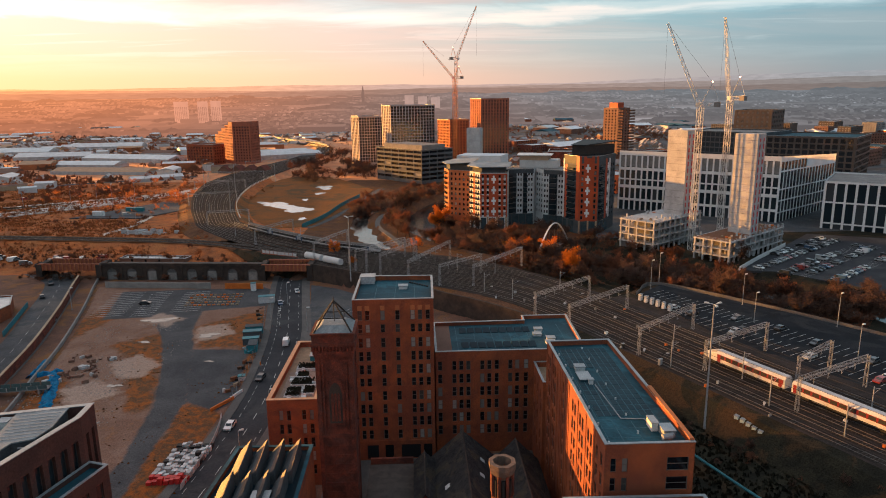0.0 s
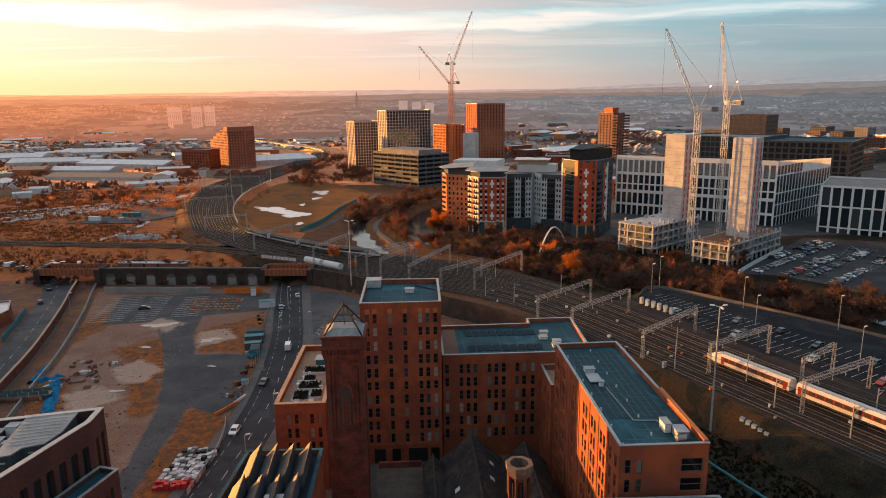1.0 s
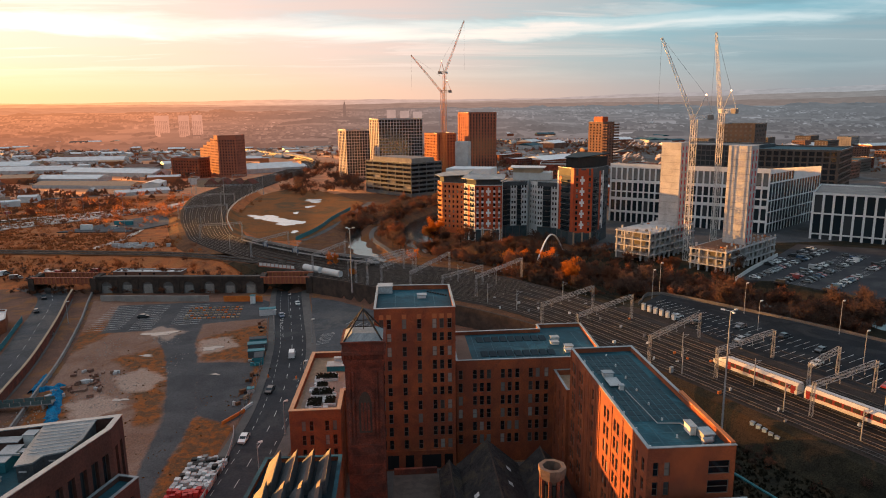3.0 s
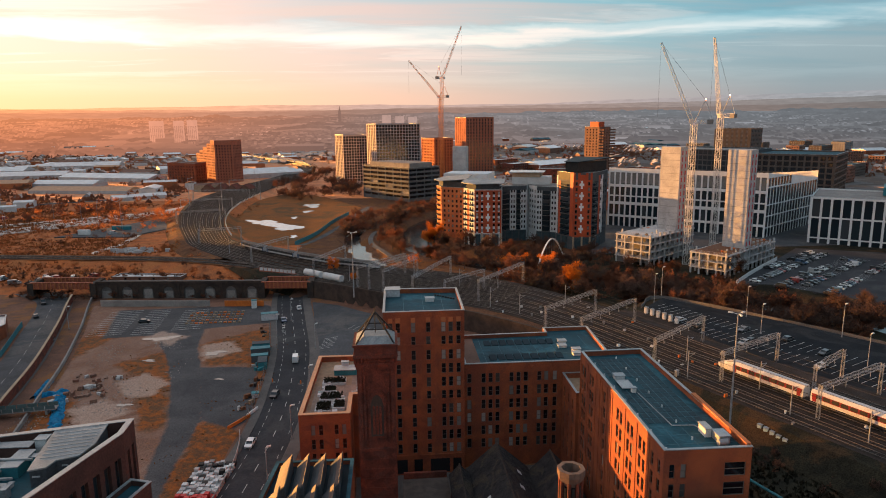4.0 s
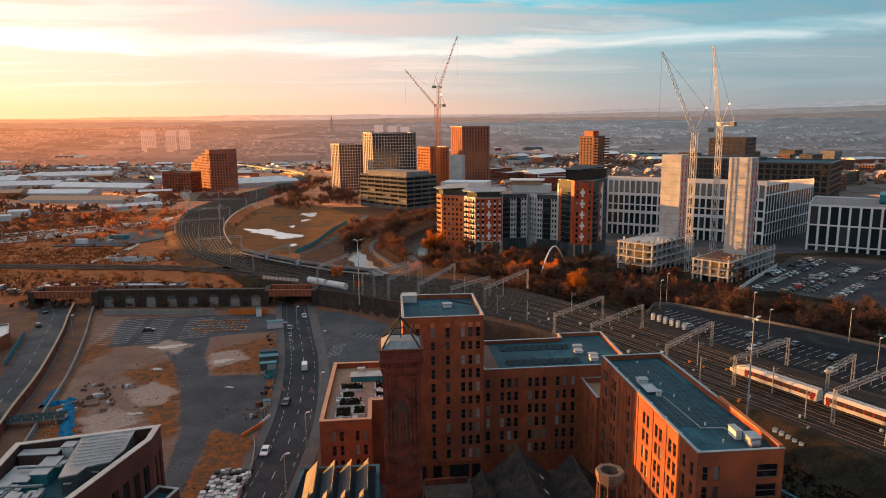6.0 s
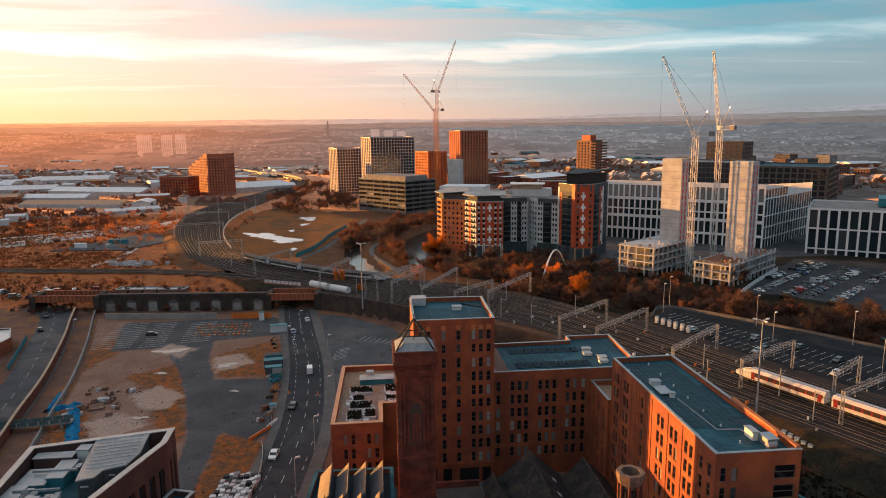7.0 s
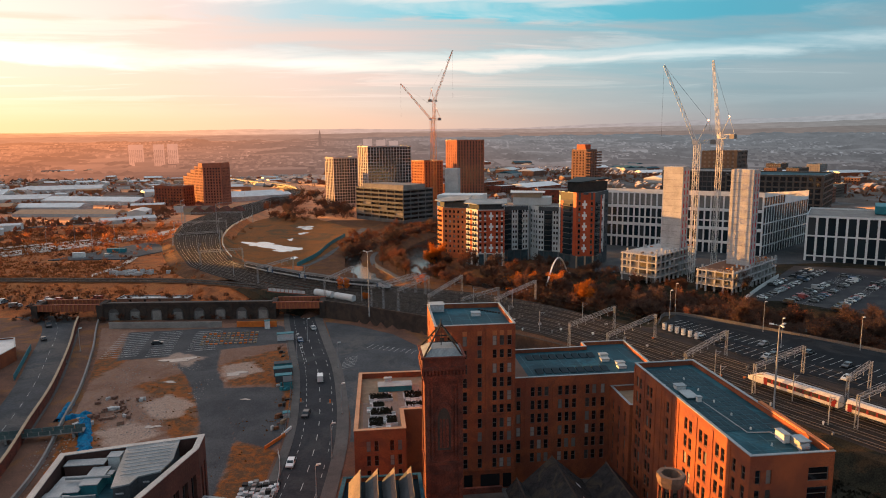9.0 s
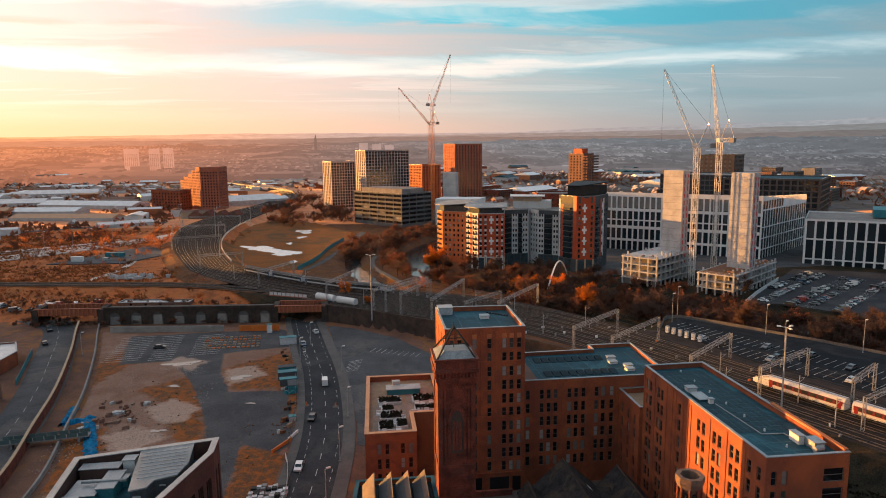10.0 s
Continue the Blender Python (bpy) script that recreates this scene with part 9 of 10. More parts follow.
# ---- site clutter ----
for k, (x0, y0, x1, y1, wd) in enumerate(((-112.5, 194, -110.2, 181, 2.4), (-110.6, 181.6, -104.6, 184.6, 2.6), (-105.2, 185.4, -95.6, 160.5, 3.4))):
    m = Mesh()
    d = np.array((x1 - x0, y1 - y0), float)
    nn = np.array((-d[1], d[0])) / np.linalg.norm(d)
    rr_ = random.Random(k + 3)
    cnt = max(6, int(np.linalg.norm(d) / 0.8))
    rows_ = []
    for j in range(cnt + 1):
        hh, ww, off = rr_.uniform(.6, 1.3), wd * rr_.uniform(.75, 1.1), rr_.uniform(-.3, .3)
        c = np.array((x0, y0)) + d * j / cnt
        rows_.append([(*(c + nn * (off + ww * (i / 6 - .5))), SITE_Z + (0.0 if i in (0, 6) else hh * math.sin(math.pi * i / 6) * rr_.uniform(.75, 1.15))) for i in range(7)])
    for p, q in zip(rows_, rows_[1:]):
        for i in range(6):
            m.face(p[i], p[i + 1], q[i + 1], q[i])
    single("tarpaulin", m, BLUE, "long heap under bright blue tarpaulin", "tarpaulin", "blue tarpaulins", at=(x0, y0, SITE_Z))
for k in range(40):
    x, y = rnd.uniform(-106, -92), rnd.uniform(176, 196)
    m = Mesh()
    m.obox((x, y), rnd.uniform(0, 90), rnd.uniform(.5, 1.8), rnd.uniform(.4, 1.2), SITE_Z, SITE_Z + rnd.uniform(.3, 1.2))
    single("rubble_block", m, rnd.choice((CONCRETE, GRAVEL, BRICK_BROWN)), "loose block of rubble on the cleared site", "rubble", "rubble on the site", at=(x, y, SITE_Z))
for i in range(7):
    for j in range(12):
        x, y = -55.6 + i * 1.15 + .12 * j, 124.5 + j * 1.3
        m = Mesh()
        h = rnd.uniform(.6, 1.5)
        w = rnd.uniform(.45, .55)
        m.obox((x, y), rnd.uniform(-6, 6), 2 * w, 2 * w, SITE_Z, SITE_Z + h)
        single("paving_pallet", m, RED_PAINT if j < 2 else rnd.choice((CONCRETE, WHITE_PLASTIC, CONCRETE_D, BLACK, ROOF_LIGHT)), "pallet of building blocks in the fenced yard", "pallet", "pallets in the yard", at=(x, y, SITE_Z))
FEN = smooth([(-49.3, 154), (-48.4, 150), (-47.4, 138), (-48.5, 122)], 3)
m = Mesh()
for p, q in zip(FEN, FEN[1:]):
    c, d = (p[:2] + q[:2]) / 2, q[:2] - p[:2]
    m.obox(c, math.degrees(math.atan2(d[1], d[0])), float(np.linalg.norm(d)) * .96, 0.08, SITE_Z, SITE_Z + 1.3)
single("site_fence", m, CONCRETE, "white and rusty panel fence along the road", "fence", kind="structure")
for x, y, yaw, w, mt in ((-50.8, 160.2, 60, 8, ORANGE_PLASTIC), (-48.6, 165.5, 68, 5, WHITE_PLASTIC)):
    m = Mesh()
    m.obox((x, y), yaw, w, 0.3, SITE_Z, SITE_Z + 0.9)
    single("barrier", m, mt, "long plastic road barrier at the site gate", "barrier", "site barriers", at=(x, y, SITE_Z))
for x, y, w, d, h, mt, lab in ((-55.2, 214.5, 5.5, 2.6, 2.6, TEAL, "dark green site cabin"), (-54.6, 209.5, 5.8, 2.6, 2.6, PANEL_DARK, "dark site cabin"), (-58.5, 249, 6, 2.5, 2.6, ROOF_LIGHT, "pale site cabin with sloping roof"), (-52.0, 199.0, 2.6, 5, 2.4, TEAL, "green shipping container"), (-67.5, 266, 2, 2, 3.2, WHITE_PLASTIC, "white site kiosk"), (-53.8, 204, 5, 2.2, 2.2, PANEL_DARK, "black skip"), (-49.8, 176, 1.8, 1.6, 1.3, CONCRETE, "concrete block")):
    th = thing("site_cabin", (x, y, SITE_Z), lab + " beside the site road", "cabin", "site cabins")
    m = Mesh()
    m.obox((x, y), 8, w, d, SITE_Z, SITE_Z + h)
    part("body", m, mt, th)
    m = Mesh()
    m.obox((x, y), 8, w + .2, d + .2, SITE_Z + h, SITE_Z + h + .15)
    part("roof", m, PANEL_DARK if mt is TEAL else TEAL, th)
for i in range(12):
    for j in range(5):
        x, y = -88.5 + 1.75 * i - .35 * j, 246.5 + 3.4 * j
        m = Mesh()
        m.obox((x, y), 4, 1.1, 0.5, SITE_Z + 0.03, SITE_Z + 0.55)
        single("timber_block", m, rnd.choice((BRICK_BUFF, TIMBER, ORANGE_PLASTIC)), "small pale block in rows on the old car park", "block", "blocks on the old car park", at=(x, y, SITE_Z))
# low scrub over the open land beside the railway bend
scrub = Mesh()
for k in range(15000):
    x, y = rnd.uniform(-400, -125), rnd.uniform(318, 600)
    if abs(x) > y * .85 or off_rails(x, y) < 2.5 or inside(x, y, [(-224, 428), (-176, 424), (-158, 456), (-180, 506), (-202, 472)], -1):
        continue
    if math.sin(x / 16 + 2 * math.sin(y / 23)) * math.cos(y / 18 - x / 31) + rnd.uniform(-.5, .5) < 0.0:
        continue
    h = rnd.uniform(.5, 1.6)
    z = zg(x, y)
    for j in range(4):
        a = rnd.uniform(0, 6.28)
        px, py = x + rnd.gauss(0, h * .7), y + rnd.gauss(0, h * .9)
        c_, s_ = math.cos(a) * h * .5, math.sin(a) * h * .5
        scrub.face((px - c_, py - s_, z), (px + c_, py + s_, z + rnd.uniform(0, .3)), (px + rnd.uniform(-.4, .4) * h, py, z + h * rnd.uniform(.6, 1.1)))
single("low_scrub", scrub, BRAMBLE, "low russet brambles over the open railway land", "scrub", kind="stuff")
# dark scrub on the railway bank below the long wing
bank = Mesh()
for k in range(14000):
    x = rnd.uniform(46, 128)
    y = rnd.uniform(52, 168)
    if off_rails(x, y) < 1.5 or x < 47 + (150 - y) * 0.10 or x > 150 - (y - 60) * 0.75:
        continue
    h = rnd.uniform(.25, .9)
    z = zg(x, y)
    for j in range(3):
        a = rnd.uniform(0, 6.28)
        c_, s_ = math.cos(a) * h * .6, math.sin(a) * h * .6
        bank.face((x - c_, y - s_, z - .05), (x + c_, y + s_, z - .05 + rnd.uniform(0, .2)), (x + rnd.uniform(-.5, .5) * h, y + rnd.uniform(-.5, .5) * h, z + h))
single("bank_scrub", bank, DARK_SCRUB, "dark low brambles on the railway bank", "scrub", kind="stuff")
# long green pipe and cable trough below the long wing
m = Mesh()
for p, q in zip(*(lambda L_: (L_, L_[1:]))(smooth([(40, 150, 2.6), (50, 141, 2.2), (54, 132, 1.8), (58, 122, 1.2), (66, 104, .6), (80, 80, .4)], 3))):
    m.tube(tuple(p), tuple(q), 0.28, n=6)
single("pipe_run", m, TEAL, "long green pipe along the foot of the embankment", "pipe")
# low buildings at the far left edge
for poly, z1, mt, lab in (([(-164, 222), (-149, 219), (-148, 238), (-154, 250), (-166, 248)], 3.6, BRICK, "low brick pub with flat pale roof"), ([(-150, 190), (-140, 186), (-137, 205), (-147, 209)], 8, BRICK_BROWN, "old brick house beside the road"), ([(-141, 313), (-109, 309), (-108, 315), (-140, 320)], 2.6, BRICK_BROWN, "long low brick shed beside the railway")):
    gridded("low_building", poly, SITE_Z, z1, mt, lab, {0: dict(cols=spans(4, edge(poly, 0), 1.2), rows=[(0.6, 2.2)])}, cat="building", roof=ROOF_LIGHT, parapet=0.4)

# ---- industrial estate, suburbs, distance ----
rnd = random.Random(314)


def shed(x, y, w, d, h, yaw, roof_mat, wall_mat, label):
    th = thing("industrial_shed", (x, y, zg(x, y)), label, "industrial shed", "sheds of the industrial estate")
    z = zg(x, y) - 0.5
    ca, sa = math.cos(radians(yaw)), math.sin(radians(yaw))
    P = lambda a, b, q: (x + ca * a - sa * b, y + sa * a + ca * b, z + q)
    m = Mesh()
    m.obox((x, y), yaw, w, d, z, z + h)
    part("wall", m, wall_mat, th)
    for k in range(max(1, int(d / 22))):
        n = max(1, int(d / 22))
        b0, b1 = -d / 2 + d * k / n, -d / 2 + d * (k + 1) / n
        bm = (b0 + b1) / 2
        m = Mesh()
        e = 0.3
        r = h + (b1 - b0) * 0.12
        m.solid([P(-w / 2 - e, b0, h), P(w / 2 + e, b0, h), P(w / 2 + e, bm, r), P(-w / 2 - e, bm, r), P(w / 2 + e, b1, h), P(-w / 2 - e, b1, h)], [(0, 1, 2, 3), (3, 2, 4, 5), (0, 3, 5), (1, 4, 2)])
        part("roof", m, roof_mat, th)


placed = [(-190, 800, 60), (-150, 850, 40)]
hard = [(-462, 1050, 90, 40, 11, 8, ROOF_LIGHT), (-350, 850, 130, 34, 8, -20, ROOF_PALE), (-370, 780, 74, 28, 7, -10, ROOF_PALE), (-322, 708, 108, 26, 6, -12, TERRA), (-244, 638, 46, 16, 6, 30, ROOF_LIGHT), (-175, 880, 84, 70, 10, 28, ROOF_PALE), (-1480, 3300, 250, 90, 12, 3, WHITE), (-348, 935, 44, 26, 7, -8, BRICK_BROWN), (-470, 900, 90, 36, 8, 6, ROOF_LIGHT), (-560, 990, 80, 40, 8, 4, ROOF_PALE)]
for x, y, w, d, h, yaw, mt in hard:
    shed(x, y, w, d, h * 0.62, yaw, mt, CONCRETE if mt is not WHITE else WHITE, "long industrial shed with a pale low-pitched roof")
    placed.append((x, y, w * 0.6))
k = 0
while k < 170:
    x = rnd.uniform(-900, -190)
    y = rnd.uniform(560, 1700)
    if abs(x) > y * 0.78 or any(math.hypot(x - a, y - b) < c for a, b, c in placed):
        x, y = x + 1, y
        k += 0.2
        continue
    s = rnd.uniform(12, 38)
    placed.append((x, y, s * 0.75))
    shed(x, y, s, s * rnd.uniform(.4, .8), rnd.uniform(4, 7.5), rnd.choice((5, 8, 95, 12, 30)), rnd.choice((ROOF_LIGHT, ROOF_PALE, TERRA, ROOF_PALE, BRICK_BROWN)), rnd.choice((RENDER_W, BRICK_ORANGE, BRICK_BUFF, BRICK_ORANGE)), "plain industrial shed with a low grey roof")
    k += 1
for k in range(60):
    x, y = rnd.uniform(150, 1100), rnd.uniform(900, 2200)
    if x > y * .75:
        continue
    s = rnd.uniform(30, 80)
    shed(x, y, s, s * rnd.uniform(.4, .8), rnd.uniform(6, 11), rnd.choice((5, 38, 95, 50)), rnd.choice((ROOF_LIGHT, WHITE, ROOF_BLUE, CONCRETE_D)), rnd.choice((BRICK, CONCRETE, BRICK_BROWN)), "pale-roofed warehouse in the town")
# brick town blocks at the right
for k in range(46):
    x, y = rnd.uniform(330, 900), rnd.uniform(480, 1250)
    if x > y * .80 or x < y * .42 or any(math.hypot(x - a, y - b) < 46 for a, b, c in placed):
        continue
    w, d, h = rnd.uniform(24, 50), rnd.uniform(18, 34), rnd.uniform(9, 24)
    placed.append((x, y, 40))
    p = oblong((x, y), rnd.choice((35, 38, 40, 12)), w, d)
    n = int(h / 3.4)
    gridded("town_block", p, 0, h, rnd.choice((BRICK_BROWN, OFFICE_BROWN, CONCRETE_K, CONCRETE_D, BRICK_OLD, OFFICE_BROWN)), "brick town block with rows of windows", {0: dict(cols=spans(int(w / 4), w, 1.8), rows=storeys(n, 0.5, 3.3, .8, 1.7)), 3: dict(cols=spans(int(d / 4), d, 1.8), rows=storeys(n, .5, 3.3, .8, 1.7))}, "town blocks", "town block", roof=rnd.choice((CONCRETE_D, ROOF_BLUE, ROOF_BLUE, ROOF_PALE)), limit=0)
for k in range(22):
    x, y = rnd.uniform(60, 260), rnd.uniform(480, 1000)
    if any(math.hypot(x - a, y - b) < 50 for a, b, c in placed) or x > y * .45 or (x < 110 and y < 730):
        continue
    placed.append((x, y, 40))
    w, d, h = rnd.uniform(24, 50), rnd.uniform(18, 30), rnd.uniform(10, 22)
    p = oblong((x, y), rnd.choice((35, 38, 10)), w, d)
    n = int(h / 3.4)
    gridded("town_block", p, 0, h, rnd.choice((BRICK_OLD, BRICK_BROWN, BRICK)), "brick town block with rows of windows", {0: dict(cols=spans(int(w / 4), w, 1.8), rows=storeys(n, 0.5, 3.3, .8, 1.7))}, "town blocks", "town block", roof=rnd.choice((CONCRETE_D, ROOF_LIGHT)), limit=0)

houses_w, houses_r = Mesh(), Mesh()
for k in range(2600):
    a = rnd.uniform(-0.68, 0.70)
    r = 700 + 860 * rnd.random() ** 0.8
    x, y = r * math.sin(a), r * math.cos(a)
    if math.sin(x / 130 + math.sin(y / 210) * 2) * math.cos(y / 150 + x / 300) < -0.25:
        continue
    if any(math.hypot(x - p, y - q) < c for p, q, c in placed) or (-90 > x > -240 and 540 < y < 1100) or (-110 < x < 110 and y < 820):
        continue
    z = 60 * float(ease((r - 1500) / 2400)) + 5 * math.sin(x / 190) * math.cos(y / 240) * float(ease((r - 900) / 700)) + 0.3
    w, d, h = rnd.uniform(8, 20), rnd.uniform(6, 8.5), rnd.uniform(3.5, 5.5)
    yaw = round(math.sin(x / 300) * 2) * 40 + rnd.uniform(-8, 8)
    houses_w.obox((x, y), yaw, w, d, z - 2, z + h)
    ca, sa = math.cos(radians(yaw)), math.sin(radians(yaw))
    P = lambda p, q, e: (x + ca * p - sa * q, y + sa * p + ca * q, z + e)
    houses_r.solid([P(-w / 2, -d / 2, h), P(w / 2, -d / 2, h), P(w / 2, d / 2, h), P(-w / 2, d / 2, h), P(-w / 2, 0, h + 3), P(w / 2, 0, h + 3)], [(0, 1, 5, 4), (2, 3, 4, 5), (0, 4, 3), (1, 2, 5)])
single("distant_house_walls", houses_w, FAR_WALLS, "walls of the distant suburbs", "houses", kind="stuff")
single("distant_house_roofs", houses_r, FAR_ROOFS, "roofs of the distant suburbs", "houses", kind="stuff")
# far woods: many small ragged clumps
woods = Mesh()
for k in range(6500):
    a = rnd.uniform(-0.72, 0.74)
    r = 560 + 1000 * rnd.random() ** 0.75
    x, y = r * math.sin(a), r * math.cos(a)
    if math.sin(x / 110 + 1.3) * math.cos(y / 170 + x / 260) + rnd.uniform(-.6, .6) < 0.05:
        continue
    if any(math.hypot(x - p, y - q) < c * .9 for p, q, c in placed[:60]) or (-90 > x > -215 and y < 1100) or (-120 < x < 110 and y < 740) or (x > 100 and y < 640):
        continue
    z = 60 * float(ease((r - 1500) / 2400)) + 5 * math.sin(x / 190) * math.cos(y / 240) * float(ease((r - 900) / 700)) - 0.5
    h = rnd.uniform(3.5, 8)
    for j in range(7):
        ox, oy, oz = rnd.gauss(0, h * .33), rnd.gauss(0, h * .33), rnd.uniform(.05, .9) * h
        s = h * rnd.uniform(.18, .34)
        tip = (x + ox + rnd.uniform(-s, s), y + oy, z + oz + s * 1.5)
        woods.solid([(x + ox - s, y + oy - s * .5, z + oz), (x + ox + s, y + oy - s * .5, z + oz), (x + ox, y + oy + s, z + oz), tip], [(0, 1, 3), (1, 2, 3), (2, 0, 3)])
single("distant_woods", woods, WOODS, "bare brown trees between the far streets", "woods", kind="stuff")
# pale streets and tracks across the far plain
far_roads = Mesh()
for pts, w in (([(-330, 450), (-250, 505), (-190, 545), (-176, 600)], 14), ([(-420, 430), (-300, 470), (-215, 520)], 10), ([(-700, 900), (-420, 760), (-230, 690)], 9), ([(-600, 1300), (-380, 1080), (-250, 960)], 8), ([(-176, 372), (-170, 400), (-172, 434)], 4), ([(420, 1400), (330, 1100), (280, 900), (262, 700)], 12)):
    ribbon(far_roads, smooth(pts, 15), -w / 2, w / 2, lambda x, y: zg(x, y) + 0.35)
for a, b, mt, nm, lab in ((-13, 13, DUSTY, "siding_bed", "broad dusty bed of old sidings across the plain"), (-9, -5.5, WET_ROAD, "siding_strip", "pale wet strip along the old sidings"), (5, 10, WET_ROAD, "siding_strip", "pale wet strip along the old sidings"), (-1.5, 1, RENDER_W, "siding_strip", "pale wet strip along the old sidings")):
    m = Mesh()
    hi = 0.3 if nm == "siding_bed" else 0.42
    ribbon(m, smooth([(-330, 385), (-276, 446), (-253, 469), (-230, 493), (-208, 519), (-188, 542)], 10), a, b, lambda x, y: zg(x, y) + hi)
    single(nm, m, mt, lab, "siding", kind="structure")
m = Mesh()
ribbon(m, smooth([(-400, 560), (-356, 587), (-321, 607), (-274, 632), (-215, 662)], 12), -5, 5, lambda x, y: zg(x, y) + 0.3)
single("lane", m, ASPHALT_OLD, "grey service lane before the industrial sheds", "lane", kind="structure")
for x, y, h in ((-262, 452, 17), (-222, 470, 19), (-205, 455, 19), (-290, 500, 17), (-176, 560, 22), (-240, 600, 17)):
    mast_lamp(x, y, zg(x, y), zg(x, y) + h, "slim grey lamp post beside the sidings", 1)
yard = Mesh()
yard.prism([(-222, 430), (-176, 426), (-160, 456), (-180, 504), (-200, 470)], 1.2, 2.35)
single("yard", yard, ASPHALT_OLD, "worn grey yard beside the railway bend", "yard", kind="structure")
heap = Mesh()
for k in range(70):
    heap.obox((rnd.gauss(-155, 5), rnd.gauss(377, 2.2)), rnd.uniform(0, 90), rnd.uniform(1, 4), rnd.uniform(.3, 1.2), 1.6, 1.9 + rnd.random() * 2.2)
single("scrap_heap", heap, CONCRETE, "pale heap of scrap and rubble beside the tracks", "heap", kind="stuff")
for x, y, w, d, h, mt, lab in ((-207, 438, 7, 2.6, 3.0, WHITE_PLASTIC, "white box trailer standing in the yard"), (-190, 454, 12, 2.6, 2.6, TEAL, "green shipping container in the yard")):
    m = Mesh()
    m.obox((x, y), -8, w, d, 2.35, 2.35 + h)
    single("container", m, mt, lab, "container", "containers in the yard", at=(x, y, 2.35))
single("far_road", far_roads, WET_ROAD, "pale wet road across the industrial plain", "road", kind="structure")


def ridge(near, foot, dist, base, amp, mat, label, seed, right=0.0):
    """A broad slope rising from `foot` at `near` metres to an uneven crest at `dist` metres; gives back its height at an angle and distance."""
    m = Mesh()
    r = random.Random(seed)
    ph = [r.uniform(0, 6.28) for _ in range(5)]

    def height(a, t):
        z = base + amp * (math.sin(a * 5 + ph[0]) * .5 + math.sin(a * 11 + ph[1]) * .3 + math.sin(a * 37 + ph[2]) * .12 + math.sin(a * 90 + ph[3]) * .07 + math.sin(a * 210 + ph[4]) * .04) + right * max(0, a - 0.2)
        return foot + (z - foot) * t ** 1.15 + (3 * math.sin(a * 23 + t * 9 + ph[1]) if 0 < t < 1 else 0)
    rows = []
    for k in range(301):
        a = -0.98 + 1.96 * k / 300
        row = []
        for t in (0, 0.2, 0.4, 0.6, 0.8, 1.0):
            d = near + (dist - near) * t
            row.append((d * math.sin(a), d * math.cos(a), height(a, t)))
        rows.append(row)
    for p, q in zip(rows, rows[1:]):
        for k in range(5):
            m.face(p[k], q[k], q[k + 1], p[k + 1])
    single("backdrop", m, mat, label, "hills", kind="structure")
    return height


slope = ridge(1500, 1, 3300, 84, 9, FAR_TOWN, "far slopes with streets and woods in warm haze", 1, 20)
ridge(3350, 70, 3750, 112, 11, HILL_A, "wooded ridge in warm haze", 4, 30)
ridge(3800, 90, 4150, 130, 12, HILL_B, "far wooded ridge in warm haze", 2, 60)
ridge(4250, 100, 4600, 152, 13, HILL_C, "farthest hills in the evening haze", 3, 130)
# unseen hill added to the west to keep the low sun off yards and tracks
hill = Mesh()
rnd = random.Random(52)
sd, sp_ = np.array((-math.sin(radians(SUN_AZ)), math.cos(radians(SUN_AZ)))), np.array((math.cos(radians(SUN_AZ)), math.sin(radians(SUN_AZ))))
rows_ = []
for k in range(121):
    along_ = -560 + 830 * k / 120
    end = min(1.0, (k + 4) / 14, (123 - k) / 7)
    top = (81.5 + 1.6 * math.sin(k * .31) + rnd.uniform(-1.2, 1.2)) * end
    rows_.append([(*(sd * (1500 + o) + sp_ * along_), -3 + (top + 3) * h) for o, h in ((-190, 0), (-120, .45), (-50, .88), (0, 1.0), (60, .85), (150, .4), (230, 0))])
for p, q in zip(rows_, rows_[1:]):
    for k in range(6):
        hill.face(p[k], q[k], q[k + 1], p[k + 1])
single("wooded_hill", hill, BANK, "brown wooded hill beyond the industrial estate", "hill", kind="structure")
# streets, sheds and tree belts that cover the far slopes, haze painted into their glow
suburb, belts = Mesh(), Mesh()


def on_slope(a, t):
    r = 1500 + 1800 * t
    return r * math.sin(a), r * math.cos(a), slope(a, t)


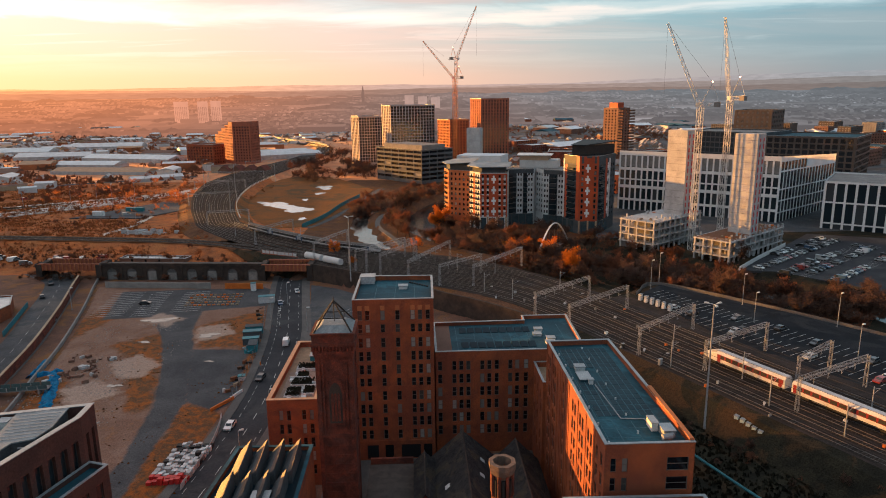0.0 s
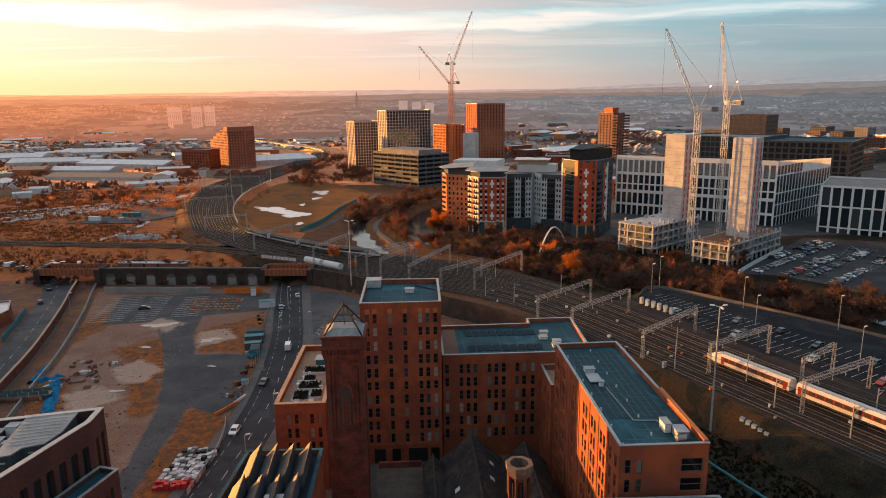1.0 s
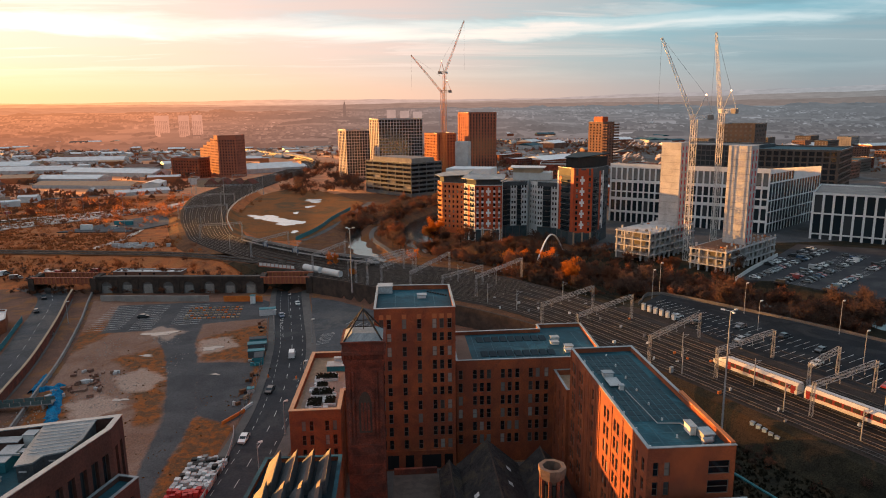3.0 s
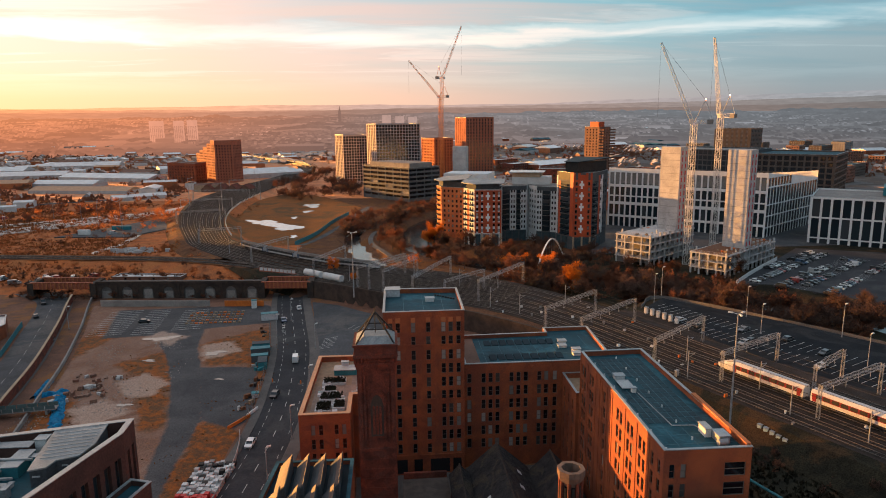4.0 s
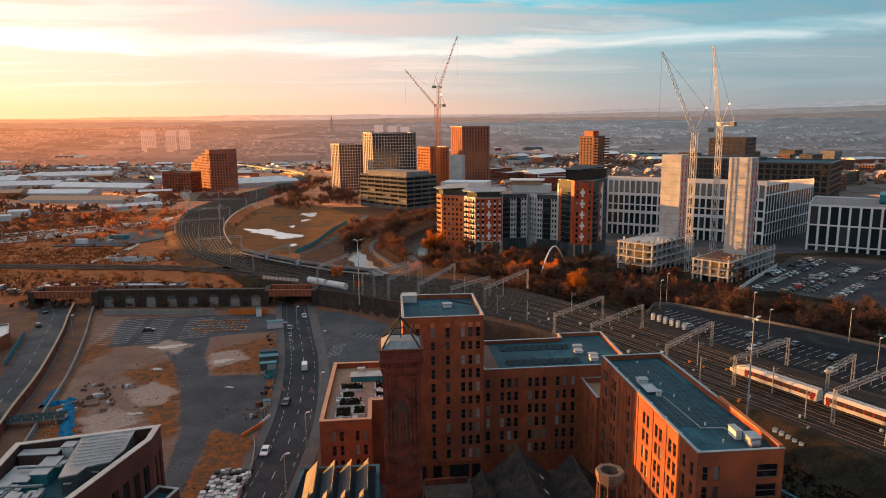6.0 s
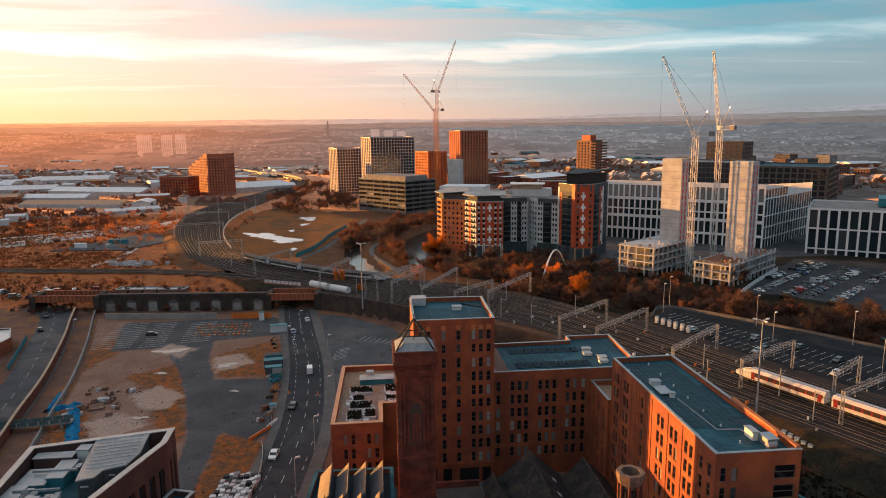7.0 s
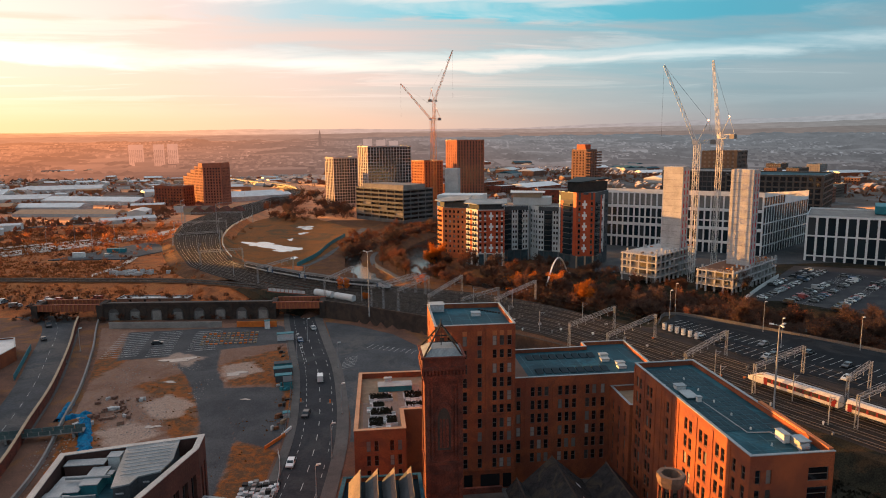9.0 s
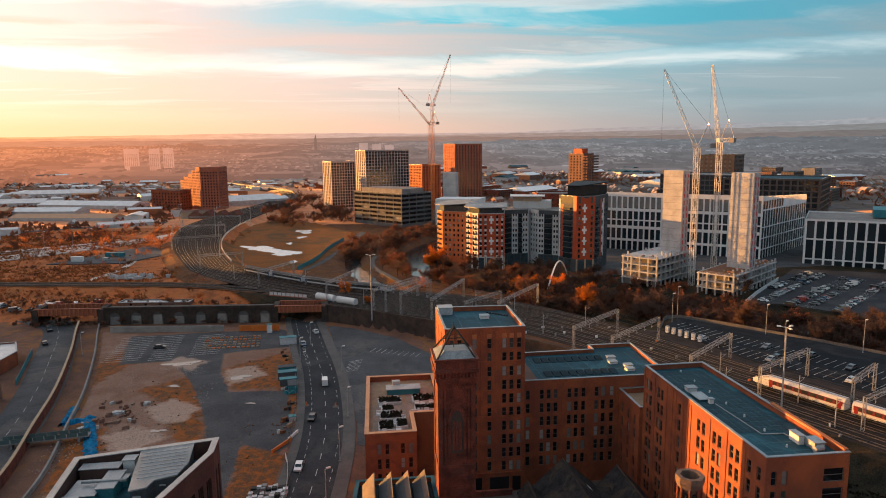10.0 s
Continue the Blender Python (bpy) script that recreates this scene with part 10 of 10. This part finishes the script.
def belt(a, t, half, high):
    """A long ragged belt of trees across the line of sight."""
    n = max(5, int(half / 5))
    low, top = [], []
    for k in range(n + 1):
        u = k / n * 2 - 1
        x, y, z = on_slope(a + u * half / 2700, min(1.0, max(0.0, t + 0.012 * math.sin(u * 3 + a * 40))))
        low.append((x, y, z - 3))
        top.append((x, y + 6, z + high * max(0.15, 1 - u * u) ** 0.4 * rnd.uniform(.55, 1.1)))
    for k in range(n):
        belts.face(low[k], low[k + 1], top[k + 1], top[k])


for k in range(820):
    belt(rnd.uniform(-0.70, 0.72), rnd.random() ** 0.85, rnd.choice((20, 30, 45, 70, 120)), rnd.uniform(6, 13))
for k in range(640):
    # a street of houses
    a, t = rnd.uniform(-0.70, 0.72), rnd.random() ** 0.9 * 0.9
    if math.sin(a * 23 + 4 * t) + math.sin(a * 9 + 7 * t + 1) < -0.4:
        continue
    for j in range(rnd.randrange(5, 16)):
        a += rnd.uniform(0.0035, 0.0065)
        x, y, z = on_slope(a, t + 0.006 * math.sin(j * .7))
        w, d, h = rnd.uniform(7, 13), rnd.uniform(6, 9), rnd.uniform(4.5, 6.5)
        suburb.solid([(x - w / 2, y, z - 2), (x + w / 2, y, z - 2), (x + w / 2, y, z + h), (x - w / 2, y, z + h)], [(0, 1, 2, 3)])
        suburb.solid([(x - w / 2, y, z + h), (x + w / 2, y, z + h), (x + w / 2 - 1, y + d, z + h + 3.2), (x - w / 2 + 1, y + d, z + h + 3.2)], [(0, 1, 2, 3)])
for k in range(70):
    x, y, z = on_slope(rnd.uniform(-0.66, 0.68), rnd.random() ** 1.6 * 0.6)
    w, d, h = rnd.uniform(40, 150), rnd.uniform(20, 50), rnd.uniform(6, 10)
    suburb.solid([(x - w / 2, y, z - 3), (x + w / 2, y, z - 3), (x + w / 2, y, z + h), (x - w / 2, y, z + h)], [(0, 1, 2, 3)])
    suburb.solid([(x - w / 2, y, z + h), (x + w / 2, y, z + h), (x + w / 2, y + d, z + h + 4), (x - w / 2, y + d, z + h + 4)], [(0, 1, 2, 3)])
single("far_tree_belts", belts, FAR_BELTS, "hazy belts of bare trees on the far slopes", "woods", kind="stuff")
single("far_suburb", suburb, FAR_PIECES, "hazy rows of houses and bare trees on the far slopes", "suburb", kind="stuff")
